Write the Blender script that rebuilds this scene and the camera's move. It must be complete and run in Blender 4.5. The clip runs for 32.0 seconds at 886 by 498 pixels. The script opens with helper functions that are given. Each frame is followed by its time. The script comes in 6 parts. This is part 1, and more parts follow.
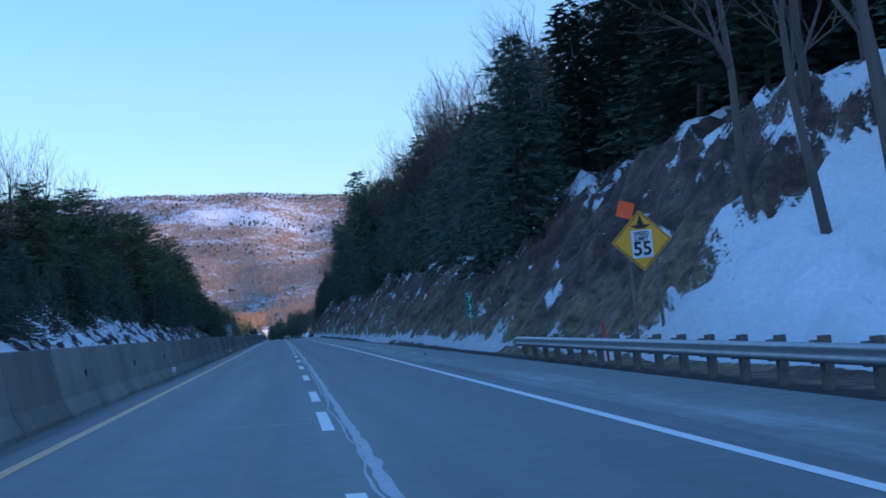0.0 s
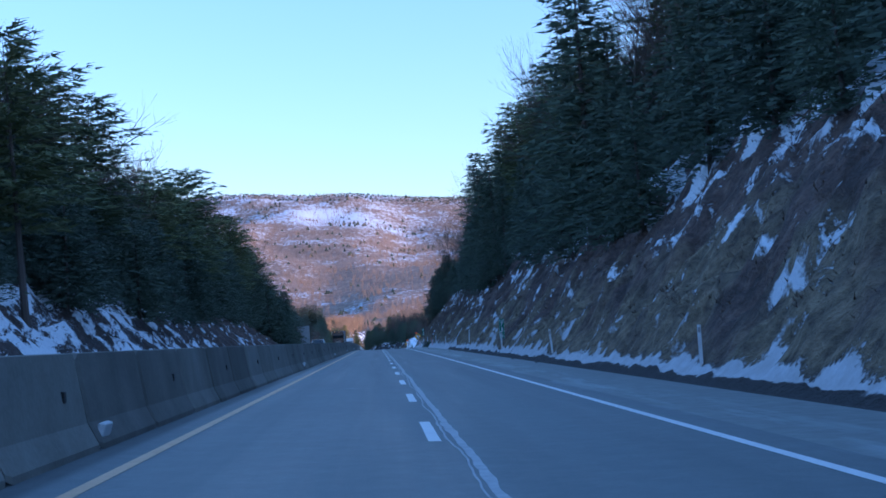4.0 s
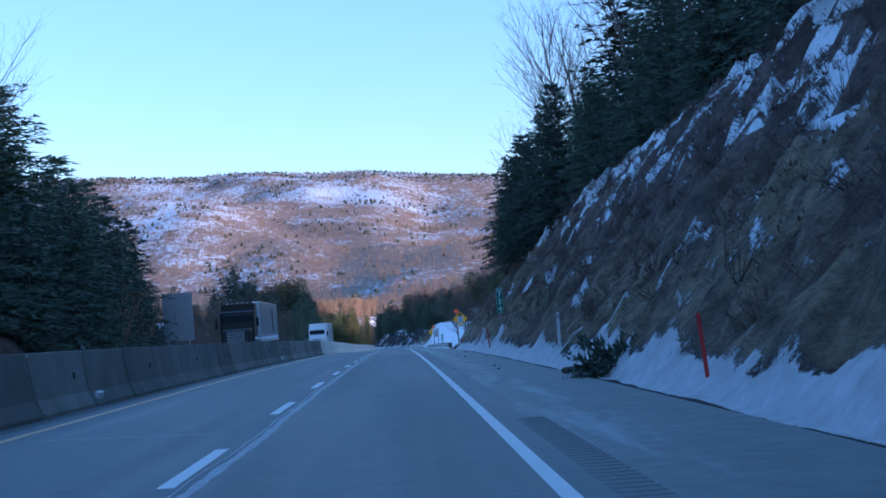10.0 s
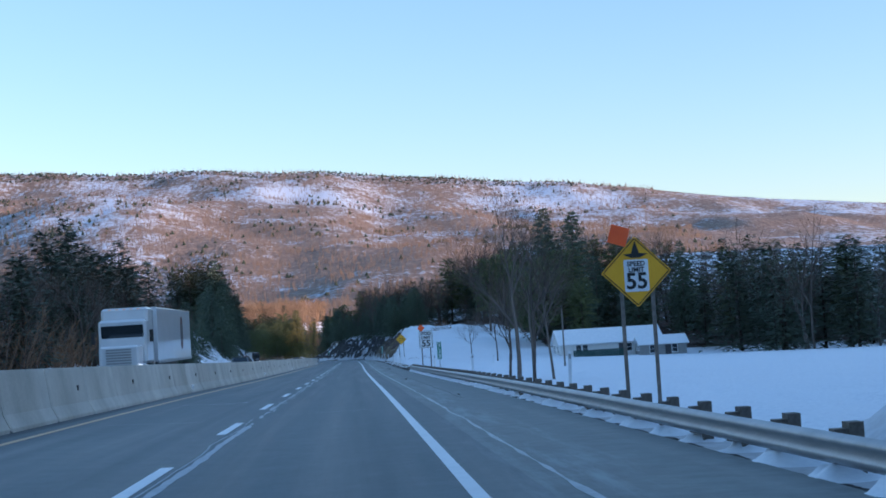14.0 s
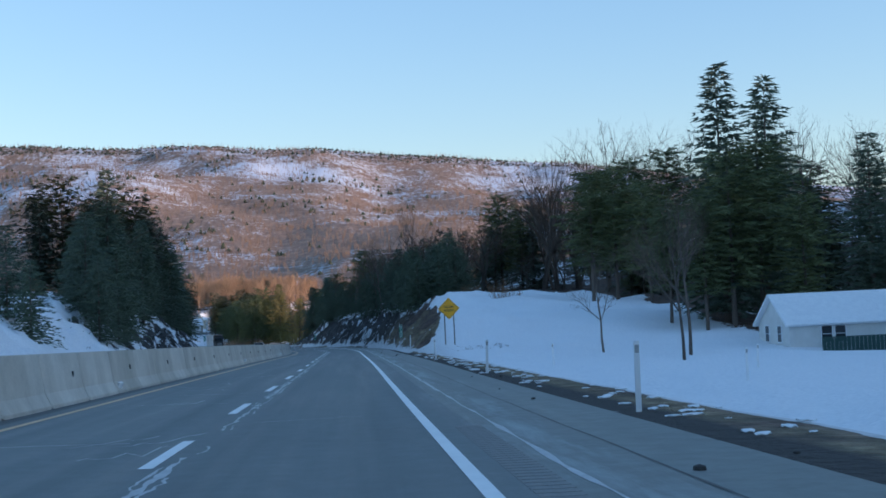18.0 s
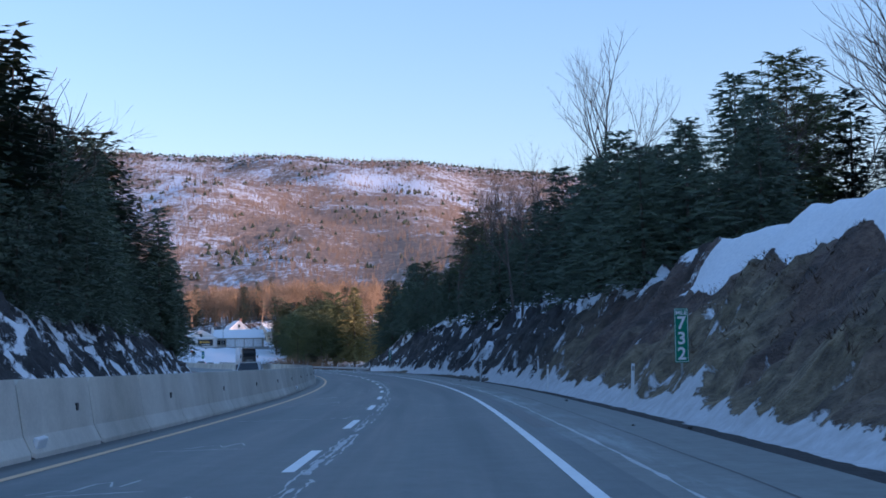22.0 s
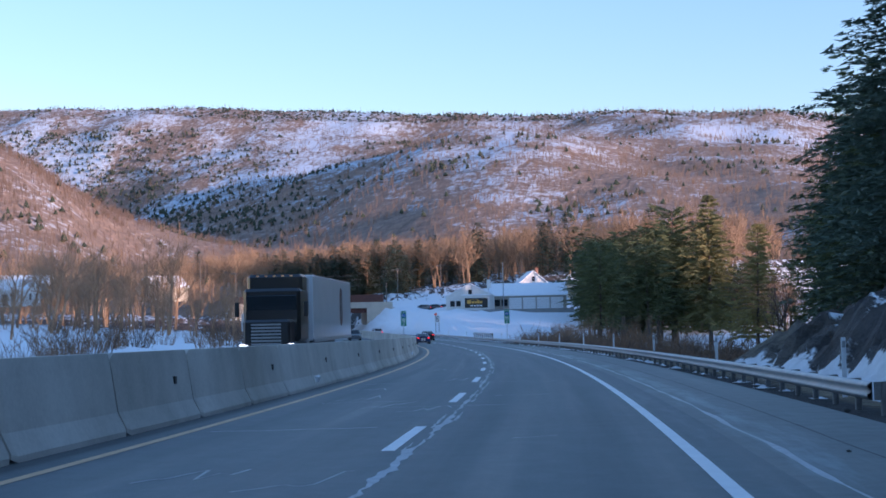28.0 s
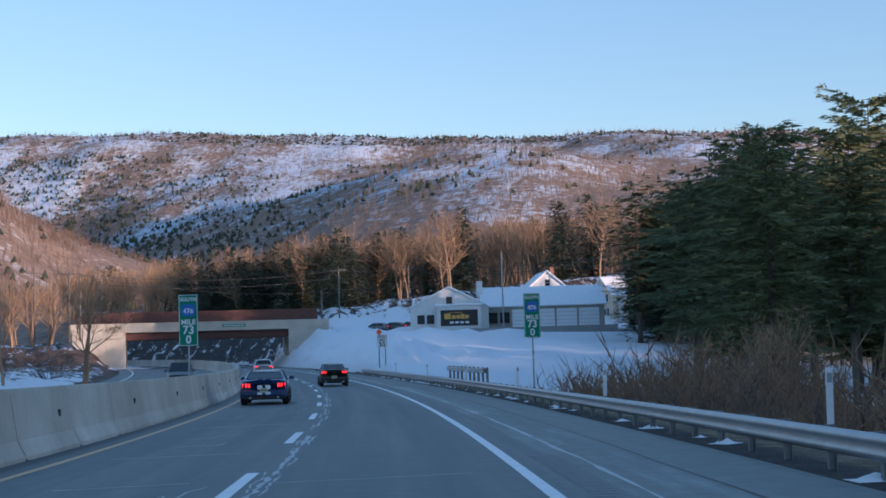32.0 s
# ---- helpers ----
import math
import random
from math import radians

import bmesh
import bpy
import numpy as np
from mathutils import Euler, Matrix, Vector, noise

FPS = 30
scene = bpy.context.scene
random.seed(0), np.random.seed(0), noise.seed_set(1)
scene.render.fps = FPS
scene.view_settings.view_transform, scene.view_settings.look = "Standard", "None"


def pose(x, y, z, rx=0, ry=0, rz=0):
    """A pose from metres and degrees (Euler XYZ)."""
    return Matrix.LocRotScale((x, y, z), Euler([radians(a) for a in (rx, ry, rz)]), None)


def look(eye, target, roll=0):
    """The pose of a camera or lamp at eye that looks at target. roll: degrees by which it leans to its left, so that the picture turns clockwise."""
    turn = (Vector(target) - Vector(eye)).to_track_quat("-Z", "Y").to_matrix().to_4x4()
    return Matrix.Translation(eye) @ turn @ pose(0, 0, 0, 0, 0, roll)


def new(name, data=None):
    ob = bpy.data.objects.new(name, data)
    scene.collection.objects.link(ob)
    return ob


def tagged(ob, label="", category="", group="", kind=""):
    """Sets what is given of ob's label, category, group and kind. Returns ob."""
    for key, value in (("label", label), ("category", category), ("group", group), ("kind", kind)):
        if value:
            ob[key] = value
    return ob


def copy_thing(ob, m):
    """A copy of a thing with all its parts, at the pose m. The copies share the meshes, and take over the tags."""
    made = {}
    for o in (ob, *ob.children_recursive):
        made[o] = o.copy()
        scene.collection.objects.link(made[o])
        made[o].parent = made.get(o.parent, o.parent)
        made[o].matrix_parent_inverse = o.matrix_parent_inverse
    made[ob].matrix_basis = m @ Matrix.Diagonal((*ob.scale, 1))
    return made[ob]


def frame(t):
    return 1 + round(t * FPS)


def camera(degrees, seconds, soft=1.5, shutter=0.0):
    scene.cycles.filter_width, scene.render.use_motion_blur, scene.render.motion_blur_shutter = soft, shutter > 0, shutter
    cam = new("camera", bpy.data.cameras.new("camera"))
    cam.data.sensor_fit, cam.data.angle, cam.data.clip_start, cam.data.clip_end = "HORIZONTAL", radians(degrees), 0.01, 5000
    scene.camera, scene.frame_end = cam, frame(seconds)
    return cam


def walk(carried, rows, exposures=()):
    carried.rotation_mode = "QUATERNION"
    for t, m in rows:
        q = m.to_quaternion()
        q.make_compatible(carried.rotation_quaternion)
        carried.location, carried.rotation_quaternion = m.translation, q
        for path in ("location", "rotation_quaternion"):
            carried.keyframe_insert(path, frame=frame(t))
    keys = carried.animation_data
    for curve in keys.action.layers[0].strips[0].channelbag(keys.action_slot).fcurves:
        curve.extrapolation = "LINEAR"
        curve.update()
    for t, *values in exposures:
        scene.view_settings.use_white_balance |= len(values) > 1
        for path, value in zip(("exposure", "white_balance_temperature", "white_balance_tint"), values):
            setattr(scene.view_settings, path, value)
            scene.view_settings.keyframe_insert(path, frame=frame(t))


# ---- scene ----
cam = camera(35.67, 32.0, soft=1.7)
EXPO, KELVIN = 0.20, 4800
# seconds, place, yaw, pitch, roll
PATH = [
    (0, -0.43, -9.66, 1.45, -6.62, 2.82, -5.71),
    (0.5, -0.52, 6.60, 1.47, -7.16, 2.95, -5.99),
    (1, -0.62, 23.19, 1.48, -7.51, 2.57, -6.37),
    (1.5, -0.74, 40.00, 1.50, -7.51, 1.88, -6.78),
    (2, -0.86, 56.72, 1.51, -6.90, 1.64, -6.84),
    (2.5, -0.93, 73.02, 1.51, -5.81, 1.73, -5.74),
    (3, -1.01, 89.09, 1.52, -4.08, 2.54, -5.04),
    (3.5, -1.10, 105.01, 1.52, -2.51, 3.54, -4.16),
    (4, -1.20, 120.87, 1.52, -2.52, 3.56, -4.15),
    (4.5, -1.22, 136.72, 1.52, -2.69, 3.49, -4.24),
    (5, -1.25, 152.58, 1.51, -2.91, 3.38, -4.34),
    (5.5, -1.28, 168.45, 1.50, -3.07, 3.28, -4.40),
    (6, -1.32, 184.35, 1.49, -3.49, 2.73, -4.37),
    (6.5, -1.02, 200.28, 1.47, -3.45, 2.62, -5.59),
    (7, -0.73, 216.16, 1.45, -2.74, 2.57, -6.86),
    (7.5, -0.38, 231.95, 1.43, -2.95, 2.71, -7.52),
    (8, -0.02, 247.64, 1.42, -2.90, 2.89, -7.12),
    (8.5, 0.19, 263.19, 1.40, -2.53, 2.79, -6.93),
    (9, 0.40, 278.60, 1.39, -1.57, 2.54, -6.01),
    (9.5, 0.38, 293.89, 1.38, -1.07, 2.55, -5.18),
    (10, 0.35, 309.14, 1.36, -1.64, 3.03, -4.36),
    (10.5, 0.22, 324.44, 1.31, -2.53, 3.60, -4.96),
    (11, 0.10, 339.79, 1.25, -4.04, 3.81, -5.84),
    (11.5, -0.02, 355.19, 1.17, -5.34, 3.28, -6.58),
    (12, -0.14, 370.52, 1.07, -5.90, 2.58, -6.87),
    (12.5, -0.26, 385.64, 0.95, -5.43, 2.24, -6.45),
    (13, -0.38, 400.63, 0.81, -4.15, 2.68, -5.51),
    (13.5, -0.50, 415.57, 0.65, -3.54, 3.28, -3.96),
    (14, -0.62, 430.48, 0.48, -3.59, 3.29, -3.47),
    (14.5, -0.84, 445.38, 0.28, -3.73, 3.25, -2.83),
    (15, -1.06, 460.29, 0.07, -3.83, 3.19, -2.24),
    (15.5, -1.28, 475.20, -0.16, -3.78, 3.14, -1.86),
    (16, -1.50, 490.12, -0.41, -1.88, 2.92, -1.89),
    (16.5, -1.54, 505.09, -0.68, -1.09, 2.74, -2.33),
    (17, -1.57, 520.09, -0.94, -1.43, 2.74, -2.58),
    (17.5, -1.61, 535.08, -1.19, -2.60, 2.76, -2.68),
    (18, -1.64, 550.07, -1.43, -3.73, 2.73, -2.66),
    (18.5, -1.81, 565.06, -1.65, -4.15, 2.63, -2.72),
    (19, -1.96, 580.05, -1.87, -4.15, 2.55, -2.87),
    (19.5, -2.09, 595.04, -2.07, -3.89, 2.77, -2.48),
    (20, -2.22, 610.04, -2.27, -3.55, 3.00, -2.25),
    (20.5, -2.35, 625.05, -2.50, -2.96, 3.36, -1.81),
    (21, -2.51, 640.07, -2.71, -2.09, 3.58, -1.22),
    (21.5, -2.69, 655.13, -2.92, -0.82, 3.76, -0.98),
    (22, -2.87, 670.24, -3.14, 0.17, 3.80, -0.81),
    (22.5, -2.91, 685.45, -3.37, 0.98, 3.85, -0.62),
    (23, -2.97, 700.70, -3.61, 1.75, 3.80, -0.01),
    (23.5, -3.15, 715.97, -3.85, 2.73, 3.64, 0.30),
    (24, -3.53, 731.28, -4.09, 4.30, 3.37, 0.51),
    (24.5, -4.15, 746.66, -4.32, 6.14, 3.12, 0.47),
    (25, -5.02, 762.05, -4.55, 6.92, 3.21, 0.31),
    (25.5, -6.13, 777.42, -4.77, 7.98, 3.37, 0.06),
    (26, -7.45, 792.78, -4.99, 9.02, 3.53, -0.20),
    (26.5, -9.22, 808.09, -5.22, 9.78, 3.62, -0.37),
    (27, -11.22, 823.39, -5.44, 11.21, 3.41, -0.58),
    (27.5, -13.45, 838.70, -5.65, 13.50, 2.98, -0.88),
    (28, -15.91, 853.99, -5.86, 14.69, 2.82, -1.19),
    (28.5, -18.50, 869.26, -6.07, 14.80, 2.83, -1.64),
    (29, -21.34, 884.48, -6.27, 14.24, 3.10, -1.84),
    (29.5, -24.42, 899.66, -6.47, 13.85, 3.34, -1.74),
    (30, -27.73, 914.78, -6.66, 14.01, 3.39, -1.37),
    (30.5, -31.30, 929.85, -6.85, 14.48, 3.35, -1.10),
    (31, -35.11, 944.91, -7.03, 14.94, 3.40, -1.11),
    (31.5, -39.15, 960.03, -7.21, 14.92, 3.78, -1.35),
    (32, -43.37, 975.05, -7.39, 14.30, 4.21, -1.69),
]
import collections
import functools

walk(cam, [(t, pose(x, y, z, 0, 0, yaw) @ pose(0, 0, 0, 90 + pitch) @ pose(0, 0, 0, 0, 0, roll)) for t, x, y, z, yaw, pitch, roll in PATH],
     exposures=[(t, EXPO + d, KELVIN + k, n) for t, d, k, n in ((0, 0.34, -600, 22), (3, 0.60, -450, 28), (6, 0.56, -800, 25), (8, 0.48, -650, 26), (10, 0.52, -600, 24), (12, 0.40, -450, 22), (13, 0.50, -50, 22), (16, 0.14, -50, 15), (20, 0.25, 50, 22), (24, 0.33, -150, 30), (27, 0.34, -150, 27), (29, 0.30, -50, 24), (32, 0.08, 0, 20))])

# ---- light ----
SUN_AZ, SUN_EL = 110.0, 5.5
world = bpy.data.worlds.new("world")
scene.world = world
world.use_nodes = True
wn = world.node_tree.nodes
sky = wn.new("ShaderNodeTexSky")
sky.sky_type = "NISHITA"
sky.sun_disc = False
sky.sun_elevation, sky.sun_rotation = radians(SUN_EL), radians(SUN_AZ)
sky.altitude, sky.air_density, sky.dust_density, sky.ozone_density = 200, 1.08, 0.3, 0.4
wn["Background"].inputs["Strength"].default_value = 0.15
sky_fill = wn.new("ShaderNodeMix")  # even blue light added over the whole sky to brighten the ground
sky_fill.data_type, sky_fill.blend_type = "RGBA", "ADD"
sky_fill.inputs[0].default_value, sky_fill.inputs[7].default_value = 1.0, (0.34, 0.70, 1.0, 1)
world.node_tree.links.new(sky.outputs[0], sky_fill.inputs[6])
world.node_tree.links.new(sky_fill.outputs[2], wn["Background"].inputs["Color"])
sun = new("sun", bpy.data.lights.new("sun", "SUN"))
sun.data.energy, sun.data.angle, sun.data.color = 5.0, radians(0.6), (1.0, 0.60, 0.32)
sun.matrix_world = look(Vector((math.sin(radians(SUN_AZ)) * math.cos(radians(SUN_EL)), math.cos(radians(SUN_AZ)) * math.cos(radians(SUN_EL)), math.sin(radians(SUN_EL)))) * 400, (0, 0, 0))

# ---- materials ----


def material(name, rough=0.8, metal=0.0):
    m = bpy.data.materials.new(name)
    m.use_nodes = True
    b = m.node_tree.nodes["Principled BSDF"]
    b.inputs["Roughness"].default_value = rough
    b.inputs["Metallic"].default_value = metal
    return m, m.node_tree.nodes, m.node_tree.links, b


def noise_node(n, l, scale, detail=4, coords=None, rough=0.6):
    t = n.new("ShaderNodeTexNoise")
    t.inputs["Scale"].default_value, t.inputs["Detail"].default_value, t.inputs["Roughness"].default_value = scale, detail, rough
    if coords:
        l.new(coords, t.inputs["Vector"])
    return t.outputs["Fac"]


def ramp(n, l, fac, stops):
    r = n.new("ShaderNodeValToRGB")
    e = r.color_ramp.elements
    while len(e) < len(stops):
        e.new(0.5)
    for k, (p, c) in zip(e, stops):
        k.position, k.color = p, (*c, 1) if len(c) == 3 else c
    l.new(fac, r.inputs[0])
    return r.outputs["Color"]


def mix(n, l, fac, a, b, mode="MIX"):
    x = n.new("ShaderNodeMix")
    x.data_type, x.blend_type = "RGBA", mode
    for v, i in ((fac, 0), (a, 6), (b, 7)):
        if isinstance(v, (int, float)):
            x.inputs[i].default_value = v
        elif isinstance(v, tuple):
            x.inputs[i].default_value = (*v, 1)
        else:
            l.new(v, x.inputs[i])
    return x.outputs[2]


def maths(n, l, op, a, b=0.0, clamp=False):
    x = n.new("ShaderNodeMath")
    x.operation, x.use_clamp = op, clamp
    for v, i in ((a, 0), (b, 1)):
        if isinstance(v, (int, float)):
            x.inputs[i].default_value = v
        else:
            l.new(v, x.inputs[i])
    return x.outputs[0]


def bump(n, l, b, height, strength=0.4, dist=0.05):
    x = n.new("ShaderNodeBump")
    x.inputs["Strength"].default_value, x.inputs["Distance"].default_value = strength, dist
    l.new(height, x.inputs["Height"])
    l.new(x.outputs[0], b.inputs["Normal"])


def place(n):
    return n.new("ShaderNodeNewGeometry").outputs["Position"]


def speckled(name, dark, light, scale=3.0, rough=0.8, metal=0.0, strength=0.3, fine=30.0):
    """A plain surface varied at two scales, with a fine relief."""
    m, n, l, b = material(name, rough, metal)
    pos = n.new("ShaderNodeTexCoord").outputs["Object"]
    f = noise_node(n, l, scale, 5, pos)
    g = noise_node(n, l, fine, 3, pos)
    c = ramp(n, l, f, [(0.3, dark), (0.7, light)])
    l.new(mix(n, l, 0.35, c, ramp(n, l, g, [(0.3, dark), (0.7, light)])), b.inputs["Base Color"])
    if strength:
        bump(n, l, b, g, strength, 0.01)
    return m


def varied(name, dark, light, rough=0.8):
    """Foliage and bark: each object and each island takes its own tone."""
    m, n, l, b = material(name, rough)
    info = n.new("ShaderNodeObjectInfo").outputs["Random"]
    isl = n.new("ShaderNodeNewGeometry").outputs["Random Per Island"]
    f = maths(n, l, "ADD", maths(n, l, "MULTIPLY", info, 0.5), maths(n, l, "MULTIPLY", isl, 0.5))
    l.new(ramp(n, l, f, [(0.1, dark), (0.9, light)]), b.inputs["Base Color"])
    return m


def make_asphalt():
    """Salt-bleached asphalt: smooth lanes with polished wheel tracks, a greyer shoulder streaked with salt."""
    m, n, l, b = material("asphalt", 0.62)
    uv = n.new("ShaderNodeUVMap").outputs[0]
    pos = place(n)
    sep = n.new("ShaderNodeSeparateXYZ")
    l.new(uv, sep.inputs[0])
    across = sep.outputs[0]
    stretch = n.new("ShaderNodeMapping")
    stretch.inputs["Scale"].default_value = (1.0, 0.02, 1.0)
    l.new(uv, stretch.inputs[0])
    wisp = n.new("ShaderNodeMapping")
    wisp.inputs["Scale"].default_value = (1.0, 0.09, 1.0)
    l.new(uv, wisp.inputs[0])
    streak = noise_node(n, l, 1.6, 4, stretch.outputs[0])
    blot = noise_node(n, l, 0.12, 4, pos)
    grit = noise_node(n, l, 45.0, 2, pos)
    c = ramp(n, l, blot, [(0.3, (0.145, 0.163, 0.164)), (0.7, (0.205, 0.228, 0.228))])
    c = mix(n, l, 0.5, c, ramp(n, l, streak, [(0.35, (0.118, 0.134, 0.136)), (0.65, (0.24, 0.265, 0.264))]))
    c = mix(n, l, 0.25, c, ramp(n, l, grit, [(0.35, (0.043, 0.046, 0.0475)), (0.7, (0.241, 0.258, 0.258))]))
    worn = noise_node(n, l, 2.2, 6, pos, 0.75)
    c = mix(n, l, 0.14, c, ramp(n, l, worn, [(0.36, (0.0774, 0.0883, 0.0912)), (0.5, (0.189, 0.208, 0.209)), (0.66, (0.344, 0.377, 0.38))]))
    track = n.new("ShaderNodeMath")  # two polished tracks in each lane
    track.operation = "SINE"
    l.new(maths(n, l, "MULTIPLY", maths(n, l, "SUBTRACT", across, 0.45), 3.43), track.inputs[0])
    c = mix(n, l, maths(n, l, "MULTIPLY", maths(n, l, "MULTIPLY", track.outputs[0], 0.5, True), streak), c, (0.112, 0.126, 0.129))
    shoulder = maths(n, l, "GREATER_THAN", across, 4.4)
    edge = ramp(n, l, streak, [(0.3, (0.185, 0.195, 0.179)), (0.7, (0.292, 0.308, 0.285))])
    edge = mix(n, l, 0.3, edge, ramp(n, l, worn, [(0.36, (0.086, 0.092, 0.0855)), (0.64, (0.344, 0.368, 0.351))]))
    c = mix(n, l, maths(n, l, "MULTIPLY", shoulder, 0.85), c, edge)
    salt = noise_node(n, l, 1.3, 6, wisp.outputs[0], 0.72)
    near = maths(n, l, "SUBTRACT", 1.0, maths(n, l, "MULTIPLY", maths(n, l, "ABSOLUTE", maths(n, l, "SUBTRACT", across, 5.0)), 0.7), True)
    salted = maths(n, l, "MULTIPLY", maths(n, l, "SUBTRACT", maths(n, l, "ADD", salt, maths(n, l, "MULTIPLY", near, 0.15)), 0.60), 5.0, True)
    c = mix(n, l, maths(n, l, "MULTIPLY", salted, maths(n, l, "ADD", maths(n, l, "MULTIPLY", near, 0.62), 0.06)), c, (0.482, 0.524, 0.541))
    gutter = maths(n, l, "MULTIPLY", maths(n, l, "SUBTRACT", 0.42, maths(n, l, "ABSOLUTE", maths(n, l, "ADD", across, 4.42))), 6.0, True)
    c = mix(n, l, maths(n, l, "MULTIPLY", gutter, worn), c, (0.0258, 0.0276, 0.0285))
    # the asphalt is darker from s = 436 on
    southern = maths(n, l, "MULTIPLY", maths(n, l, "SUBTRACT", sep.outputs[1], 436.0), 0.2, True)
    c = mix(n, l, maths(n, l, "MULTIPLY", southern, 0.55), c, mix(n, l, 1.0, c, (0.60, 0.61, 0.62), "MULTIPLY"))
    l.new(c, b.inputs["Base Color"])
    l.new(ramp(n, l, streak, [(0.3, (0.5, 0.5, 0.5)), (0.7, (0.75, 0.75, 0.75))]), b.inputs["Roughness"])
    bump(n, l, b, grit, 0.25, 0.01)
    return m


def make_ground():
    """Snow, leaf litter with grass, and broken rock, parted by what the sheet carries at each place."""
    m, n, l, b = material("snowy_ground", 0.85)
    pos = place(n)
    snow = n.new("ShaderNodeAttribute")
    snow.attribute_name = "snow"
    rock = n.new("ShaderNodeAttribute")
    rock.attribute_name = "rock"
    line = n.new("ShaderNodeAttribute")
    line.attribute_name = "line"
    stretch = n.new("ShaderNodeMapping")
    stretch.inputs["Scale"].default_value = (0.36, 0.72, 1.0)
    stretch.inputs["Rotation"].default_value = (0.0, 0.0, 0.22)
    l.new(line.outputs["Vector"], stretch.inputs[0])
    patch = noise_node(n, l, 0.85, 7, stretch.outputs[0], 0.66)
    broad = noise_node(n, l, 0.11, 3, pos)
    fine = noise_node(n, l, 7.0, 4, pos)
    tuft = noise_node(n, l, 1.6, 5, pos, 0.7)
    amount = maths(n, l, "ADD", maths(n, l, "ADD", maths(n, l, "MULTIPLY", patch, 0.78), maths(n, l, "MULTIPLY", broad, 0.22)), maths(n, l, "MULTIPLY", maths(n, l, "SUBTRACT", fine, 0.5), 0.16))
    edge = maths(n, l, "SUBTRACT", maths(n, l, "ADD", amount, snow.outputs["Fac"]), 1.0)
    ledge = n.new("ShaderNodeMapping")
    ledge.inputs["Scale"].default_value = (0.42, 1.0, 1.0)
    l.new(line.outputs["Vector"], ledge.inputs[0])
    blob = noise_node(n, l, 0.62, 6, ledge.outputs[0], 0.6)
    blob = maths(n, l, "ADD", maths(n, l, "ADD", maths(n, l, "MULTIPLY", blob, 0.55), maths(n, l, "MULTIPLY", patch, 0.35)), maths(n, l, "MULTIPLY", broad, 0.16))
    spots_on = maths(n, l, "SUBTRACT", maths(n, l, "ADD", blob, maths(n, l, "MULTIPLY", snow.outputs["Fac"], 0.25)), 0.698)
    mask = maths(n, l, "MULTIPLY", maths(n, l, "MAXIMUM", edge, spots_on), 40.0, True)
    litter = ramp(n, l, tuft, [(0.34, (0.035, 0.023, 0.018)), (0.5, (0.125, 0.082, 0.062)), (0.66, (0.25, 0.175, 0.125))])
    litter = mix(n, l, 0.4, litter, ramp(n, l, fine, [(0.3, (0.04, 0.027, 0.02)), (0.7, (0.22, 0.15, 0.11))]))
    clump = noise_node(n, l, 0.5, 5, pos, 0.7)
    litter = mix(n, l, ramp(n, l, clump, [(0.40, (0.75, 0.75, 0.75)), (0.56, (0, 0, 0))]), litter, (0.03, 0.022, 0.017))
    straw = ramp(n, l, tuft, [(0.34, (0.07, 0.056, 0.032)), (0.52, (0.23, 0.185, 0.105)), (0.68, (0.40, 0.33, 0.20))])
    way = n.new("ShaderNodeSeparateXYZ")
    l.new(line.outputs["Vector"], way.inputs[0])
    off = maths(n, l, "ABSOLUTE", way.outputs[1])
    lower = maths(n, l, "MULTIPLY", maths(n, l, "SUBTRACT", maths(n, l, "ADD", 12.0, maths(n, l, "MULTIPLY", maths(n, l, "SUBTRACT", broad, 0.5), 22.0)), off), 0.35, True)
    litter = mix(n, l, maths(n, l, "MULTIPLY", lower, 0.75), litter, straw)
    litter = mix(n, l, maths(n, l, "MULTIPLY", maths(n, l, "SUBTRACT", 8.2, off), 2.5, True), litter, (0.035, 0.032, 0.03))
    vor = n.new("ShaderNodeTexVoronoi")
    vor.inputs["Scale"].default_value = 1.1
    l.new(pos, vor.inputs["Vector"])
    stone = mix(n, l, 0.6, ramp(n, l, vor.outputs["Distance"], [(0.05, (0.010, 0.010, 0.012)), (0.7, (0.045, 0.044, 0.046))]), ramp(n, l, tuft, [(0.35, (0.014, 0.014, 0.015)), (0.7, (0.065, 0.062, 0.062))]))
    bare = mix(n, l, rock.outputs["Fac"], litter, stone)
    white = ramp(n, l, fine, [(0.3, (0.70, 0.72, 0.76)), (0.7, (0.85, 0.86, 0.88))])
    splash = maths(n, l, "MULTIPLY", maths(n, l, "SUBTRACT", 11.5, off), 0.3, True)
    grime = maths(n, l, "MULTIPLY", splash, maths(n, l, "MULTIPLY", tuft, 1.5, True))
    white = mix(n, l, maths(n, l, "MULTIPLY", grime, 0.85), white, (0.40, 0.39, 0.38))
    l.new(mix(n, l, mask, bare, white), b.inputs["Base Color"])
    rough = maths(n, l, "MULTIPLY", maths(n, l, "SUBTRACT", 1.0, mask), 1.0)
    height = maths(n, l, "ADD", maths(n, l, "MULTIPLY", maths(n, l, "ADD", tuft, maths(n, l, "MULTIPLY", vor.outputs["Distance"], rock.outputs["Fac"])), maths(n, l, "ADD", maths(n, l, "MULTIPLY", rough, 0.9), 0.1)), maths(n, l, "MULTIPLY", mask, 0.25))
    bump(n, l, b, height, 0.9, 0.45)
    return m


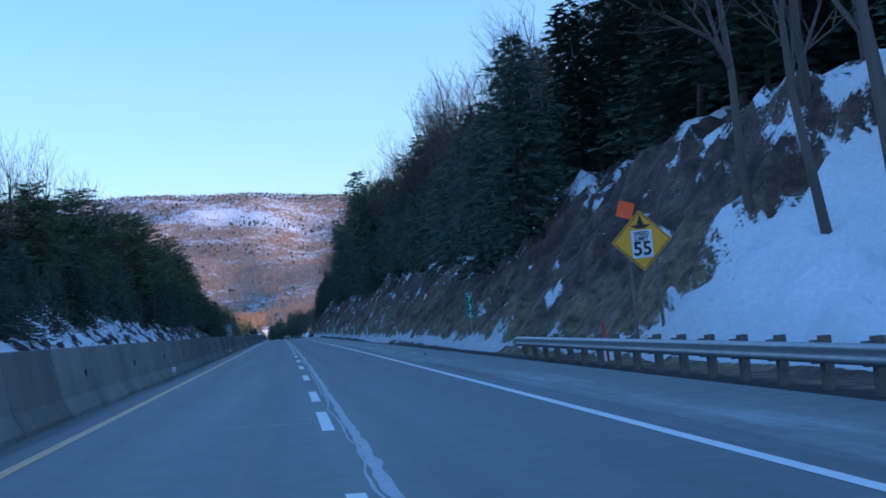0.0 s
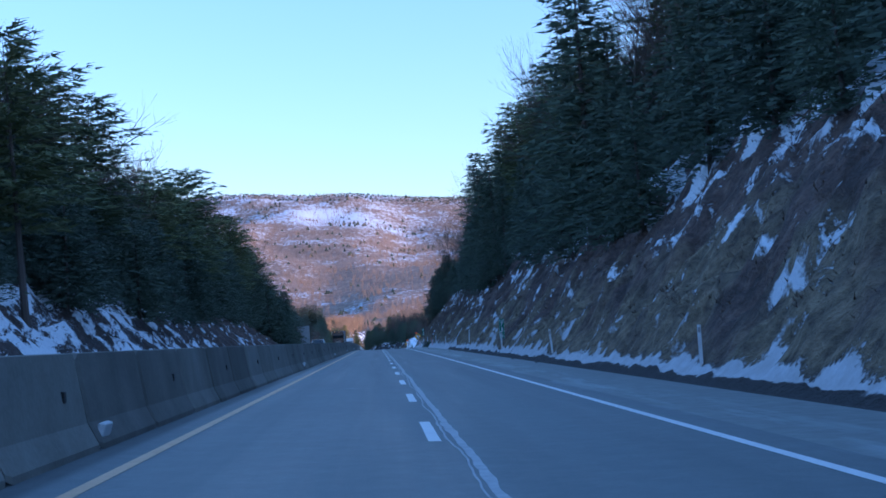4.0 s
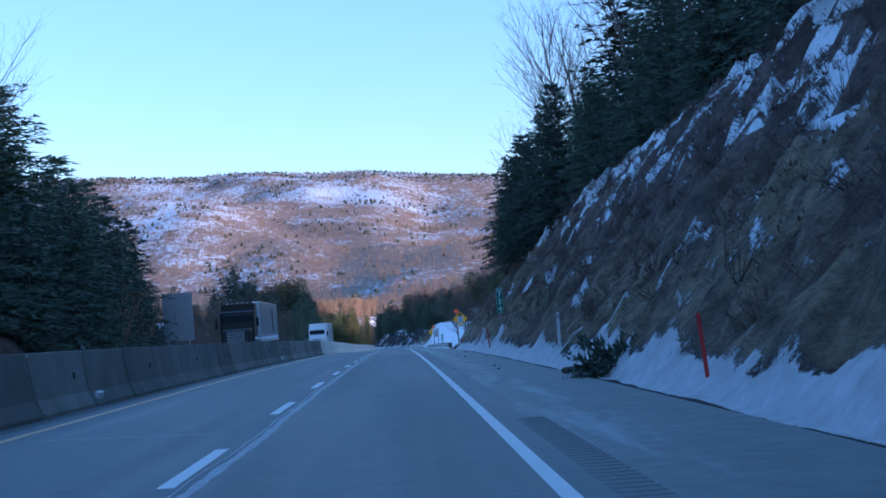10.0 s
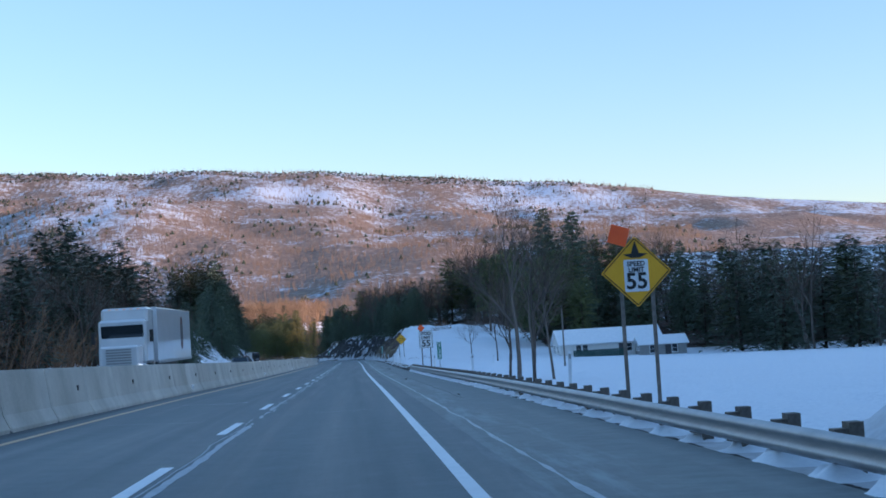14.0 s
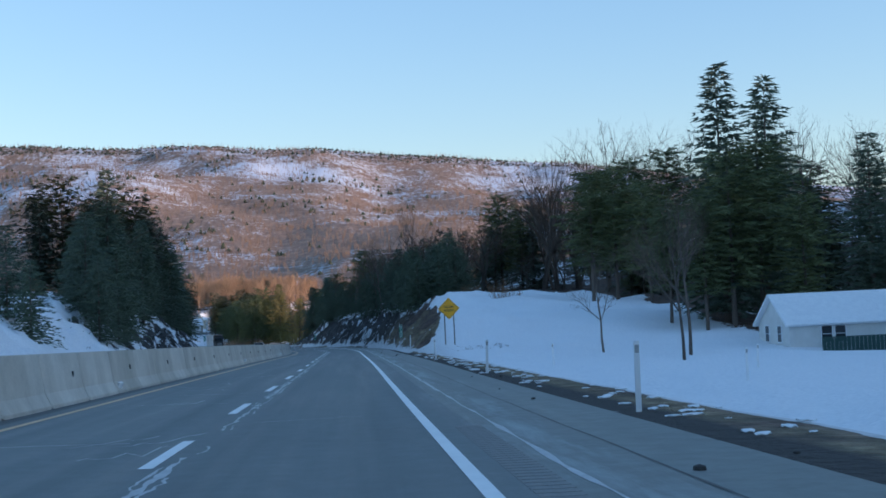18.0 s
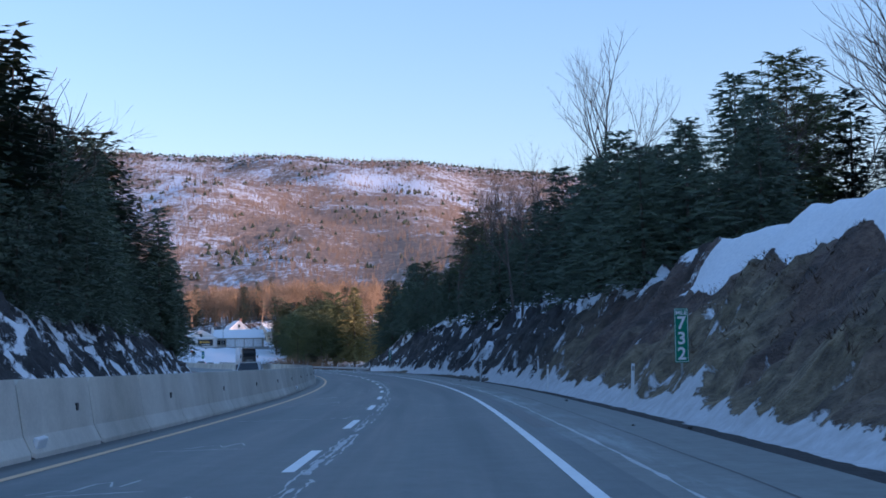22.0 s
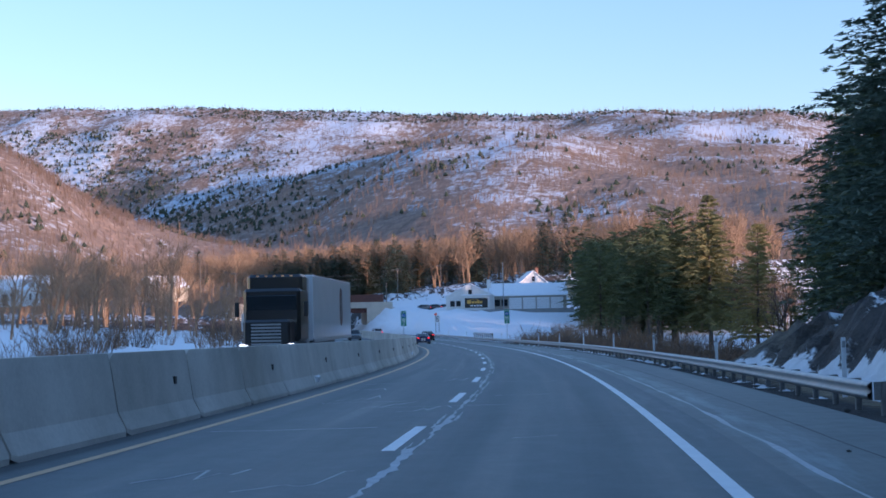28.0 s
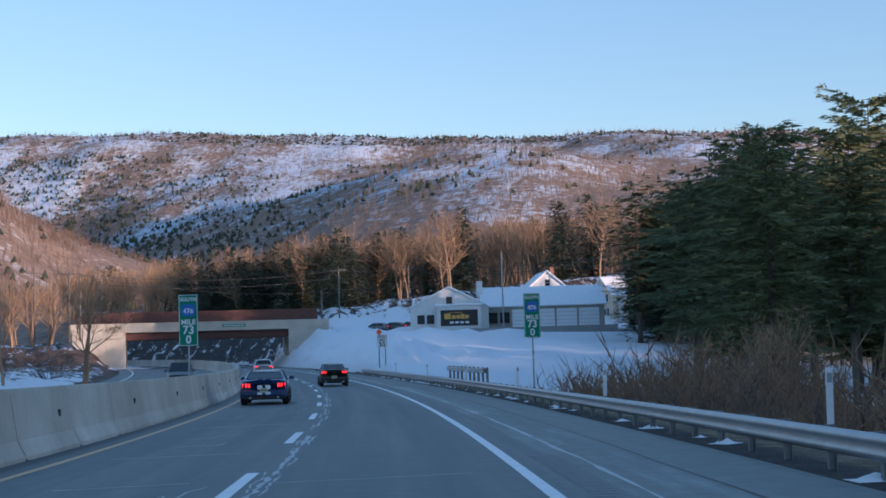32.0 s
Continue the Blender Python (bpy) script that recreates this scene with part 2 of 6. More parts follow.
def make_mountain():
    """Bare winter woods over old snow, seen from afar."""
    m, n, l, b = material("mountain_woods", 0.95)
    pos = place(n)
    sq = n.new("ShaderNodeMapping")
    sq.inputs["Scale"].default_value = (1.0, 0.8, 0.8)
    l.new(pos, sq.inputs[0])
    big = noise_node(n, l, 0.0042, 5, sq.outputs[0], 0.6)
    mid = noise_node(n, l, 0.02, 5, sq.outputs[0], 0.65)
    stems = n.new("ShaderNodeMapping")
    stems.inputs["Scale"].default_value = (1.0, 0.25, 0.25)
    l.new(pos, stems.inputs[0])
    fine = noise_node(n, l, 0.16, 3, stems.outputs[0], 0.7)
    f = maths(n, l, "ADD", maths(n, l, "ADD", maths(n, l, "MULTIPLY", big, 0.5), maths(n, l, "MULTIPLY", mid, 0.3)), maths(n, l, "MULTIPLY", fine, 0.22))
    wood = ramp(n, l, fine, [(0.3, (0.165, 0.118, 0.092)), (0.7, (0.40, 0.285, 0.205))])
    speck = noise_node(n, l, 0.11, 4, pos, 0.75)
    wood = mix(n, l, 0.5, wood, ramp(n, l, speck, [(0.35, (0.10, 0.076, 0.064)), (0.65, (0.38, 0.26, 0.195))]))
    f = maths(n, l, "ADD", maths(n, l, "MULTIPLY", f, 0.72), maths(n, l, "MULTIPLY", speck, 0.28))
    low = n.new("ShaderNodeSeparateXYZ")
    l.new(pos, low.inputs[0])
    wooded = maths(n, l, "MULTIPLY", maths(n, l, "SUBTRACT", 190.0, low.outputs[2]), 0.0005, False)
    f = maths(n, l, "SUBTRACT", f, maths(n, l, "MINIMUM", maths(n, l, "MAXIMUM", wooded, 0.0), 0.065))
    west = maths(n, l, "MULTIPLY", maths(n, l, "SUBTRACT", -560.0, low.outputs[0]), 0.006, True)
    fore = maths(n, l, "MULTIPLY", maths(n, l, "SUBTRACT", 2250.0, low.outputs[1]), 0.006, True)
    f = maths(n, l, "SUBTRACT", f, maths(n, l, "MULTIPLY", maths(n, l, "MULTIPLY", west, fore), 0.06))
    # snow dimmed and blued: the shade under the trees is in its colour
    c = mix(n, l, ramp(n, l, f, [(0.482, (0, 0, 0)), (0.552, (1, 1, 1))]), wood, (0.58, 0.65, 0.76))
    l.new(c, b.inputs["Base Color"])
    bump(n, l, b, f, 0.8, 14.0)
    return m


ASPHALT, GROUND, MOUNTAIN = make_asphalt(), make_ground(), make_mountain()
CONCRETE = speckled("concrete", (0.47, 0.45, 0.40), (0.69, 0.66, 0.585), 0.9, 0.9, 0, 0.25, 14)
# darker copy for the barrier between the trees, their shade in its colour
SHADED_CONCRETE = speckled("shaded_concrete", (0.20, 0.195, 0.17), (0.36, 0.35, 0.305), 0.9, 0.9, 0, 0.25, 14)
for cast, least in ((CONCRETE, 0.80), (SHADED_CONCRETE, 0.50)):
    tn, tl = cast.node_tree.nodes, cast.node_tree.links
    shade_in = tn["Principled BSDF"].inputs["Base Color"]
    tone = ramp(tn, tl, tn.new("ShaderNodeObjectInfo").outputs["Random"], [(0.0, (least, least * 0.99, least * 0.96)), (1.0, (1.0, 1.0, 1.0))])
    drip = tn.new("ShaderNodeMapping")
    drip.inputs["Scale"].default_value = (1.0, 1.0, 0.12)
    tl.new(place(tn), drip.inputs[0])
    stain = ramp(tn, tl, noise_node(tn, tl, 0.35, 4, drip.outputs[0], 0.55), [(0.30, (0.74, 0.73, 0.70)), (0.58, (1.0, 1.0, 1.0))])
    tl.new(mix(tn, tl, 1.0, mix(tn, tl, 1.0, shade_in.links[0].from_socket, tone, "MULTIPLY"), stain, "MULTIPLY"), shade_in)
PALE_CONCRETE = speckled("pale_concrete", (0.40, 0.37, 0.31), (0.56, 0.52, 0.44), 0.6, 0.9, 0, 0.2, 9)
WHITE_LINE = speckled("white_road_paint", (0.76, 0.77, 0.77), (0.9, 0.9, 0.9), 2.0, 0.6, 0, 0.1)
YELLOW_LINE = speckled("yellow_road_paint", (0.60, 0.40, 0.21), (0.74, 0.52, 0.30), 2.0, 0.6, 0, 0.1)
SALT = speckled("salt_filled_crack", (0.38, 0.39, 0.40), (0.62, 0.63, 0.64), 4.0, 0.8, 0, 0.1)
STEEL = speckled("galvanised_steel", (0.30, 0.31, 0.32), (0.45, 0.46, 0.47), 2.5, 0.45, 0.7, 0.1)
OLD_STEEL = speckled("weathered_steel", (0.16, 0.16, 0.16), (0.30, 0.30, 0.29), 4.0, 0.6, 0.3, 0.1)
TIMBER = speckled("weathered_timber", (0.10, 0.09, 0.075), (0.24, 0.21, 0.18), 6.0, 0.9, 0, 0.3)
SNOW = speckled("snow", (0.74, 0.76, 0.79), (0.88, 0.89, 0.9), 2.0, 0.7, 0, 0.3, 8)
GREEN = speckled("sign_green", (0.0, 0.16, 0.09), (0.005, 0.21, 0.12), 2, 0.45, 0, 0)
WHITE = speckled("sign_white", (0.72, 0.74, 0.76), (0.82, 0.83, 0.84), 2, 0.45, 0, 0)
BLACK = speckled("sign_black", (0.012, 0.012, 0.012), (0.02, 0.02, 0.02), 2, 0.5, 0, 0)
SIGN_YELLOW = speckled("sign_yellow", (0.72, 0.36, 0.0), (0.82, 0.44, 0.005), 2, 0.45, 0, 0)
ORANGE = speckled("sign_orange", (0.85, 0.10, 0.015), (0.95, 0.14, 0.02), 2, 0.5, 0, 0)
BLUE = speckled("sign_blue", (0.03, 0.12, 0.42), (0.04, 0.16, 0.5), 2, 0.45, 0, 0)
BARK = varied("bark", (0.055, 0.045, 0.038), (0.15, 0.125, 0.105), 0.95)
TWIG = varied("twigs", (0.06, 0.045, 0.036), (0.17, 0.125, 0.095), 0.95)
# lighter and more orange than TWIG, with low sunlight in the colour
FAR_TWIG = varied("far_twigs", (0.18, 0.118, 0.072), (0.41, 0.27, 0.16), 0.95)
NEEDLE = varied("needles", (0.055, 0.078, 0.055), (0.115, 0.15, 0.095), 0.75)
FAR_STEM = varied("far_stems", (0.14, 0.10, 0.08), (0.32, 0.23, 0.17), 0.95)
FAR_NEEDLE = varied("far_needles", (0.03, 0.042, 0.028), (0.055, 0.07, 0.04), 0.9)
PINE = varied("pine_needles", (0.045, 0.065, 0.026), (0.15, 0.17, 0.065), 0.75)
# lighter, yellower copy of PINE with the low sunlight in its colour
SUN_PINE = varied("sunlit_pine_needles", (0.14, 0.135, 0.045), (0.32, 0.27, 0.09), 0.75)
BRUSH = varied("dry_brush", (0.14, 0.085, 0.05), (0.33, 0.20, 0.11), 0.95)

# ---- mesh helpers ----


def part(name, bm, mat, parent=None, label=""):
    me = bpy.data.meshes.new(name)
    bm.to_mesh(me)
    bm.free()
    me.materials.append(mat)
    ob = new(name, me)
    ob.parent = parent
    return tagged(ob, label) if label else ob


def raw(name, verts, faces, mat, parent=None, label="", smooth=False):
    me = bpy.data.meshes.new(name)
    me.from_pydata(verts, [], faces)
    if smooth:
        me.polygons.foreach_set("use_smooth", [True] * len(me.polygons))
    me.materials.append(mat)
    ob = new(name, me)
    ob.parent = parent
    return tagged(ob, label) if label else ob


def box(bm, size, m=None, bevel=0.0):
    r = bmesh.ops.create_cube(bm, size=1.0, matrix=(m or Matrix()) @ Matrix.Diagonal((*size, 1)))
    if bevel:
        es = list({e for v in r["verts"] for e in v.link_edges})
        bmesh.ops.bevel(bm, geom=es, offset=bevel, segments=1, affect="EDGES", profile=0.5)
    return bm


def boxes(*items, bevel=0.0):
    bm = bmesh.new()
    for size, m in items:
        box(bm, size, m, bevel)
    return bm


def tube(bm, a, b, ra, rb, n=8):
    a, b = Vector(a), Vector(b)
    q = (b - a).to_track_quat("Z", "Y").to_matrix().to_4x4()
    bmesh.ops.create_cone(bm, cap_ends=True, segments=n, radius1=ra, radius2=rb, depth=(b - a).length, matrix=Matrix.Translation((a + b) / 2) @ q)
    return bm


def thing(name, m, label, category, group="", kind=""):
    e = new(name)
    e.matrix_world = m
    e.empty_display_size = 0.2
    return tagged(e, label, category, group, kind)


def letters(name, text, size, mat, parent, m, label="", squeeze=1.0):
    cu = bpy.data.curves.new(name, "FONT")
    cu.body, cu.size, cu.align_x, cu.align_y, cu.extrude, cu.resolution_u = text, size, "CENTER", "CENTER", 0.003, 3
    cu.offset = size * 0.022
    tmp = bpy.data.objects.new(name, cu)
    scene.collection.objects.link(tmp)
    dg = bpy.context.evaluated_depsgraph_get()
    me = bpy.data.meshes.new_from_object(tmp.evaluated_get(dg))
    bpy.data.objects.remove(tmp)
    me.materials.clear()
    me.materials.append(mat)
    ob = new(name, me)
    ob.parent = parent
    ob.matrix_basis = m @ Matrix.Diagonal((squeeze, 1, 1, 1))
    return tagged(ob, label) if label else ob


# ---- the line of the road: distance along it, offset to its right from the lane line ----
STEPS = np.arange(-200, 1400, 5.0)
BEND = np.interp(STEPS, [-50, 480, 530, 580, 630, 680, 730, 780, 830, 880, 930, 980, 1030, 1080, 1130, 1205, 1230], [4.9, -1.7, 0.0, -10.6, 17.4, -14.3, 111.5, 94.4, 96.0, 104.5, 96.4, 77.9, 122.7, 130.0, 100.0, 90.0, 380.0]) * 1e-5
BEND[STEPS < -41] = 0
TURN = np.cumsum(BEND) * 5
FALL = np.interp(STEPS, [-50, 300, 500, 600, 700, 800, 900, 1000, 1100, 1200], [0.0011, -0.001, -0.0183, -0.0133, -0.016, -0.0143, -0.0126, -0.011, 0.0033, 0.0033])
LINE_X, LINE_Y, LINE_Z = -np.cumsum(np.sin(TURN)) * 5, np.cumsum(np.cos(TURN)) * 5, np.cumsum(FALL) * 5
for line in (LINE_X, LINE_Y, LINE_Z):
    line -= line[40]
BANK_S, BANK = [-50, 150, 300, 450, 600, 700, 800, 900, 1000, 1200], [-0.0429, -0.0471, -0.0295, -0.0297, -0.017, 0.005, 0.0085, -0.0012, 0.0036, -0.018]


def spots(s, o, z=0.0):
    """World places at distance s and offset o, z above the paved plane."""
    s, o = np.asarray(s, float), np.asarray(o, float)
    a = np.interp(s, STEPS, TURN)
    c = np.clip(o, -16, 9)
    up = np.interp(s, STEPS, LINE_Z) + c * np.interp(s, BANK_S, BANK) + np.abs(c) * np.interp(s, [560, 680], [0.0175, 0.0]) + z
    return np.stack([np.interp(s, STEPS, LINE_X) + o * np.cos(a), np.interp(s, STEPS, LINE_Y) + o * np.sin(a), up + 0 * a], -1)


def spot(s, o, z=0.0):
    return Vector(spots(s, o, z).tolist())


def heading(s):
    return float(np.interp(s, STEPS, TURN))


def stand(s, o, z=0.0, turn=0.0, lean=0.0, tip=0.0):
    """A pose that faces back along the road at (s, o), its front to -y."""
    p = spot(s, o, z)
    return pose(*p, tip, lean, math.degrees(heading(s)) + turn)


def ribbon(name, s0, s1, o0, o1, z, mat, step=4.0, parent=None, label=""):
    n = max(1, int((s1 - s0) / step))
    s = np.linspace(s0, s1, n + 1)
    a, b = spots(s, o0, z), spots(s, o1, z)
    v = np.concatenate([a, b]).tolist()
    f = [(i, n + 1 + i, n + 2 + i, i + 1) for i in range(n)]
    return raw(name, v, f, mat, parent, label)


def value(x, y, z=0.0):
    return noise.noise((x, y, z))


# ---- the lie of the land beside the road ----
#          along      toe   rise  steep  back  snow  rock
RIGHT_NORTH = np.array([
    (-200, 9.5, 9.0, 0.55, 0.22, 0.70, 0.0), (24, 9.5, 9.0, 0.60, 0.22, 0.68, 0.0), (31, 8.6, 7.5, 1.0, 0.30, 0.38, 0.0), (60, 8.3, 8.0, 1.0, 0.30, 0.39, 0.0), (100, 8.0, 9.3, 1.02, 0.31, 0.40, 0.0),
    (150, 7.6, 10.0, 1.05, 0.32, 0.40, 0.0), (250, 7.6, 11.0, 1.1, 0.32, 0.42, 0.0), (330, 7.4, 11.5, 1.15, 0.32, 0.42, 0.1), (385, 7.4, 10.5, 1.2, 0.3, 0.38, 0.0),
    ])
RIGHT_FIELD = np.array([
    (415, 7.4, 8.3, 1.2, 0.25, 0.36, 0),
    (438, 7.6, 6.3, 1.1, 0.12, 0.36, 0),
    (450, 9, -0.6, 0.4, 0, 0.9, 0),
    (560, 9, -0.7, 0.4, -0.012, 0.9, 0),
    (640, 9, -0.65, 0.4, -0.02, 0.85, 0),
    (652, 9, -0.5, 0.4, -0.025, 0.88, 0),
    (659, 8.6, 0.2, 0.5, -0.03, 0.88, 0),
    (666, 8.1, 1.0, 0.45, -0.02, 0.5, 0),
    (673, 7.9, 2.8, 0.75, -0.06, 0.38, 0),
    (690, 7.9, 4.8, 0.85, -0.07, 0.36, 0.05),
    ])
RIGHT_ROCK = np.array([
    (720, 7.9, 6.5, 0.9, -0.06, 0.40, 0.1),
    (742, 7.9, 5.7, 0.95, 0.03, 0.42, 0.3),
    (752, 7.9, 5.4, 1, 0.06, 0.42, 0.9),
    (820, 8.2, 7.0, 1.05, 0.2, 0.44, 1),
    (884, 8.8, 6.5, 1, 0.2, 0.45, 1),
    (901, 9.2, 3, 0.7, 0, 0.42, 0.8),
    (914, 9, -2, 0.6, 0, 0.24, 0),
    (1052, 9, -2.4, 0.6, 0, 0.26, 0),
    (1066, 9, -2.2, 0.6, 0, 0.86, 0),
    (1088, 9, -2, 0.6, 0, 0.86, 0),
    ])
RIGHT_SOUTH = np.array([
    (1102, 9, -1.6, 0.5, 0, 0.9, 0),
    (1118, 9, 1.2, 0.5, -0.02, 0.9, 0),
    (1150, 8.5, 4.3, 0.5, -0.04, 0.9, 0),
    (1172, 8.5, 4.7, 0.55, -0.02, 0.9, 0),
    (1200, 8.5, 6, 0.9, 0, 0.8, 0.2),
    (1216, 8.5, 9, 1, 0.1, 0.42, 1),
    (1400, 8.5, 10, 1, 0.1, 0.42, 1),
    ])
RIGHT = np.concatenate([RIGHT_NORTH, RIGHT_FIELD, RIGHT_ROCK, RIGHT_SOUTH])
LEFT_NORTH = np.array([
    (-200, 18.0, 3.0, 0.5, 0.10, 0.60, 0.0), (60, 18.0, 3.0, 0.5, 0.12, 0.62, 0.0), (110, 18.0, 4.0, 0.7, 0.15, 0.56, 0.5),
    (150, 18.0, 5.5, 0.9, 0.18, 0.52, 0.6), (240, 18.0, 6.0, 0.9, 0.18, 0.50, 0.5), (330, 18.0, 7.0, 0.9, 0.18, 0.44, 0.0),
    (418, 18.0, 6.0, 0.8, 0.12, 0.38, 0.0), (442, 18.5, 0.5, 0.3, 0.0, 0.6, 0.0), (520, 18.5, 0.5, 0.3, 0.02, 0.65, 0.0),
    ])
LEFT_SOUTH = np.array([
    (590, 18.5, 2.0, 0.35, 0.14, 0.85, 0.0), (650, 18.5, 4.0, 0.6, 0.16, 0.8, 0.2), (700, 18.0, 6.5, 0.9, 0.16, 0.50, 1.0),
    (800, 18.0, 7.0, 1.0, 0.16, 0.46, 1.0), (850, 18.0, 6.0, 1.0, 0.1, 0.44, 0.8), (876, 18.5, 0.5, 0.5, 0.0, 0.5, 0.0),
    (900, 18.5, -1.0, 0.5, 0.02, 0.55, 0.0), (960, 18.5, 0.3, 0.3, 0.05, 0.66, 0.0), (1060, 18.5, 0.3, 0.3, 0.07, 0.66, 0.0), (1150, 18.5, 0.4, 0.3, 0.06, 0.48, 0.0), (1184, 17.5, 0.6, 0.4, 0.04, 0.42, 0.0), (1199, 16.6, 3.4, 0.7, 0.02, 0.40, 0.0), (1400, 16.0, 5.2, 0.9, 0.05, 0.6, 0.0)])
LEFT = np.concatenate([LEFT_NORTH, LEFT_SOUTH])


@functools.lru_cache(maxsize=None)
def lie(s, side):
    t = RIGHT if side > 0 else LEFT
    return tuple(float(np.interp(s, t[:, 0], t[:, k])) for k in range(1, 7))


def land(s, o):
    """Height over the paved plane, share of snow and share of rock at (s, o)."""
    toe, rise, steep, back, snow, rock = lie(round(s, 2), 1 if o > 0 else -1)
    d = abs(o) - toe
    if d < 0:
        return -0.12 if abs(o) < 6.9 or o < 0 else -0.04, 0.85 if (d > -0.12 and rise > 1) or (o > 7.3 and 440 < s < 545) else 0.20, 0.0
    run = abs(rise) / max(steep, 0.05)
    z = math.copysign(min(d * steep, abs(rise)), rise)
    z += back * min(max(0.0, d - run), 90.0)
    w = min(1.0, d / 3.0) * min(1.0, 0.25 + abs(rise) / 8)
    z += w * (0.9 * value(s * 0.12, o * 0.2, 3.1) + 0.45 * value(s * 0.45, o * 0.5, 7.7) + rock * 0.5 * value(s * 0.9, o * 1.1, 1.7))
    if d < 30:
        lumps = min(1.0, d / 1.2) * ((0.7 + 0.3 * rock) * value(s * 0.8, o * 0.95, 4.4) + 0.42 * value(s * 1.5, o * 1.7, 6.4)) * (1.0 if rise > 1 else 0.3)
        z += lumps
    if d < 2.6 and rise > 1:
        snow += max(0.0, 0.38 - 0.50 * d) + (0.14 * value(s * 0.16, 0.0, 5.0) + 0.14 * value(s * 0.6, 0.0, 2.0)) * (1 - d / 2.6)
    if o > 0 and 655 < s < 728 and rise > 0.5 and min(d, run) * steep > float(np.interp(s, [660, 666, 673, 690, 720], [0.0, 0.3, 2.0, 3.6, 4.3])) and o < 36 and d < 30:
        return z - 0.75 * lumps, 0.95, 0.0
    if rise > 3 and d > run:
        snow = max(snow, 0.95 if o > 0 and 650 < s < 726 and o < 34 else 0.40 if o > 0 and 655 < s < 770 else 0.50)
    elif rise > 3 and d > run - 1.6:
        snow += 0.10 * (d - run + 1.6)
    if o > 0 and 60 < s < 400 and 0.45 * run < d < run:
        snow += 0.07 * min(1.0, (d - 0.45 * run) / 2.0)
    if o > 36 and 662 < s < 770:
        snow = 0.36
    return z, snow, rock * (1.0 if d < run + 2 else 0.3)


def ground_at(x, y):
    """The ground under a place of the plan, and its (s, o)."""
    q = (LINE_X - x) ** 2 + (LINE_Y - y) ** 2
    i = int(q.argmin())
    dx, dy, a = x - LINE_X[i], y - LINE_Y[i], TURN[i]
    o, s = dx * math.cos(a) + dy * math.sin(a), STEPS[i] - dx * math.sin(a) + dy * math.cos(a)
    return spot(s, o, land(s, o)[0]).z, s, o

# ---- ground ----


def build_ground():
    half = [6.2, 7.0] + [7.4 + 0.45 * i for i in range(25)] + [19, 21, 23.5, 26, 29, 33, 38, 45, 54, 66, 82, 105, 135, 170, 215]
    other = [16.8, 17.6] + [18.0 + 0.7 * i for i in range(15)] + [29, 31, 34, 38, 44, 52, 64, 80, 105, 140, 180, 215]
    cols = [-o for o in reversed(other)] + [0.0] + half
    along = np.concatenate([np.arange(-80, 16, 4.0), np.arange(16, 440, 0.55), np.arange(440, 640, 2.0), np.arange(640, 900, 0.6), np.arange(900, 930, 1.5), np.arange(930, 1120, 2.0), np.arange(1120, 1330, 3.0)])
    verts, snow, rock, line = [], [], [], []
    for s in along:
        row = [land(float(s), o) for o in cols]
        verts.append(spots(np.full(len(cols), s), cols, np.array([r[0] for r in row])))
        snow += [r[1] for r in row]
        rock += [r[2] for r in row]
        line += [c for o in cols for c in (float(s), o, 0.0)]
    n = len(cols)
    faces = [(i * n + k, i * n + k + 1, (i + 1) * n + k + 1, (i + 1) * n + k) for i in range(len(along) - 1) for k in range(n - 1)]
    ob = raw("ground", np.concatenate(verts).tolist(), faces, GROUND, smooth=True)
    for name, vals in (("snow", snow), ("rock", rock)):
        ob.data.attributes.new(name, "FLOAT", "POINT").data.foreach_set("value", vals)
    ob.data.attributes.new("line", "FLOAT_VECTOR", "POINT").data.foreach_set("vector", line)
    tagged(ob, "snowy road cut of leaf litter, grass and dark broken rock", "ground", kind="structure")


def ridge(x):
    return float(np.interp(x, [-2600, -1600, -1100, -750, -370, 0, 200, 450, 800, 1300, 2600], [440, 438, 408, 378, 360, 337, 317, 296, 245, 200, 180]))


def ravine(y):
    """How far west the bed of the side valley runs at y."""
    return 784 + (y - 2300) * 0.69


def hill(x, y):
    """Height of the wide country: the valley floor, the mountain ahead and an unseen hill added to the west for shade.
    """
    top = ridge(x)
    z = float(np.interp(y, [1330, 1500, 1850, 2500, 3000, 3330, 3800, 4700], [2, 14, 54, 158, 250, 345, 352, 330])) * (1 if y < 1500 else top / 345)
    f = min(1.0, max(0.0, (y - 1450) / 700))
    z += f * (26 * value(x * 0.0028, y * 0.0012, 2.0) + 20 * value(x * 0.008, y * 0.004, 5.0) + 5 * value(x * 0.03, y * 0.02, 9.0)) * (1 if y < 3250 else 0.25)
    z += 112 * math.exp(-(((x + 720) / 175) ** 2 + ((y - 1960) / 250) ** 2))
    z += 48 * math.exp(-(((x + 420 + (y - 2300) * 0.2) / 220) ** 2)) * min(1, max(0, (y - 1800) / 300)) * min(1, max(0, (2950 - y) / 300))
    d = x + ravine(y)
    z -= 100 * math.exp(-((d / (330 if d > 0 else 170)) ** 2)) * min(1, max(0, (y - 1600) / 350)) * min(1, max(0, (3250 - y) / 400))
    if y < 1330:
        # unseen hill that blocks the low sun, lowered along y to let it through
        west = min(1.0, max(0.0, (x - 60) / 260))
        z = -13 + 15 * max(0.0, (y - 1200) / 130) + (65 + 6 * value(x * 0.01, y * 0.01, 1)) * west * float(np.interp(y, [900, 950, 1000, 1050, 1100], [1.0, 0.35, 0.45, 0.45, 0.15]))
    return z


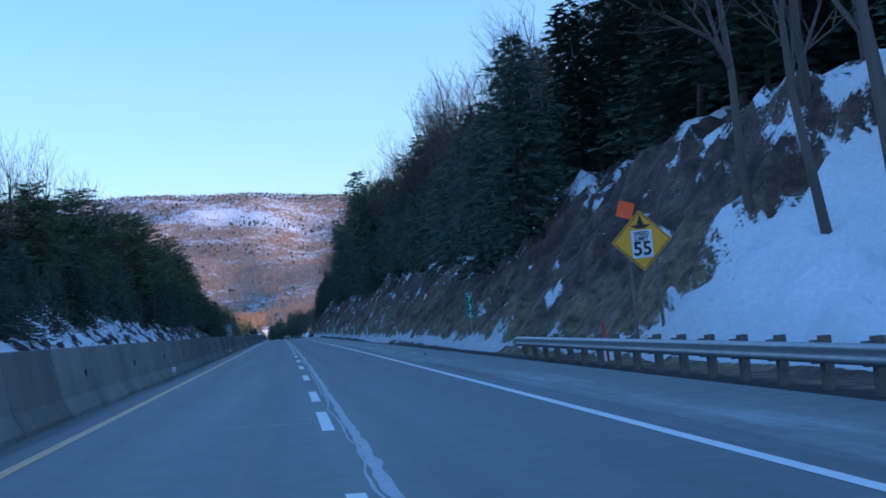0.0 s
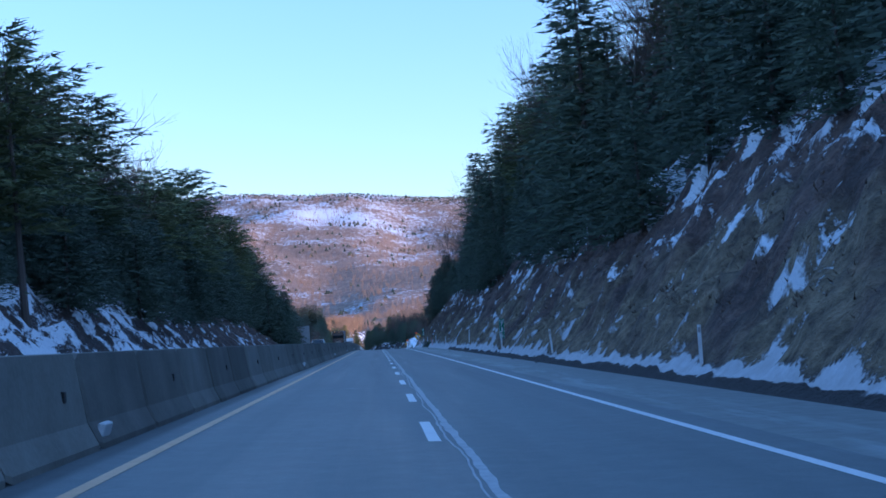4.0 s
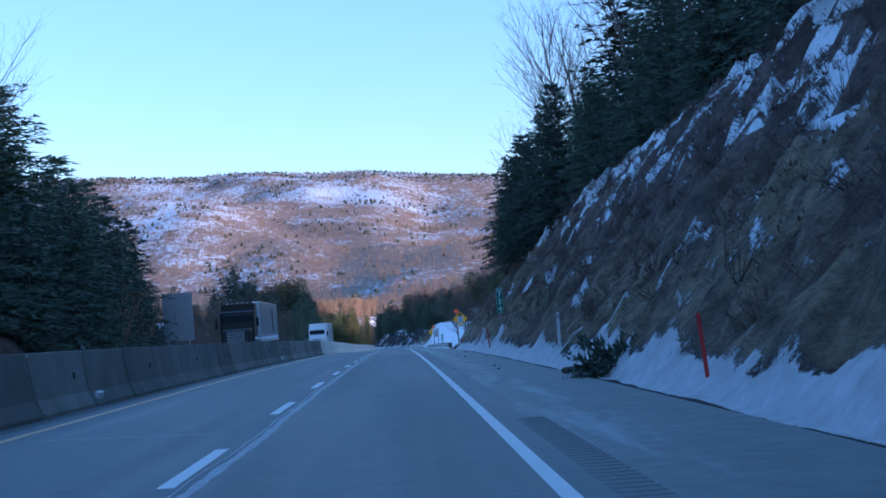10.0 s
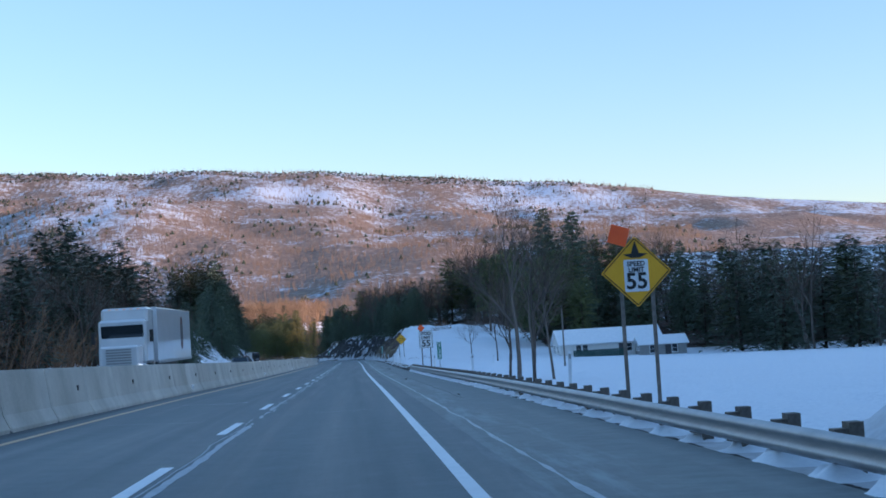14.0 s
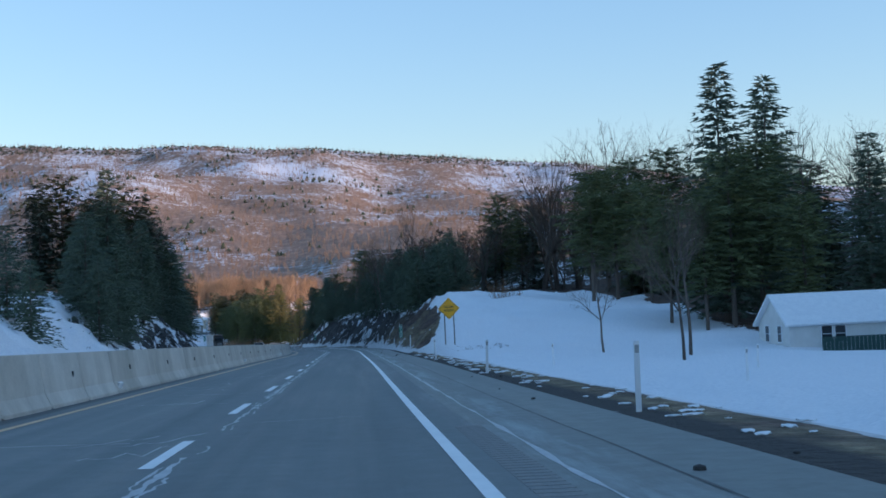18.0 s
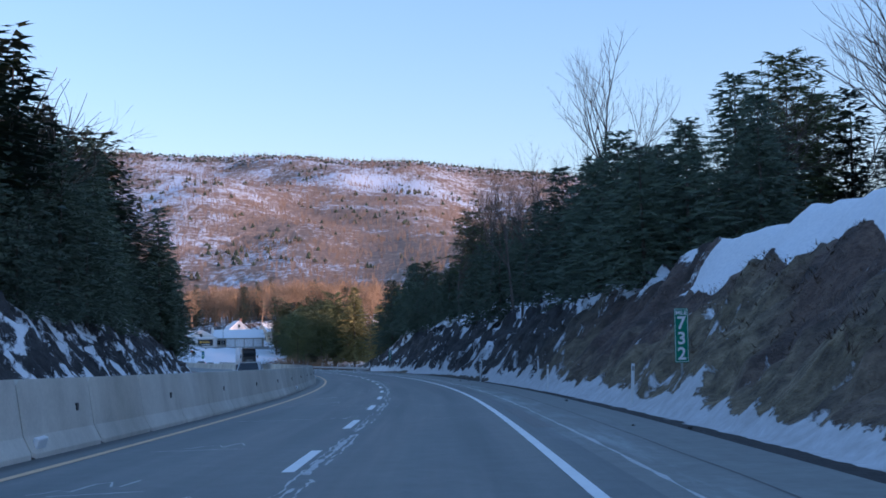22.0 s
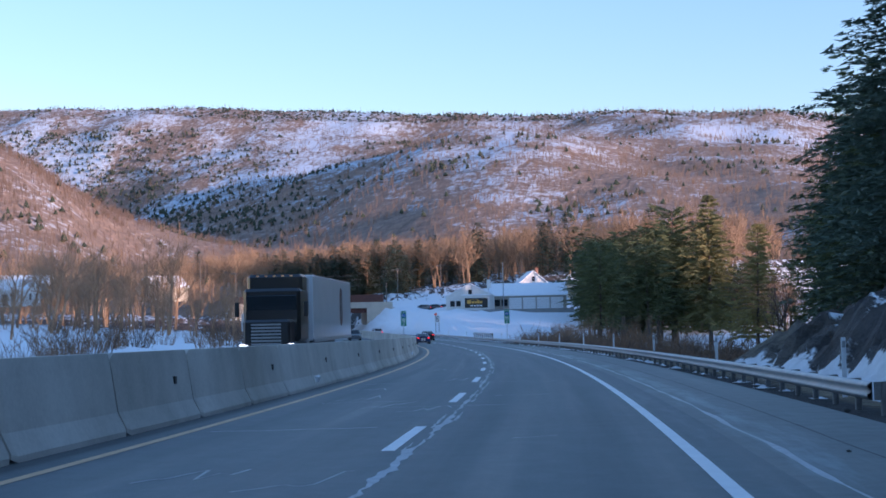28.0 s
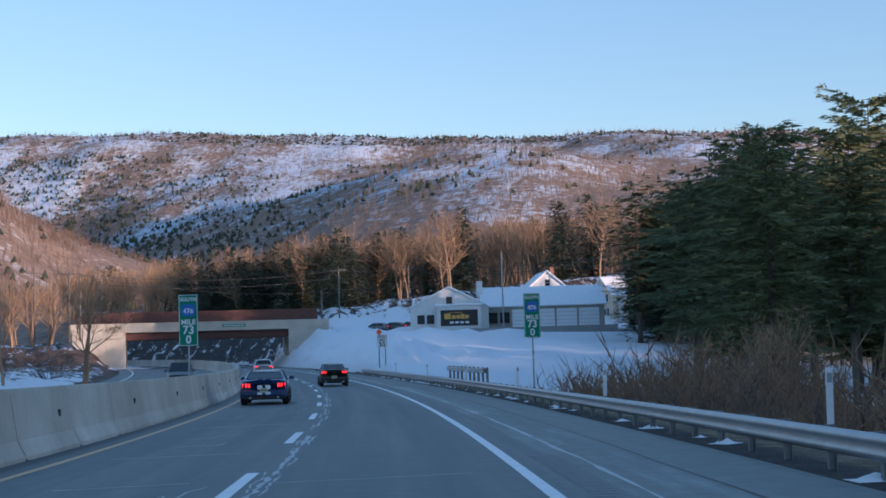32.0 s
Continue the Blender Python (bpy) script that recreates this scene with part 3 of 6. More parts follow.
def build_country():
    xs = np.concatenate([np.arange(-2600, -1500, 100), np.arange(-1500, 900, 25), np.arange(900, 2700, 100)])
    ys = np.concatenate([np.arange(-900, 1300, 50), np.arange(1300, 3500, 25), np.arange(3500, 4800, 100)])
    idx, verts = {}, []
    line = np.stack([LINE_X, LINE_Y], -1)[::4]
    for i, y in enumerate(ys):
        for k, x in enumerate(xs):
            idx[i, k] = len(verts)
            d = float(np.sqrt(((line - (x, y)) ** 2).sum(1)).min())
            z = hill(float(x), float(y))
            if d < 205:
                z = min(z, -13) - 25 if y < 1330 else z - 14 * max(0.0, 1 - (y - 1330) / 60)
            verts.append((float(x), float(y), z))
    faces = [(idx[i, k], idx[i, k + 1], idx[i + 1, k + 1], idx[i + 1, k]) for i in range(len(ys) - 1) for k in range(len(xs) - 1)]
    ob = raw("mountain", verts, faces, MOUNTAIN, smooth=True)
    tagged(ob, "long wooded mountain ridge with patchy old snow in evening light", "mountain", kind="structure")


build_ground()
build_country()


def build_road():
    s = np.arange(-80, 1330, 4.0)
    cols = [-16.6, -15.2, -10.0, -5.2, -4.3, -3.64, 0.0, 3.71, 4.5, 6.0, 7.0]
    v = np.concatenate([spots(s, o, 0.0) for o in cols])
    n = len(s)
    f = [(k * n + i, (k + 1) * n + i, (k + 1) * n + i + 1, k * n + i + 1) for k in range(len(cols) - 1) for i in range(n - 1)]
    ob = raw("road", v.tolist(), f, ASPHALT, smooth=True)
    uv = ob.data.uv_layers.new(name="UVMap")
    co = np.array([(o, x) for o in cols for x in s])
    loops = np.zeros(len(ob.data.loops), int)
    ob.data.loops.foreach_get("vertex_index", loops)
    uv.data.foreach_set("uv", co[loops].ravel())
    tagged(ob, "worn grey asphalt motorway with salt stains and wheel tracks", "road", kind="structure")
    ribbon("edge_line", -80, 1330, 3.63, 3.80, 0.006, WHITE_LINE, parent=ob, label="solid white edge line")
    ribbon("edge_line", -80, 1330, -3.72, -3.56, 0.006, YELLOW_LINE, parent=ob, label="solid worn yellow edge line")
    ribbon("edge_line", -80, 1330, -15.0, -14.85, 0.006, WHITE_LINE, parent=ob, label="solid white edge line")
    for k in range(-5, 106):
        a = 6.0 + 12.192 * k + (4.0 if k < 1 else 0.0)
        ribbon("lane_dash", a, a + 4.57, -0.09, 0.09, 0.006, WHITE_LINE, 2.3, parent=ob)


build_road()


def build_barrier():
    """Tall double-faced concrete median, cast in lengths with open joints."""
    prof = [(-0.44, 0.0), (-0.44, 0.08), (-0.30, 0.36), (-0.16, 1.27), (0.16, 1.27), (0.30, 0.36), (0.44, 0.08), (0.44, 0.0)]
    base = tagged(new("median_barrier"), "tall grey concrete median barrier of cast lengths", "barrier", kind="structure")
    step = 4.57
    for i in range(int(1410 / step)):
        a, b = -80 + i * step + 0.035, -80 + (i + 1) * step - 0.035
        ring = [np.concatenate([spots(np.full(len(prof), s), [-4.86 + p[0] for p in prof], np.array([p[1] for p in prof]))]) for s in (a, a + 0.10, (a + b) / 2, b - 0.10, b)]
        for e in (0, 4):
            ring[e] = ring[e] * 0.90 + ring[e].mean(0) * 0.10
        v = np.concatenate(ring).tolist()
        n = len(prof)
        f = [(k * n + j, k * n + j + 1, (k + 1) * n + j + 1, (k + 1) * n + j) for k in range(4) for j in range(n - 1)]
        f += [tuple(range(n - 1, -1, -1)), tuple(range(4 * n, 5 * n))]
        ob = raw("barrier_length", v, f, SHADED_CONCRETE if a < 432 else CONCRETE, base)
        if i % 2:
            bx = part("drain_box", boxes(((0.06, 0.14, 0.14), Matrix()), bevel=0.01), BLACK, ob)
            bx.matrix_world = stand((a + b) / 2 + 1.1, -4.62, 0.74, 0)
        if i % 11 == 4:
            sp = part("scupper", boxes(((0.10, 0.55, 0.34), Matrix()), bevel=0.02), WHITE, ob, "pale cast scupper")
            sp.matrix_world = stand(a + 0.5, -4.50, 0.17, 0, 18)


build_barrier()


def guardrail(s0, s1, o, label, drop=0.0, steel=False):
    """W-beam on timber posts and blocks, or on slim steel posts."""
    top = tagged(new("guardrail"), label, "guardrail", kind="structure")
    prof = [(0.0, 0.40), (-0.075, 0.45), (-0.075, 0.50), (0.0, 0.555), (-0.075, 0.61), (-0.075, 0.66), (0.0, 0.71), (0.012, 0.71), (0.012, 0.40)]
    s = np.arange(s0, s1 + 0.1, 1.905)
    v = np.concatenate([spots(s, o + p[0], p[1] - drop) for p in prof]).tolist()
    n, m = len(s), len(prof)
    f = [(k * n + i, k * n + i + 1, ((k + 1) % m) * n + i + 1, ((k + 1) % m) * n + i) for k in range(m) for i in range(n - 1)]
    raw("rail", v, f, STEEL, top, "galvanised steel W-shaped rail", True)
    bm = boxes(((0.15, 0.2, 1.15), pose(0.22, 0, 0.22)), ((0.18, 0.15, 0.36), pose(0.09, 0, 0.555)))
    if steel:
        bm.free()
        bm = boxes(((0.012, 0.10, 1.1), pose(0.14, 0, 0.16)), ((0.09, 0.014, 1.1), pose(0.185, 0, 0.16)), ((0.012, 0.10, 1.1), pose(0.23, 0, 0.16)), ((0.10, 0.09, 0.30), pose(0.075, 0, 0.555)))
    me = bpy.data.meshes.new("post")
    bm.to_mesh(me)
    bm.free()
    me.materials.append(OLD_STEEL if steel else TIMBER)
    for x in s[::1]:
        p = new("post", me)
        p.matrix_world = stand(float(x), o + 0.02, -drop)
        p.parent = top
    return top


guardrail(-60, 38.9, 7.35, "galvanised steel guardrail below a snowy bank")
guardrail(440, 541, 7.2, "galvanised steel guardrail beside a snowfield", 0.28)
guardrail(877.6, 1110, 7.35, "long galvanised steel guardrail above dry brush", 0.18, True)

# ---- trees ----


def conifer(name, height, width, seed, mat, layered=0.0, low=0.04, fan=4, dome=False, spray=0.7):
    """Trunk and a crown of drooping sprays in whorls. layered: how far the whorls part. fan: slivers in a spray."""
    rnd = random.Random(seed)
    tri_v, tri_f = [], []
    z = height * low
    grow = (height / 12) ** 0.5
    while z < height * 0.985:
        t = z / height
        reach = width * ((1 - t) ** 0.62 + 0.04) * (0.72 + 0.5 * rnd.random()) * (min(1.0, 0.7 + t * 3))
        if dome:
            reach = width * math.sqrt(max(0.04, 1 - ((t - 0.52) / 0.5) ** 2)) * rnd.uniform(0.6, 1.1)
        count = max(5, int((9 if fan > 1 else 10) * (1 - t * 0.4)))
        turn = rnd.random() * 6.283
        for b in range(count):
            a = turn + 2 * math.pi * (b + rnd.random() * 0.8) / count
            if rnd.random() < 0.06 + 0.22 * layered:
                continue
            r = reach * (0.55 + 0.55 * rnd.random())
            up = 0.10 + 0.35 * layered + 0.3 * t
            droop = 0.34 - 0.2 * t
            steps = max(2, int(1.5 + r * (1.25 if fan > 1 else 1.1)))
            if fan > 3:
                k0, wb = len(tri_v), 0.022 * grow
                for u in (0.0, 0.5, 1.0):
                    bx, by, bz = math.cos(a) * r * u, math.sin(a) * r * u, z + r * (up * u - droop * u * u)
                    tri_v += [(bx - math.sin(a) * wb * (1.2 - u), by + math.cos(a) * wb * (1.2 - u), bz), (bx + math.sin(a) * wb * (1.2 - u), by - math.cos(a) * wb * (1.2 - u), bz + wb)]
                tri_f += [(k0, k0 + 1, k0 + 3, k0 + 2), (k0 + 2, k0 + 3, k0 + 5, k0 + 4)]
            for i in range(steps):
                u = (i + 0.5 + 0.5 * rnd.random()) / steps
                side = rnd.uniform(-0.3, 0.3) * u * r * 0.5
                px, py = math.cos(a) * r * u - math.sin(a) * side, math.sin(a) * r * u + math.cos(a) * side
                pz = z + r * (up * u - droop * u * u) + rnd.uniform(-0.25, 0.25)
                size = (0.85 if fan < 4 else spray) * grow * (1.15 - 0.35 * u) * (0.75 + 0.5 * rnd.random())
                for k in range(fan):
                    uu = min(1.0, max(0.05, u + (rnd.random() - 0.5) * 1.2 / steps)) if fan > 3 else u
                    if fan > 3:
                        side = rnd.uniform(-0.22, 0.22) * uu * r * 0.5
                        px, py = math.cos(a) * r * uu - math.sin(a) * side, math.sin(a) * r * uu + math.cos(a) * side
                        pz = z + r * (up * uu - droop * uu * uu) + rnd.uniform(-0.12, 0.12) * grow
                        d = a + (1 if k % 2 else -1) * rnd.uniform(0.15, 1.15)
                    else:
                        d = a + (k - (fan - 1) / 2) * (2.2 / fan) + rnd.uniform(-0.5, 0.5)
                    q = rnd.uniform(-0.36, 0.22)
                    w = size * (0.10 if fan == 4 else 0.075 if fan > 3 else 0.20 if fan > 2 else 0.30)
                    n = len(tri_v)
                    on_edge = fan == 12 or fan > 3 and k % 3 == 0  # every third sliver hangs on edge, at fan 12 all, to face the low sun
                    wx, wy, wz = (0.0, 0.0, w * 1.2) if on_edge else (-math.sin(d) * w, math.cos(d) * w, 0.0)
                    tri_v += [(px + wx, py + wy, pz + wz + rnd.uniform(-0.1, 0.1)), (px - wx, py - wy, pz - wz),
                              (px + math.cos(d) * size, py + math.sin(d) * size, pz + q * size)]
                    tri_f.append((n, n + 1, n + 2))
        z += (0.36 + 0.42 * layered) * (0.8 + 0.4 * rnd.random()) * grow
    e = new(name)
    bm = tube(bmesh.new(), (0, 0, -0.6), (0, 0, height * 0.96), height * 0.014 + 0.05, 0.02, 7)
    part("trunk", bm, BARK, e)
    raw("crown", tri_v, tri_f, mat, e)
    return e


def limb_tree(height, seed, spread=0.55, forks=1, mat=None, twig=None, levels=5, thick=1.0, sliver=2, fuzz=0):
    """A leafless tree: trunk and limbs in one mesh, the fine twigs in another."""
    rnd = random.Random(seed)
    parts = {False: ([], []), True: ([], [])}

    def seg(a, b, ra, rb, fine):
        v, f = parts[fine]
        d = (b - a).normalized()
        x = d.orthogonal().normalized()
        y = d.cross(x)
        ra, rb = ra * thick, rb * thick
        if fine:
            k = len(v)
            x = (x * rnd.uniform(-1, 1) + y * rnd.uniform(-1, 1)).normalized() * 1.3
            v.extend(((a - x * ra)[:], (a + x * ra)[:], (b + x * rb)[:], (b - x * rb)[:]))
            f.append((k, k + 1, k + 2, k + 3))
            return
        n = 5
        k = len(v)
        for c, r in ((a, ra), (b, rb)):
            v.extend((c + x * math.cos(2 * math.pi * i / n) * r + y * math.sin(2 * math.pi * i / n) * r)[:] for i in range(n))
        f.extend((k + i, k + (i + 1) % n, k + n + (i + 1) % n, k + n + i) for i in range(n))

    def grow(p, d, length, r, level):
        pieces = 3 if level < 2 else 2
        for i in range(pieces):
            d = (d + Vector((rnd.uniform(-1, 1), rnd.uniform(-1, 1), rnd.uniform(-0.3, 0.8))) * (0.10 + 0.03 * level)).normalized()
            q = p + d * (length / pieces)
            r2 = r * (0.84 if level == 0 else 0.74)
            seg(p, q, r, r2, level > sliver)
            p, r = q, r2
            if level < levels - 1 and (level > 0 or i > 0):
                for _ in range(2 if level < 3 else 2):
                    side = d.orthogonal().normalized()
                    side.rotate(Matrix.Rotation(rnd.uniform(0, 6.283), 3, d))
                    n = (d * (1 - spread * rnd.uniform(0.6, 1.1)) + side * spread * rnd.uniform(0.8, 1.2) + Vector((0, 0, 0.25))).normalized()
                    grow(p, n, length * rnd.uniform(0.48, 0.66), r * 0.62, level + 1)
        if level < levels - 1:
            grow(p, d, length * 0.6, r * 0.9, level + 1)
        else:
            for _ in range(fuzz):
                out = (d + Vector((rnd.uniform(-1, 1), rnd.uniform(-1, 1), rnd.uniform(-0.3, 1)))).normalized()
                v, f = parts[True]
                a = p - d * length * rnd.random()
                k, w = len(v), Vector((rnd.uniform(-1, 1), rnd.uniform(-1, 1), 0)).normalized() * 0.035
                v.extend(((a - w)[:], (a + w)[:], (a + out * rnd.uniform(0.7, 1.7))[:]))
                f.append((k, k + 1, k + 2))

    for i in range(forks):
        lean = Vector((rnd.uniform(-0.25, 0.25), rnd.uniform(-0.25, 0.25), 1)).normalized() if forks > 1 else Vector((0, 0, 1))
        grow(Vector((rnd.uniform(-0.3, 0.3) * (forks > 1), rnd.uniform(-0.3, 0.3) * (forks > 1), -0.4)), lean, height * 0.5, height * 0.0125, 0)
    e = new("bare_tree")
    raw("trunk", *parts[False], mat or BARK, e)
    raw("crown", *parts[True], twig or TWIG, e, smooth=False)
    return e


def shrub(height, seed, mat, count=36, side_twigs=6):
    """A thicket of bare upright stems with side twigs."""
    rnd = random.Random(seed)
    v, f = [], []

    def blade(p, q, w):
        k = len(v)
        d = (q - p).normalized()
        x = d.orthogonal().normalized() * w
        y = d.cross(x)
        v.extend([(p + x)[:], (p - x * 0.5 + y * 0.8)[:], (p - x * 0.5 - y * 0.8)[:], q[:]])
        f.extend([(k, k + 1, k + 3), (k + 1, k + 2, k + 3), (k + 2, k, k + 3)])

    for _ in range(count):
        a, r = rnd.uniform(0, 6.283), height * 0.35 * math.sqrt(rnd.random())
        p = Vector((math.cos(a) * r, math.sin(a) * r, -0.2))
        d = Vector((math.cos(a) * 0.4 + rnd.uniform(-0.25, 0.25), math.sin(a) * 0.4 + rnd.uniform(-0.25, 0.25), 1)).normalized()
        h = height * rnd.uniform(0.55, 1.0)
        blade(p, p + d * h, 0.010)
        for _ in range(side_twigs):
            u = rnd.uniform(0.25, 0.95)
            q = p + d * h * u
            blade(q, q + (d * 0.6 + Vector((rnd.uniform(-1, 1), rnd.uniform(-1, 1), rnd.uniform(0, 0.8)))).normalized() * height * rnd.uniform(0.10, 0.26), 0.006)
    return v, f


def ground_z(s, o):
    return land(s, o)[0]


LABELS = {
    "hemlock": ("dense dark green conifer on the snowy bank", "tree", "conifers along the road cut"),
    "pine": ("tall white pine with layered open boughs", "tree", "white pines"),
    "sunlit_pine": ("tall pine with low sunlight put into its yellow-green needle colour", "tree", "white pines"),
    "spruce": ("tall narrow dark spruce with a pointed top", "tree", "spruces"),
    "backwood": ("dense dark green conifer deep in the roadside wood", "tree", "conifers along the road cut"),
    "near_pine": ("tall white pine with layered open boughs", "tree", "white pines"),
    "near_hemlock": ("dense dark green conifer on the snowy bank", "tree", "conifers along the road cut"),
    "grove": ("leafless tree of the valley wood, twigs coloured tawny as in low sun", "tree", "valley wood trees"),
    "bare": ("leafless grey-brown tree with fine upright twigs", "tree", "leafless trees"),
    "maple": ("many-stemmed leafless maple with a rounded crown", "tree", "leafless trees")}
KINDS = {
    "hemlock": [conifer("hemlock_tree", 11, 4.4, 1, NEEDLE, 0.0, 0.04, 4, False, 0.72), conifer("hemlock_tree", 13, 4.9, 2, NEEDLE, 0.0, 0.04, 4, False, 0.72), conifer("hemlock_tree", 9, 4.0, 3, NEEDLE, 0.0, 0.04, 4, False, 0.72)],
    "pine": [conifer("pine_tree", 17, 5.2, 4, PINE, 0.12, 0.30, 6, True, 0.8), conifer("pine_tree", 17, 5.6, 5, PINE, 0.2, 0.33, 6, True, 0.8), conifer("pine_tree", 17, 5.4, 6, PINE, 0.12, 0.24, 6, True, 0.8)],
    "near_pine": [conifer("pine_tree", 18, 5.4, 14, PINE, 0.2, 0.12, 20, True, 0.42), conifer("pine_tree", 18, 5.0, 15, PINE, 0.2, 0.1, 20, True, 0.42)],
    "near_hemlock": [conifer("hemlock_tree", 11, 4.4, 16, NEEDLE, 0.1, 0.05, 18, False, 0.40), conifer("hemlock_tree", 12, 4.4, 17, NEEDLE, 0.1, 0.05, 18, False, 0.40)],
    "sunlit_pine": [conifer("pine_tree", 18, 5.0, 24, SUN_PINE, 0.15, 0.12, 12, False, 0.55), conifer("pine_tree", 18, 4.4, 25, SUN_PINE, 0.15, 0.1, 12, False, 0.55)],
    "spruce": [conifer("spruce_tree", 21, 4.8, 7, NEEDLE, 0.1, 0.05, 4), conifer("spruce_tree", 21, 5.2, 8, NEEDLE, 0.1, 0.05, 4)],
    "bare": [limb_tree(15, 11), limb_tree(17, 12, 0.5), limb_tree(13, 13, 0.6), limb_tree(18, 14, 0.45)],
    "backpine": [conifer("pine_tree", 17, 4.8, 51, PINE, 0.15, 0.2, 2, True), conifer("pine_tree", 15, 4.8, 52, PINE, 0.1, 0.15, 2, True)],
    "backwood": [conifer("hemlock_tree", 13, 4.9, 31, NEEDLE, 0.0, 0.05, 2), conifer("hemlock_tree", 15, 5.2, 32, NEEDLE, 0.1, 0.05, 2)],
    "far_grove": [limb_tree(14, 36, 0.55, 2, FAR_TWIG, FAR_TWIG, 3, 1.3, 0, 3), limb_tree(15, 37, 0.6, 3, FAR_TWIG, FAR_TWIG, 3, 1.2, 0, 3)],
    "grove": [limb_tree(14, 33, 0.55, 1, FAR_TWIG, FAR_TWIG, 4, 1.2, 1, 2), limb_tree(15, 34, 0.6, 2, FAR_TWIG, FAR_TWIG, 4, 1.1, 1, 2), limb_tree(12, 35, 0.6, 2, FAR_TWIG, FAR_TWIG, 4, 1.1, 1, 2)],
    "thin": [limb_tree(15, 41, 0.5, 2, levels=3, thick=1.1, sliver=1), limb_tree(17, 42, 0.5, 1, levels=4, thick=1.1, sliver=1)],
    "maple": [limb_tree(15, 21, 0.5, 4, levels=4), limb_tree(14, 22, 0.6, 3, levels=4)]}
HEIGHTS = {k: [max(v[2] for c in e.children for v in c.bound_box) for e in row] for k, row in KINDS.items()}
USED = set()


def tree(kind, s, o, scale=1.0, rnd=random, at=None, lean=0.0, tall=0.0):
    """Stands a tree at (s, o), or at a place of the wide country. tall: its true height, in place of a scale."""
    pick = rnd.randrange(len(KINDS[kind]))
    src = KINDS[kind][pick]
    if tall:
        scale = tall / HEIGHTS[kind][pick] / (src.scale.z if (kind, pick) in USED else 1.0)
    p = Vector(at) if at else spot(s, o, ground_z(s, o) - 0.1)
    m = Matrix.Translation(p) @ pose(0, 0, 0, lean, rnd.uniform(-2, 2), rnd.uniform(0, 360)) @ Matrix.Diagonal((scale * rnd.uniform(0.9, 1.1), scale * rnd.uniform(0.9, 1.1), scale, 1))
    if (kind, pick) in USED:
        ob = copy_thing(src, m)
    else:
        USED.add((kind, pick))
        ob = src
        ob.matrix_basis = m
    label, cat, group = LABELS[kind]
    return tagged(ob, label, cat, group)


def crest(side, s):
    t = RIGHT if side > 0 else LEFT
    toe, rise, steep = (float(np.interp(s, t[:, 0], t[:, k])) for k in (1, 2, 3))
    return toe + max(0.0, rise) / max(steep, 0.1)


MASS = collections.defaultdict(list)


def stock(name, kind, s, o, scale, rnd, at=None):
    """Notes a tree of a deep wood, to be joined with its like."""
    src = KINDS[kind][rnd.randrange(len(KINDS[kind]))]
    p = Vector(at) if at else spot(s, o, ground_z(s, o) - 0.1)
    MASS[name].append((src, Matrix.Translation(p) @ pose(0, 0, 0, 0, rnd.uniform(-2, 2), rnd.uniform(0, 360)) @ Matrix.Diagonal((scale * rnd.uniform(0.85, 1.2), scale * rnd.uniform(0.85, 1.2), scale, 1))))


def grow_mass(name, label):
    """Joins the noted trees of one wood into a single mesh."""
    cache, vs, loops, totals, mats, base = {}, [], [], [], [], 0
    used = []
    for src, m in MASS[name]:
        if src.name not in cache:
            got = []
            for c in src.children:
                me = c.data
                co = np.zeros(len(me.vertices) * 3)
                me.vertices.foreach_get("co", co)
                li = np.zeros(len(me.loops), int)
                me.loops.foreach_get("vertex_index", li)
                tot = np.zeros(len(me.polygons), int)
                me.polygons.foreach_get("loop_total", tot)
                if me.materials[0] not in used:
                    used.append(me.materials[0])
                got.append((co.reshape(-1, 3), li, tot, used.index(me.materials[0])))
            cache[src.name] = got
        w = np.array(m)
        for co, li, tot, mi in cache[src.name]:
            vs.append(co @ w[:3, :3].T + w[:3, 3])
            loops.append(li + base)
            totals.append(tot)
            mats.append(np.full(len(tot), mi))
            base += len(co)
    vs, loops, totals, mats = (np.concatenate(a) for a in (vs, loops, totals, mats))
    me = bpy.data.meshes.new(name)
    me.vertices.add(len(vs))
    me.vertices.foreach_set("co", vs.ravel())
    me.loops.add(len(loops))
    me.loops.foreach_set("vertex_index", loops.astype(np.int32))
    me.polygons.add(len(totals))
    me.polygons.foreach_set("loop_start", (np.cumsum(totals) - totals).astype(np.int32))
    for x in used:
        me.materials.append(x)
    me.polygons.foreach_set("material_index", mats.astype(np.int32))
    me.update(calc_edges=True)
    tagged(new(name, me), label, "woods", kind="stuff")


def wood(side, s0, s1, gap, near, far, kinds, low=0.75, high=1.15, seed=0, mass=""):
    """Rows of trees from the crest of the cut backwards; deep rows join a mass."""
    rnd = random.Random(seed)
    s = s0
    while s < s1:
        o = crest(side, s) + rnd.uniform(near, far)
        k, x = rnd.choice(kinds), s + rnd.uniform(-gap, gap) * 0.4
        if mass:
            stock(mass, k, x, side * o, rnd.uniform(low, high), rnd)
        else:
            tree(k, x, side * o, rnd.uniform(low, high), rnd)
        s += gap * rnd.uniform(0.7, 1.3)


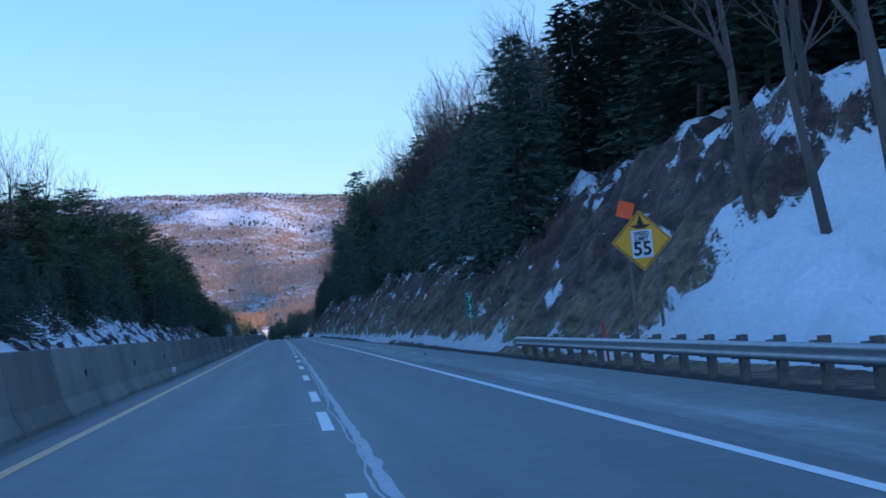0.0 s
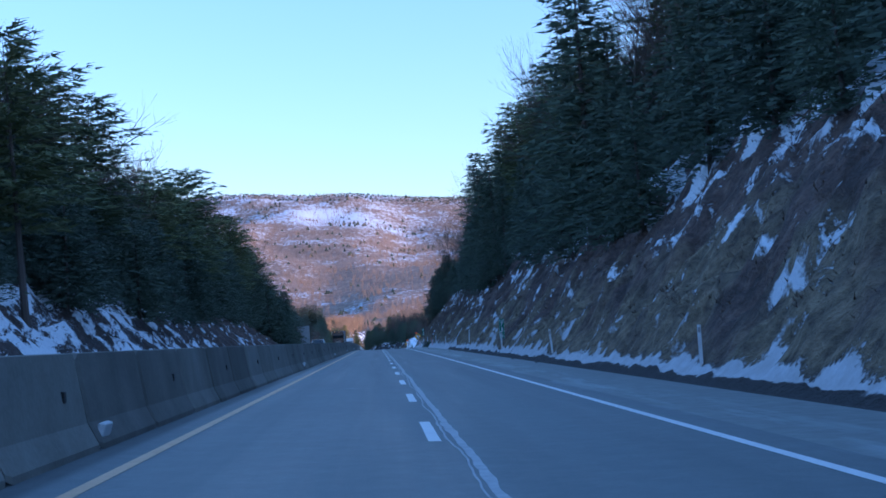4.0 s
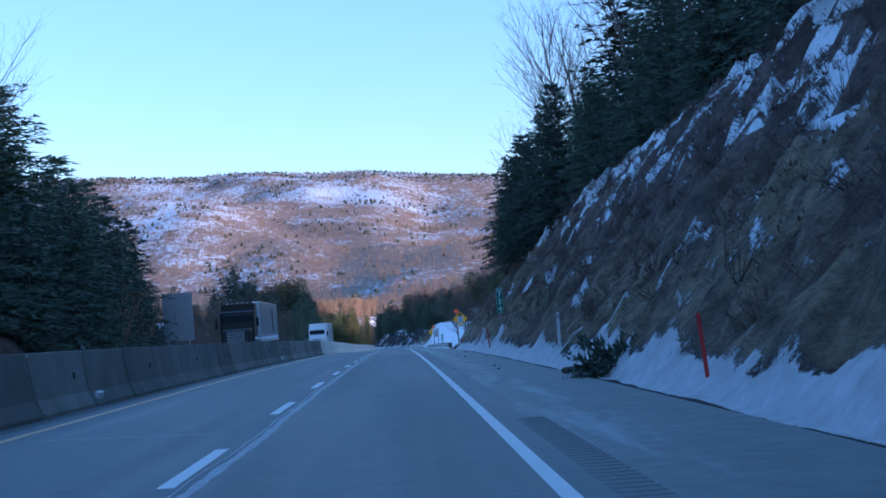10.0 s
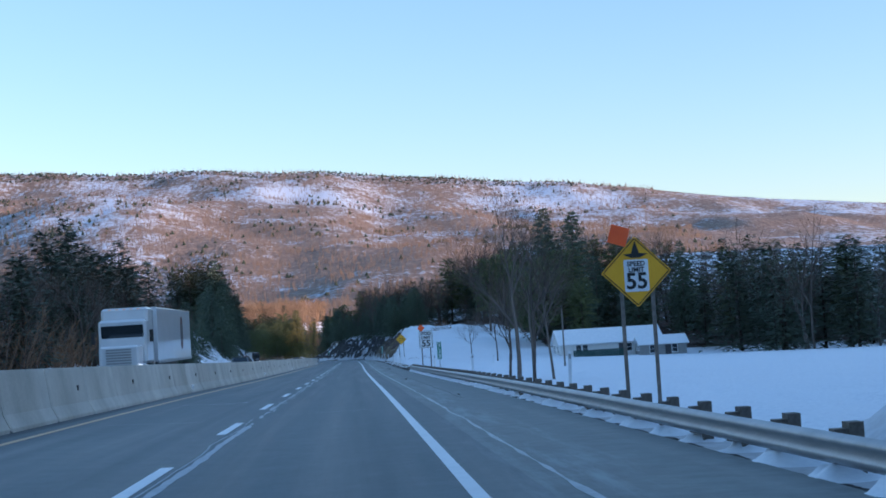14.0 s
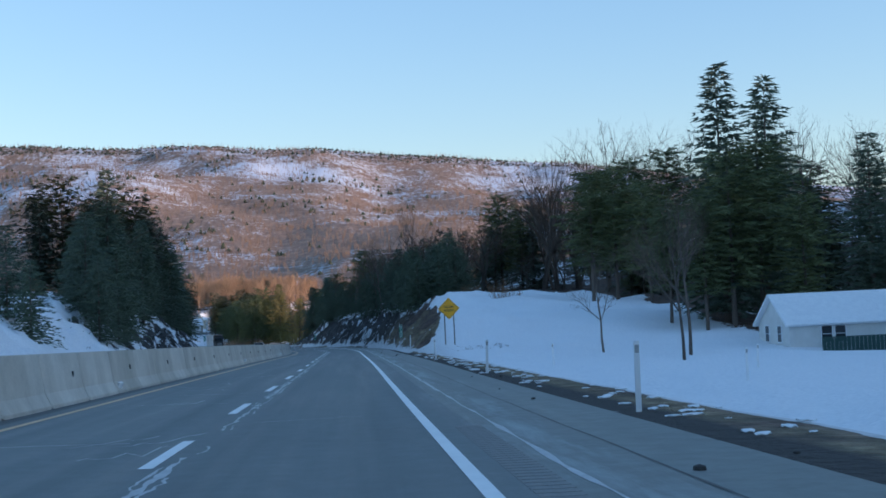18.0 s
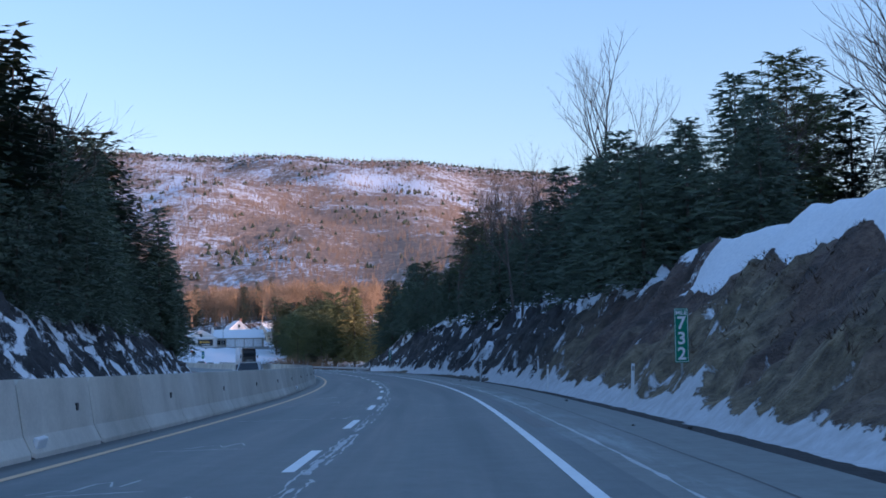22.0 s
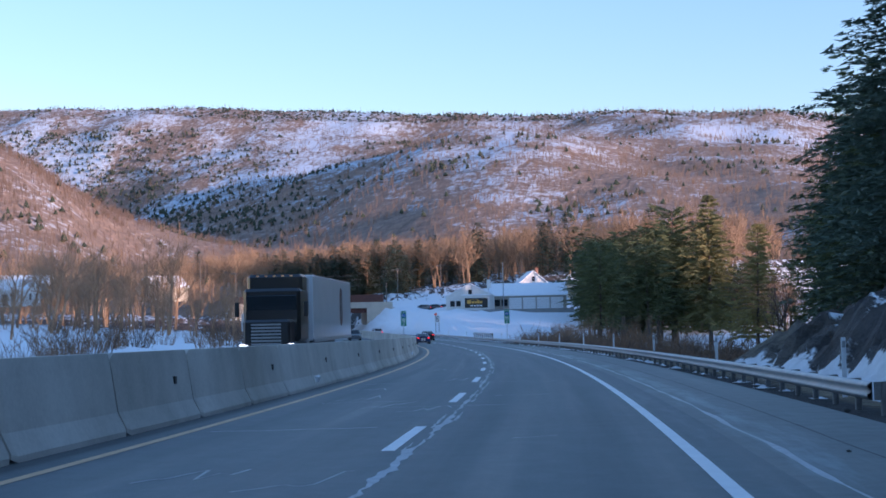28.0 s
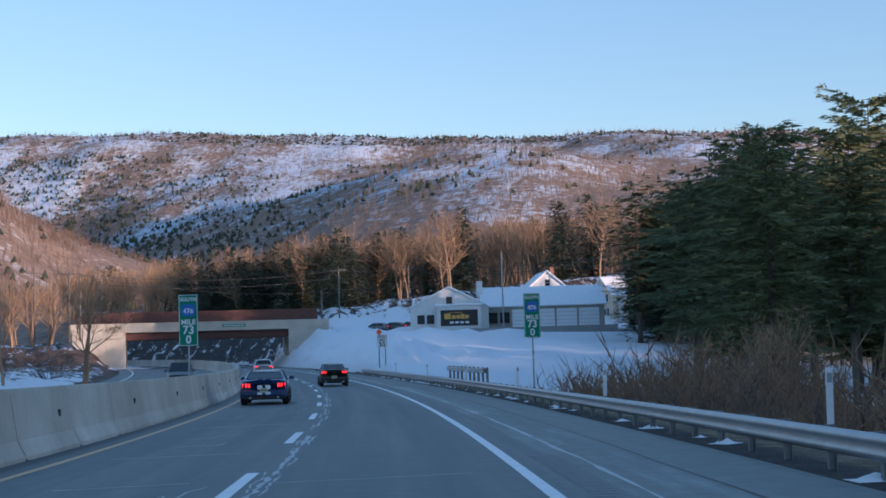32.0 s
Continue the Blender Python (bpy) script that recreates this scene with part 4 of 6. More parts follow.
wood(1, 64, 200, 4.4, -4.0, 0.5, ["hemlock"], 0.72, 1.0, 1)
wood(1, 200, 330, 4.8, -4.0, 0.5, ["hemlock", "hemlock", "hemlock", "hemlock", "spruce"], 0.6, 0.95, 1)
wood(1, 330, 430, 5.0, -0.8, 2.5, ["hemlock"], 0.55, 0.85, 18)
wood(1, 34, 180, 4.2, 0.8, 6, ["hemlock", "backwood", "bare", "hemlock"], 0.8, 1.1, 2)
wood(1, 180, 345, 4.5, 0.8, 6, ["hemlock", "backwood", "bare", "pine"], 0.8, 1.1, 2)
wood(1, 345, 432, 6.0, 2, 7, ["hemlock", "bare", "bare"], 0.7, 0.95, 19)
wood(1, 36, 180, 3.2, 4, 16, ["thin", "backwood", "backwood", "backwood"], 0.8, 1.1, 3, "deep_wood")
wood(1, 180, 300, 3.2, 4, 16, ["thin", "backwood", "backwood", "backwood", "backpine"], 0.85, 1.2, 3, "deep_wood")
wood(1, 300, 446, 3.2, 4, 16, ["thin", "thin", "thin", "backwood", "backpine"], 0.75, 1.05, 3, "deep_wood")
wood(1, 60, 440, 10.0, 5, 12, ["bare"], 1.0, 1.25, 16)
wood(1, -60, 300, 4.5, 14, 42, ["thin", "backwood", "thin"], 0.9, 1.25, 4, "deep_wood")
wood(1, 300, 446, 4.5, 14, 42, ["thin", "thin", "thin", "backwood"], 0.8, 1.1, 20, "deep_wood")
wood(1, -40, 36, 5.0, -6, 10, ["bare"], 0.85, 1.2, 5)
wood(-1, 40, 200, 4.2, -3, 2.5, ["hemlock", "hemlock", "hemlock", "pine"], 0.65, 0.92, 6)
wood(-1, 200, 414, 3.8, -3, 2.5, ["hemlock", "hemlock", "hemlock", "pine"], 0.8, 1.15, 6)
wood(-1, 20, 200, 3.6, 2, 9, ["backwood", "thin", "backwood", "backwood"], 0.75, 1.0, 7, "deep_wood")
wood(-1, 200, 414, 3.6, 2, 9, ["backwood", "thin", "backwood", "backwood"], 0.95, 1.3, 7, "deep_wood")
wood(-1, -40, 412, 4.0, 8, 36, ["thin", "backwood", "backwood"], 0.85, 1.2, 8, "deep_wood")
wood(-1, 255, 405, 6.0, 1.0, 5.0, ["hemlock"], 0.9, 1.2, 17)
wood(-1, 696, 868, 3.6, -2.5, 2, ["hemlock", "hemlock", "hemlock", "spruce"], 0.8, 1.1, 9)
wood(-1, 704, 760, 2.6, 1, 9, ["backwood", "backpine", "thin", "backwood"], 0.75, 1.0, 10, "deep_wood")
wood(-1, 760, 862, 2.6, 1, 9, ["backwood", "backpine", "thin", "backwood"], 1.0, 1.35, 10, "deep_wood")
wood(1, 754, 886, 4.6, -1.5, 2.5, ["hemlock", "hemlock", "bare"], 0.65, 1.0, 11)
wood(1, 762, 892, 3.2, 3, 16, ["backwood", "backpine", "thin", "backwood"], 0.55, 0.85, 12, "deep_wood")
wood(1, 760, 895, 4.0, 14, 45, ["thin", "backwood", "backwood", "backwood"], 0.65, 0.9, 13, "deep_wood")
wood(1, 90, 440, 13.0, -0.5, 4, ["bare"], 0.85, 1.15, 14)
wood(-1, 120, 410, 16.0, 2, 6, ["bare"], 0.95, 1.2, 15)

# single trees that stand out
rt = random.Random(77)
def at_plan(kind, x, y, tall):
    z, s, o = ground_at(x, y)
    return tree(kind, s, o, 1.0, rt, (x, y, z - 0.15), 0.0, tall)


for x, y, h in ((33, 677, 24.5), (38.5, 682, 23.5), (52, 690, 19), (62, 694, 18), (47, 705, 15)):
    at_plan("spruce", x, y, h)
for x, y, h in ((29, 669, 12), (32, 671, 16), (35.5, 674, 17), (27, 674, 11), (38, 669, 12), (25, 703, 15), (28.5, 707, 16), (31, 700, 14), (36, 733, 18), (42, 738, 20), (47, 731, 18), (52, 736, 18.5), (39, 727, 15), (45, 726, 14), (57, 730, 18), (34, 742, 17), (62, 738, 18), (22, 770, 16), (26, 776, 14)):
    at_plan("pine", x, y, h)
for x, y, h in ((26, 753, 24), (29, 757, 21), (18, 762, 15), (33, 762, 18)):
    at_plan("maple", x, y, h)
for s in range(734, 764, 2):
    tree("hemlock", s + rt.uniform(-1, 1), rt.uniform(12.8, 19), 1.0, rt, None, 0.0, rt.uniform(7.0, 9.8))
for x, y, h in ((50, 722, 24), (56, 724, 25), (61, 720, 23), (66, 728, 24), (46, 716, 15), (33, 748, 25), (36, 752, 25), (39, 747, 26), (42, 751, 25), (46, 745, 24), (28, 745, 9), (23, 748, 8), (15, 757, 12), (12, 764, 11)):
    at_plan("bare", x, y, h)
for s in range(600, 740, 2):
    stock("field_wood", rt.choice(["backpine", "backwood", "backwood", "thin"]), s + rt.uniform(-3, 3), rt.uniform(58, 105), rt.uniform(0.8, 1.25), rt)
for s, o, k in ((497, 10.6, 0.55), (500.5, 11.8, 0.62), (503, 10.8, 0.5), (506, 12.6, 0.6), (512, 14.5, 0.5), (640, 24.5, 0.6), (652, 28, 0.7), (655, 22, 0.62)):
    tree("bare", s, o, k, rt)
for s in range(448, 470, 3):
    tree(rt.choice(["hemlock", "bare"]), s, rt.uniform(30, 60), rt.uniform(0.7, 1.0), rt)
for s in range(578, 638, 3):
    tree("hemlock", s + rt.uniform(-2, 2), -rt.uniform(20, 26), rt.uniform(0.46, 0.64), rt)
    stock("field_wood", "backwood", s + rt.uniform(-2, 2), -rt.uniform(25, 34), rt.uniform(0.8, 1.1), rt)
for s, o, k in ((659, -22, 0.6), (664, -25, 0.7), (683, -21, 0.75), (687, -23, 0.9), (691, -20.5, 0.8), (694, -24, 0.95), (698, -21.5, 0.85)):
    tree("hemlock", s, o, k, rt)
for s in range(410, 575, 5):
    stock("field_wood", rt.choice(["backpine", "thin", "backpine"]), s, -rt.uniform(36, 70), rt.uniform(0.55, 0.8), rt)
for s, o, k in ((1052, 25, 0.95), (1062, 27, 1.0), (1070, 31, 1.0), (1082, 30.5, 1.0), (1088, 33, 1.02), (1074, 40, 1.2), (1066, 36, 1.0), (1092, 38, 1.1), (1080, 45, 1.1),
                (968, 31, 0.95), (952, 28, 1.0), (985, 38, 0.95), (1010, 44, 1.0), (1030, 50, 1.1), (1078, 35, 1.1), (1100, 42, 1.1)):
    tree("pine", s, o, k, rt)
for kind, x, y, h in (("sunlit_pine", -31, 1083, 25), ("near_pine", -37.5, 1088, 24), ("sunlit_pine", -23, 1066, 19), ("pine", -42, 1094, 18)):
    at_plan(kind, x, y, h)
for k in range(34):
    stock("field_wood", rt.choice(["backpine", "backwood", "thin"]), rt.uniform(975, 1042), rt.uniform(40, 72), rt.uniform(0.5, 0.75), rt)
for s in range(890, 1015, 5):
    stock("field_wood", rt.choice(["backpine", "backwood", "thin"]), s, rt.uniform(46, 90), rt.uniform(0.8, 1.15), rt)
for s, o, h in ((900, 14.5, 11.3), (907, 15.5, 10.5), (893, 17, 11.5), (886, 15.5, 10.5)):
    tree("near_hemlock", s, o, 1.0, rt, None, 0.0, h)
for s, o, h in ((840, 16.5, 13.5), (846, 18, 12)):
    tree("pine", s, o, 1.0, rt, None, 0.0, h)
for s, o, h in ((926, 21, 18), (938, 24, 18), (918, 26, 19), (903, 21, 17), (912, 23, 18)):
    tree("near_pine", s, o, 1.0, rt, None, 0.0, h)
for s, o, k in ((388, -21, 1.15), (393, -19.5, 1.1), (398, -22, 1.3), (402, -19, 1.05), (406, -21.5, 1.25), (410, -19.5, 1.1), (413, -22.5, 1.2), (404, -25, 1.35), (395, -25, 1.35), (418, -20, 1.1), (422, -22, 1.15), (427, -20, 1.0), (431, -21.5, 1.05), (436, -20.5, 0.8), (440, -22.5, 0.8), (425, -25, 1.2), (434, -25.5, 1.0)):
    tree("hemlock", s, o, k, rt)
for s, o, k in ((408, 15.0, 0.9), (413, 14.6, 0.8), (418, 13.5, 0.85), (424, 12.8, 0.8), (428, 14.2, 0.9), (433, 13.4, 0.7), (437, 15, 0.7), (431, 17, 1.0)):
    tree("near_hemlock", s, o, k, rt)
for k in range(150):
    s = rt.uniform(1100, 1185)
    o = float(np.interp(s, [1062, 1085, 1110, 1185], [34, 36, 42, 62])) + rt.uniform(0, 10 if s < 1108 else 45)
    stock("field_wood", rt.choice(["backpine", "backwood", "thin", "grove"]), s, o, rt.uniform(0.55, 0.95), rt)
for k in range(40):
    s = rt.uniform(700, 765)
    stock("field_wood", rt.choice(["backwood", "thin", "backpine"]), s, rt.uniform(36, 75), rt.uniform(0.55, 0.9), rt)
for s, o, k in ((29, 13.2, 1.0), (24, 13.4, 0.9), (31, 16.2, 1.1), (20, 13.6, 1.0), (26, 16.4, 1.05), (35, 20, 1.1), (22, 18, 1.0)):
    tree("bare", s, o, k, rt)
for s, o, h in ((1012, 17.5, 6.0), (1026, 15.5, 5.5), (1037, 20, 6.5), (1003, 20, 6.0), (1046, 18, 5.5)):
    tree("grove", s, o, 1.0, rt, None, 0.0, h)
for k in range(16):
    x, y = rt.uniform(-112, -92), rt.uniform(1032, 1068)
    z, s, o = ground_at(x, y)
    stock("valley_wood", "grove", 0, 0, rt.uniform(0.4, 0.7), rt, (x, y, z - 0.2))
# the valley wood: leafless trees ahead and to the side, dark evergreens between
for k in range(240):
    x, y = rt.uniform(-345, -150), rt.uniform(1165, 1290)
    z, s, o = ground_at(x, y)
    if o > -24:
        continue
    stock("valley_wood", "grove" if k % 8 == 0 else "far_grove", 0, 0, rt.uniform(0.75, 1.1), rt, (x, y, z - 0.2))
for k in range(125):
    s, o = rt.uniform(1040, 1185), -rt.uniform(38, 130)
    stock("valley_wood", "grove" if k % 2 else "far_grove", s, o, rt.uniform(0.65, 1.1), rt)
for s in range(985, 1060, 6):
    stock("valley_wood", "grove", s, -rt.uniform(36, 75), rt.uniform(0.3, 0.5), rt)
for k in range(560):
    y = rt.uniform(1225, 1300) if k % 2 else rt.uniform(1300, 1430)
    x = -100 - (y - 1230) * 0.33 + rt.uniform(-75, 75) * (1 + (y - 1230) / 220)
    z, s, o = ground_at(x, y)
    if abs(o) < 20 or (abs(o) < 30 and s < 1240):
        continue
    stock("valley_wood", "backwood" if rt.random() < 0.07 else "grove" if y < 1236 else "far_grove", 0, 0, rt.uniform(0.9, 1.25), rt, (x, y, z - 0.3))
for k in range(70):
    y = rt.uniform(1205, 1275)
    x = -128 - (y - 1196) * 0.42 + rt.uniform(-26, 16)
    z, s, o = ground_at(x, y)
    if abs(o) < 19:
        continue
    stock("valley_wood", "backwood", 0, 0, rt.uniform(0.75, 1.05), rt, (x, y, z - 0.3))
for k in range(60):
    x, y = rt.uniform(-62, -34), rt.uniform(1138, 1182)
    stock("field_wood", rt.choice(["backpine", "backwood"]), 0, 0, rt.uniform(0.95, 1.25), rt, (x, y, ground_at(x, y)[0] - 0.2))
for k in range(130):
    s = rt.uniform(503, 642)
    stock("field_wood", rt.choice(["thin", "thin", "backwood"]), s, -rt.uniform(20.5, 33), rt.uniform(0.42, 0.62), rt)
grow_mass("deep_wood", "deep mixed wood of dark conifers and leafless trees")
grow_mass("field_wood", "dark evergreens and leafless trees round the snowfields")
grow_mass("valley_wood", "leafless wood coloured tawny as in low sun, and dark evergreens in the valley")

# ---- thickets and dead grass ----
GRASS = varied("dead_grass", (0.075, 0.052, 0.042), (0.25, 0.19, 0.14), 0.95)
KINDS["brush"] = []
for k in range(4):
    e = new("brush_source")
    raw("stems", *shrub(1.0, 40 + k, BRUSH), BRUSH if k % 2 else TWIG, e)
    KINDS["brush"].append(e)


def thicket(s, o, h, k=0):
    if s > 1040 and 0 < o < 10 + (s - 1040) * 0.45:
        return
    MASS["roadside_brush"].append((KINDS["brush"][k % 4], Matrix.Translation(spot(s, o, ground_z(s, o))) @ pose(0, 0, 0, 0, 0, s * 37 % 360) @ Matrix.Scale(h, 4)))


rb = random.Random(5)
for s in range(914, 1100, 2):
    thicket(s + rb.uniform(-1, 1), rb.uniform(10.5, 16), rb.uniform(2.4, 4.2), rb.randrange(4))
for s in range(916, 1094, 3):
    thicket(s + rb.uniform(-2, 2), rb.uniform(16, 26), rb.uniform(2.5, 4.5), rb.randrange(4))
for s in range(408, 575, 2):
    thicket(s + rb.uniform(-2, 2), -rb.uniform(20, 34), rb.uniform(4.5, 7.5), rb.randrange(4))
for s in range(880, 1130, 6):
    thicket(s + rb.uniform(-2, 2), -rb.uniform(20, 34), rb.uniform(2.5, 4.5), rb.randrange(4))
for s in range(700, 860, 9):
    thicket(s, rb.uniform(17, 22), rb.uniform(1.5, 2.6), rb.randrange(4))


for k in range(64):
    thicket(rb.uniform(985, 1062), rb.uniform(11.5, 20), rb.uniform(3.8, 6.2), rb.choice((1, 3)))
for k in range(60):
    s = rb.uniform(1050, 1112)
    thicket(s, rb.uniform(17, 44), rb.uniform(1.8, 3.4), rb.randrange(4))
for s in range(928, 1100, 2):
    thicket(s + rb.uniform(-1, 1), rb.uniform(9.6, 12.5), rb.uniform(1.6, 2.8), rb.randrange(4))
KINDS["tuft"] = []
for k in range(3):
    e = new("tuft_source")
    raw("stems", *shrub(1.0, 60 + k, BRUSH, 16, 2), GRASS, e)
    KINDS["tuft"].append(e)
for k in range(2000):
    s = rb.uniform(34, 436) if k % 6 < 5 else rb.uniform(670, 726)
    o = lie(round(s, 2), 1)[0] + rb.uniform(1.4, 9.5)
    if value(s * 0.3, o * 0.45, 9.0) > -0.1 and land(s, o)[1] < 0.9:
        h = rb.uniform(0.25, 0.75)
        MASS["slope_brush"].append((KINDS["tuft"][k % 3], Matrix.Translation(spot(s, o, ground_z(s, o) - 0.05)) @ pose(0, 0, 0, 0, rb.uniform(-35, 10), s * 37 % 360) @ Matrix.Diagonal((h * 1.5, h * 1.5, h, 1))))
KINDS["bramble"] = []
for k in range(2):
    e = new("bramble_source")
    raw("stems", *shrub(1.0, 80 + k, TWIG, 22, 3), TWIG, e)
    KINDS["bramble"].append(e)
for k in range(800):
    s = rb.uniform(310, 436)
    o = lie(round(s, 2), 1)[0] + rb.uniform(1.3, 11.5)
    if value(s * 0.22, o * 0.4, 2.0) > -0.25:
        h = rb.uniform(0.4, 1.15)
        MASS["slope_brush"].append((KINDS["bramble"][k % 2], Matrix.Translation(spot(s, o, ground_z(s, o) - 0.05)) @ pose(0, 0, 0, 0, rb.uniform(-45, 10), s * 37 % 360) @ Matrix.Diagonal((h * 1.5, h * 1.5, h, 1))))
grow_mass("slope_brush", "low dead brambles and brush on the cut slopes")
grow_mass("roadside_brush", "leafless reddish-brown brush along the verges")


for kind, row in KINDS.items():
    for i, e in enumerate(row):
        if (kind, i) not in USED:
            for c in list(e.children):
                bpy.data.objects.remove(c)
            bpy.data.objects.remove(e)


def blades(name, zones, count, mat, label, seed):
    """Dead grass and bramble in small upright wisps over a slope."""
    rng = np.random.RandomState(seed)
    verts, faces = [], []
    for side, s0, s1, d0, d1, share in zones:
        d0 = max(d0, 1.5)
        for _ in range(int(count * share)):
            s = rng.uniform(s0, s1)
            o = side * (float(np.interp(s, *(((RIGHT if side > 0 else LEFT)[:, 0], (RIGHT if side > 0 else LEFT)[:, 1])))) + rng.uniform(d0, d1))
            if value(s * 0.35, o * 0.5, 4.0) + rng.uniform(-0.35, 0.35) < -0.05:
                continue
            z, snow, _ = land(s, o)
            if snow > 0.84 and side > 0 and s > 640:
                continue
            p = spots(s, o, z - 0.05)
            h = rng.uniform(0.05, 0.20)
            for _ in range(3):
                a = rng.uniform(0, 6.283)
                w, lean = rng.uniform(0.012, 0.03), rng.uniform(0.5, 2.2) * h
                k = len(verts)
                c, n = math.cos(a), math.sin(a)
                verts += [(p[0] - n * w, p[1] + c * w, p[2]), (p[0] + n * w, p[1] - c * w, p[2]), (p[0] + c * lean + n * 0.02, p[1] + n * lean, p[2] + h)]
                faces.append((k, k + 1, k + 2))
    tagged(raw(name, verts, faces, mat), label, "grass", kind="stuff")


blades("dead_grass", [(1, 48, 430, 0.6, 10, 1.0), (1, 655, 715, 0.4, 7, 0.16), (1, 715, 885, 0.6, 8, 0.03), (-1, 100, 400, 0.5, 8, 0.3), (-1, 690, 870, 0.5, 8, 0.08), (1, 884, 1100, 0.2, 6, 0.2)], 38000, GRASS, "dead brown grass and brambles on the cut slopes", 3)


def far_woods():
    """Bare stems and scattered evergreens over the whole mountain face."""
    rng = np.random.RandomState(9)
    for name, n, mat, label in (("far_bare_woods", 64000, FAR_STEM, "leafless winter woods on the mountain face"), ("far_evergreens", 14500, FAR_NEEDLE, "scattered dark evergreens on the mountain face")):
        verts, faces = [], []
        for _ in range(n):
            y = 1450 + 2000 * rng.rand() ** 1.25
            c = -0.32 * (y - 900)
            x = c + rng.uniform(-1, 1) * (250 + (y - 900) * 0.48)
            if rng.rand() < 0.16:
                x, y = rng.uniform(-1150, -620), rng.uniform(1600, 2250)
            z = hill(x, y)
            if name == "far_evergreens":
                dense = rng.rand() < 0.16
                crest_line = not dense and rng.rand() < 0.2
                if crest_line:
                    y = rng.uniform(3230, 3420)
                    z = hill(x, y)
                    dense = True
                elif dense:
                    y = rng.uniform(2350, 3150)
                    x = -ravine(y) + 60 + rng.normal() * 150
                    z = hill(x, y)
                if value(x * 0.007, y * 0.007, 3) + 0.4 * value(x * 0.03, y * 0.03, 8) < 0.24 and rng.rand() < 0.94 and not dense:
                    continue
                h, w, m = rng.uniform(4, 8) * (0.55 if crest_line else 1.0), rng.uniform(2.0, 3.6), 6
                k = len(verts)
                ring = [(x + math.cos(6.283 * i / m) * w * rng.uniform(0.7, 1.2), y + math.sin(6.283 * i / m) * w, z + h * rng.uniform(0.02, 0.3)) for i in range(m)]
                verts += ring + [(x + rng.uniform(-0.8, 0.8), y, z + h)]
                faces += [(k + i, k + (i + 1) % m, k + m) for i in range(m)]
            else:
                if value(x * 0.012, y * 0.012, 6) + rng.uniform(-0.3, 0.3) < -0.12:
                    continue
                h = rng.uniform(6, 12)
                for _ in range(3):
                    a, lean, w = rng.uniform(0, 6.283), rng.uniform(0.03, 0.22) * h, rng.uniform(0.14, 0.30)
                    c2, s2, u = math.cos(a), math.sin(a), rng.uniform(0.0, 0.4)
                    k = len(verts)
                    verts += [(x + c2 * lean * u - w, y, z + h * u - 1), (x + c2 * lean * u + w, y, z + h * u - 1), (x + c2 * lean, y + s2 * lean, z + h * rng.uniform(0.75, 1.0))]
                    faces.append((k, k + 1, k + 2))
        tagged(raw(name, verts, faces, mat), label, "woods", kind="stuff")


far_woods()

# ---- signs ----


def plate(w, h, r=0.04, t=0.006):
    """A sheet with rounded corners, its face to -y."""
    bm = bmesh.new()
    pts = []
    for cx, cz, a0 in ((w / 2 - r, h / 2 - r, 0), (-w / 2 + r, h / 2 - r, 90), (-w / 2 + r, -h / 2 + r, 180), (w / 2 - r, -h / 2 + r, 270)):
        pts += [(cx + r * math.cos(radians(a0 + 22.5 * i)), cz + r * math.sin(radians(a0 + 22.5 * i))) for i in range(5)]
    f = bmesh.ops.contextual_create(bm, geom=[bm.verts.new((x, 0, z)) for x, z in pts])["faces"]
    g = bmesh.ops.extrude_face_region(bm, geom=f)
    bmesh.ops.translate(bm, verts=[v for v in g["geom"] if isinstance(v, bmesh.types.BMVert)], vec=(0, t, 0))
    bmesh.ops.recalc_face_normals(bm, faces=bm.faces)
    return bm


def face(x, y, z):
    return pose(x, y, z, 90, 0, 0)


def panel(name, parent, w, h, mat, x, y, z, turn=0.0, label="", r=0.04, t=0.006):
    ob = part(name, plate(w, h, r, t), mat, parent, label)
    ob.matrix_basis = pose(x, y, z, 0, turn, 0)
    return ob


def posts(parent, xs, h, mat, w=0.09):
    for x in xs:
        part("post", boxes(((w, w * 0.6, h + 0.5), pose(x, 0.05, h / 2 - 0.25)), bevel=0.006), mat, parent)


def speed_board(e, z, scale=1.0):
    b = panel("board", e, 1.22 * scale, 1.52 * scale, WHITE, 0, 0, z, label="white speed limit board")
    for w, h, x, zz in ((1.12, 0.025, 0, 0.715), (1.12, 0.025, 0, -0.715), (0.025, 1.43, 0.55, 0), (0.025, 1.43, -0.55, 0)):
        panel("border", b, w * scale, h * scale, BLACK, x * scale, -0.008, zz * scale, r=0.01)
    letters("word", "SPEED", 0.34 * scale, BLACK, b, face(0, -0.010, 0.50 * scale))
    letters("word", "LIMIT", 0.34 * scale, BLACK, b, face(0, -0.010, 0.15 * scale))
    letters("number", "55", 0.78 * scale, BLACK, b, face(0, -0.010, -0.37 * scale))
    return b


def orange_plaque(e, x, z, turn=45.0):
    panel("plaque", e, 0.46, 0.46, ORANGE, x, -0.01, z, turn, "bright orange diamond plaque", 0.02)


def diamond(e, z, side=1.22):
    b = panel("board", e, side, side, SIGN_YELLOW, 0, 0, z, 45, "yellow diamond warning board")
    for w, h, x, zz in ((1.13, 0.022, 0, 0.57), (1.13, 0.022, 0, -0.57), (0.022, 1.13, 0.57, 0), (0.022, 1.13, -0.57, 0)):
        panel("border", b, w, h, BLACK, x, -0.008, zz, r=0.008)
    return b


def upright(b):
    """Turns writing upright again on a board that stands on its corner."""
    return pose(0, 0, 0, 0, -45, 0)


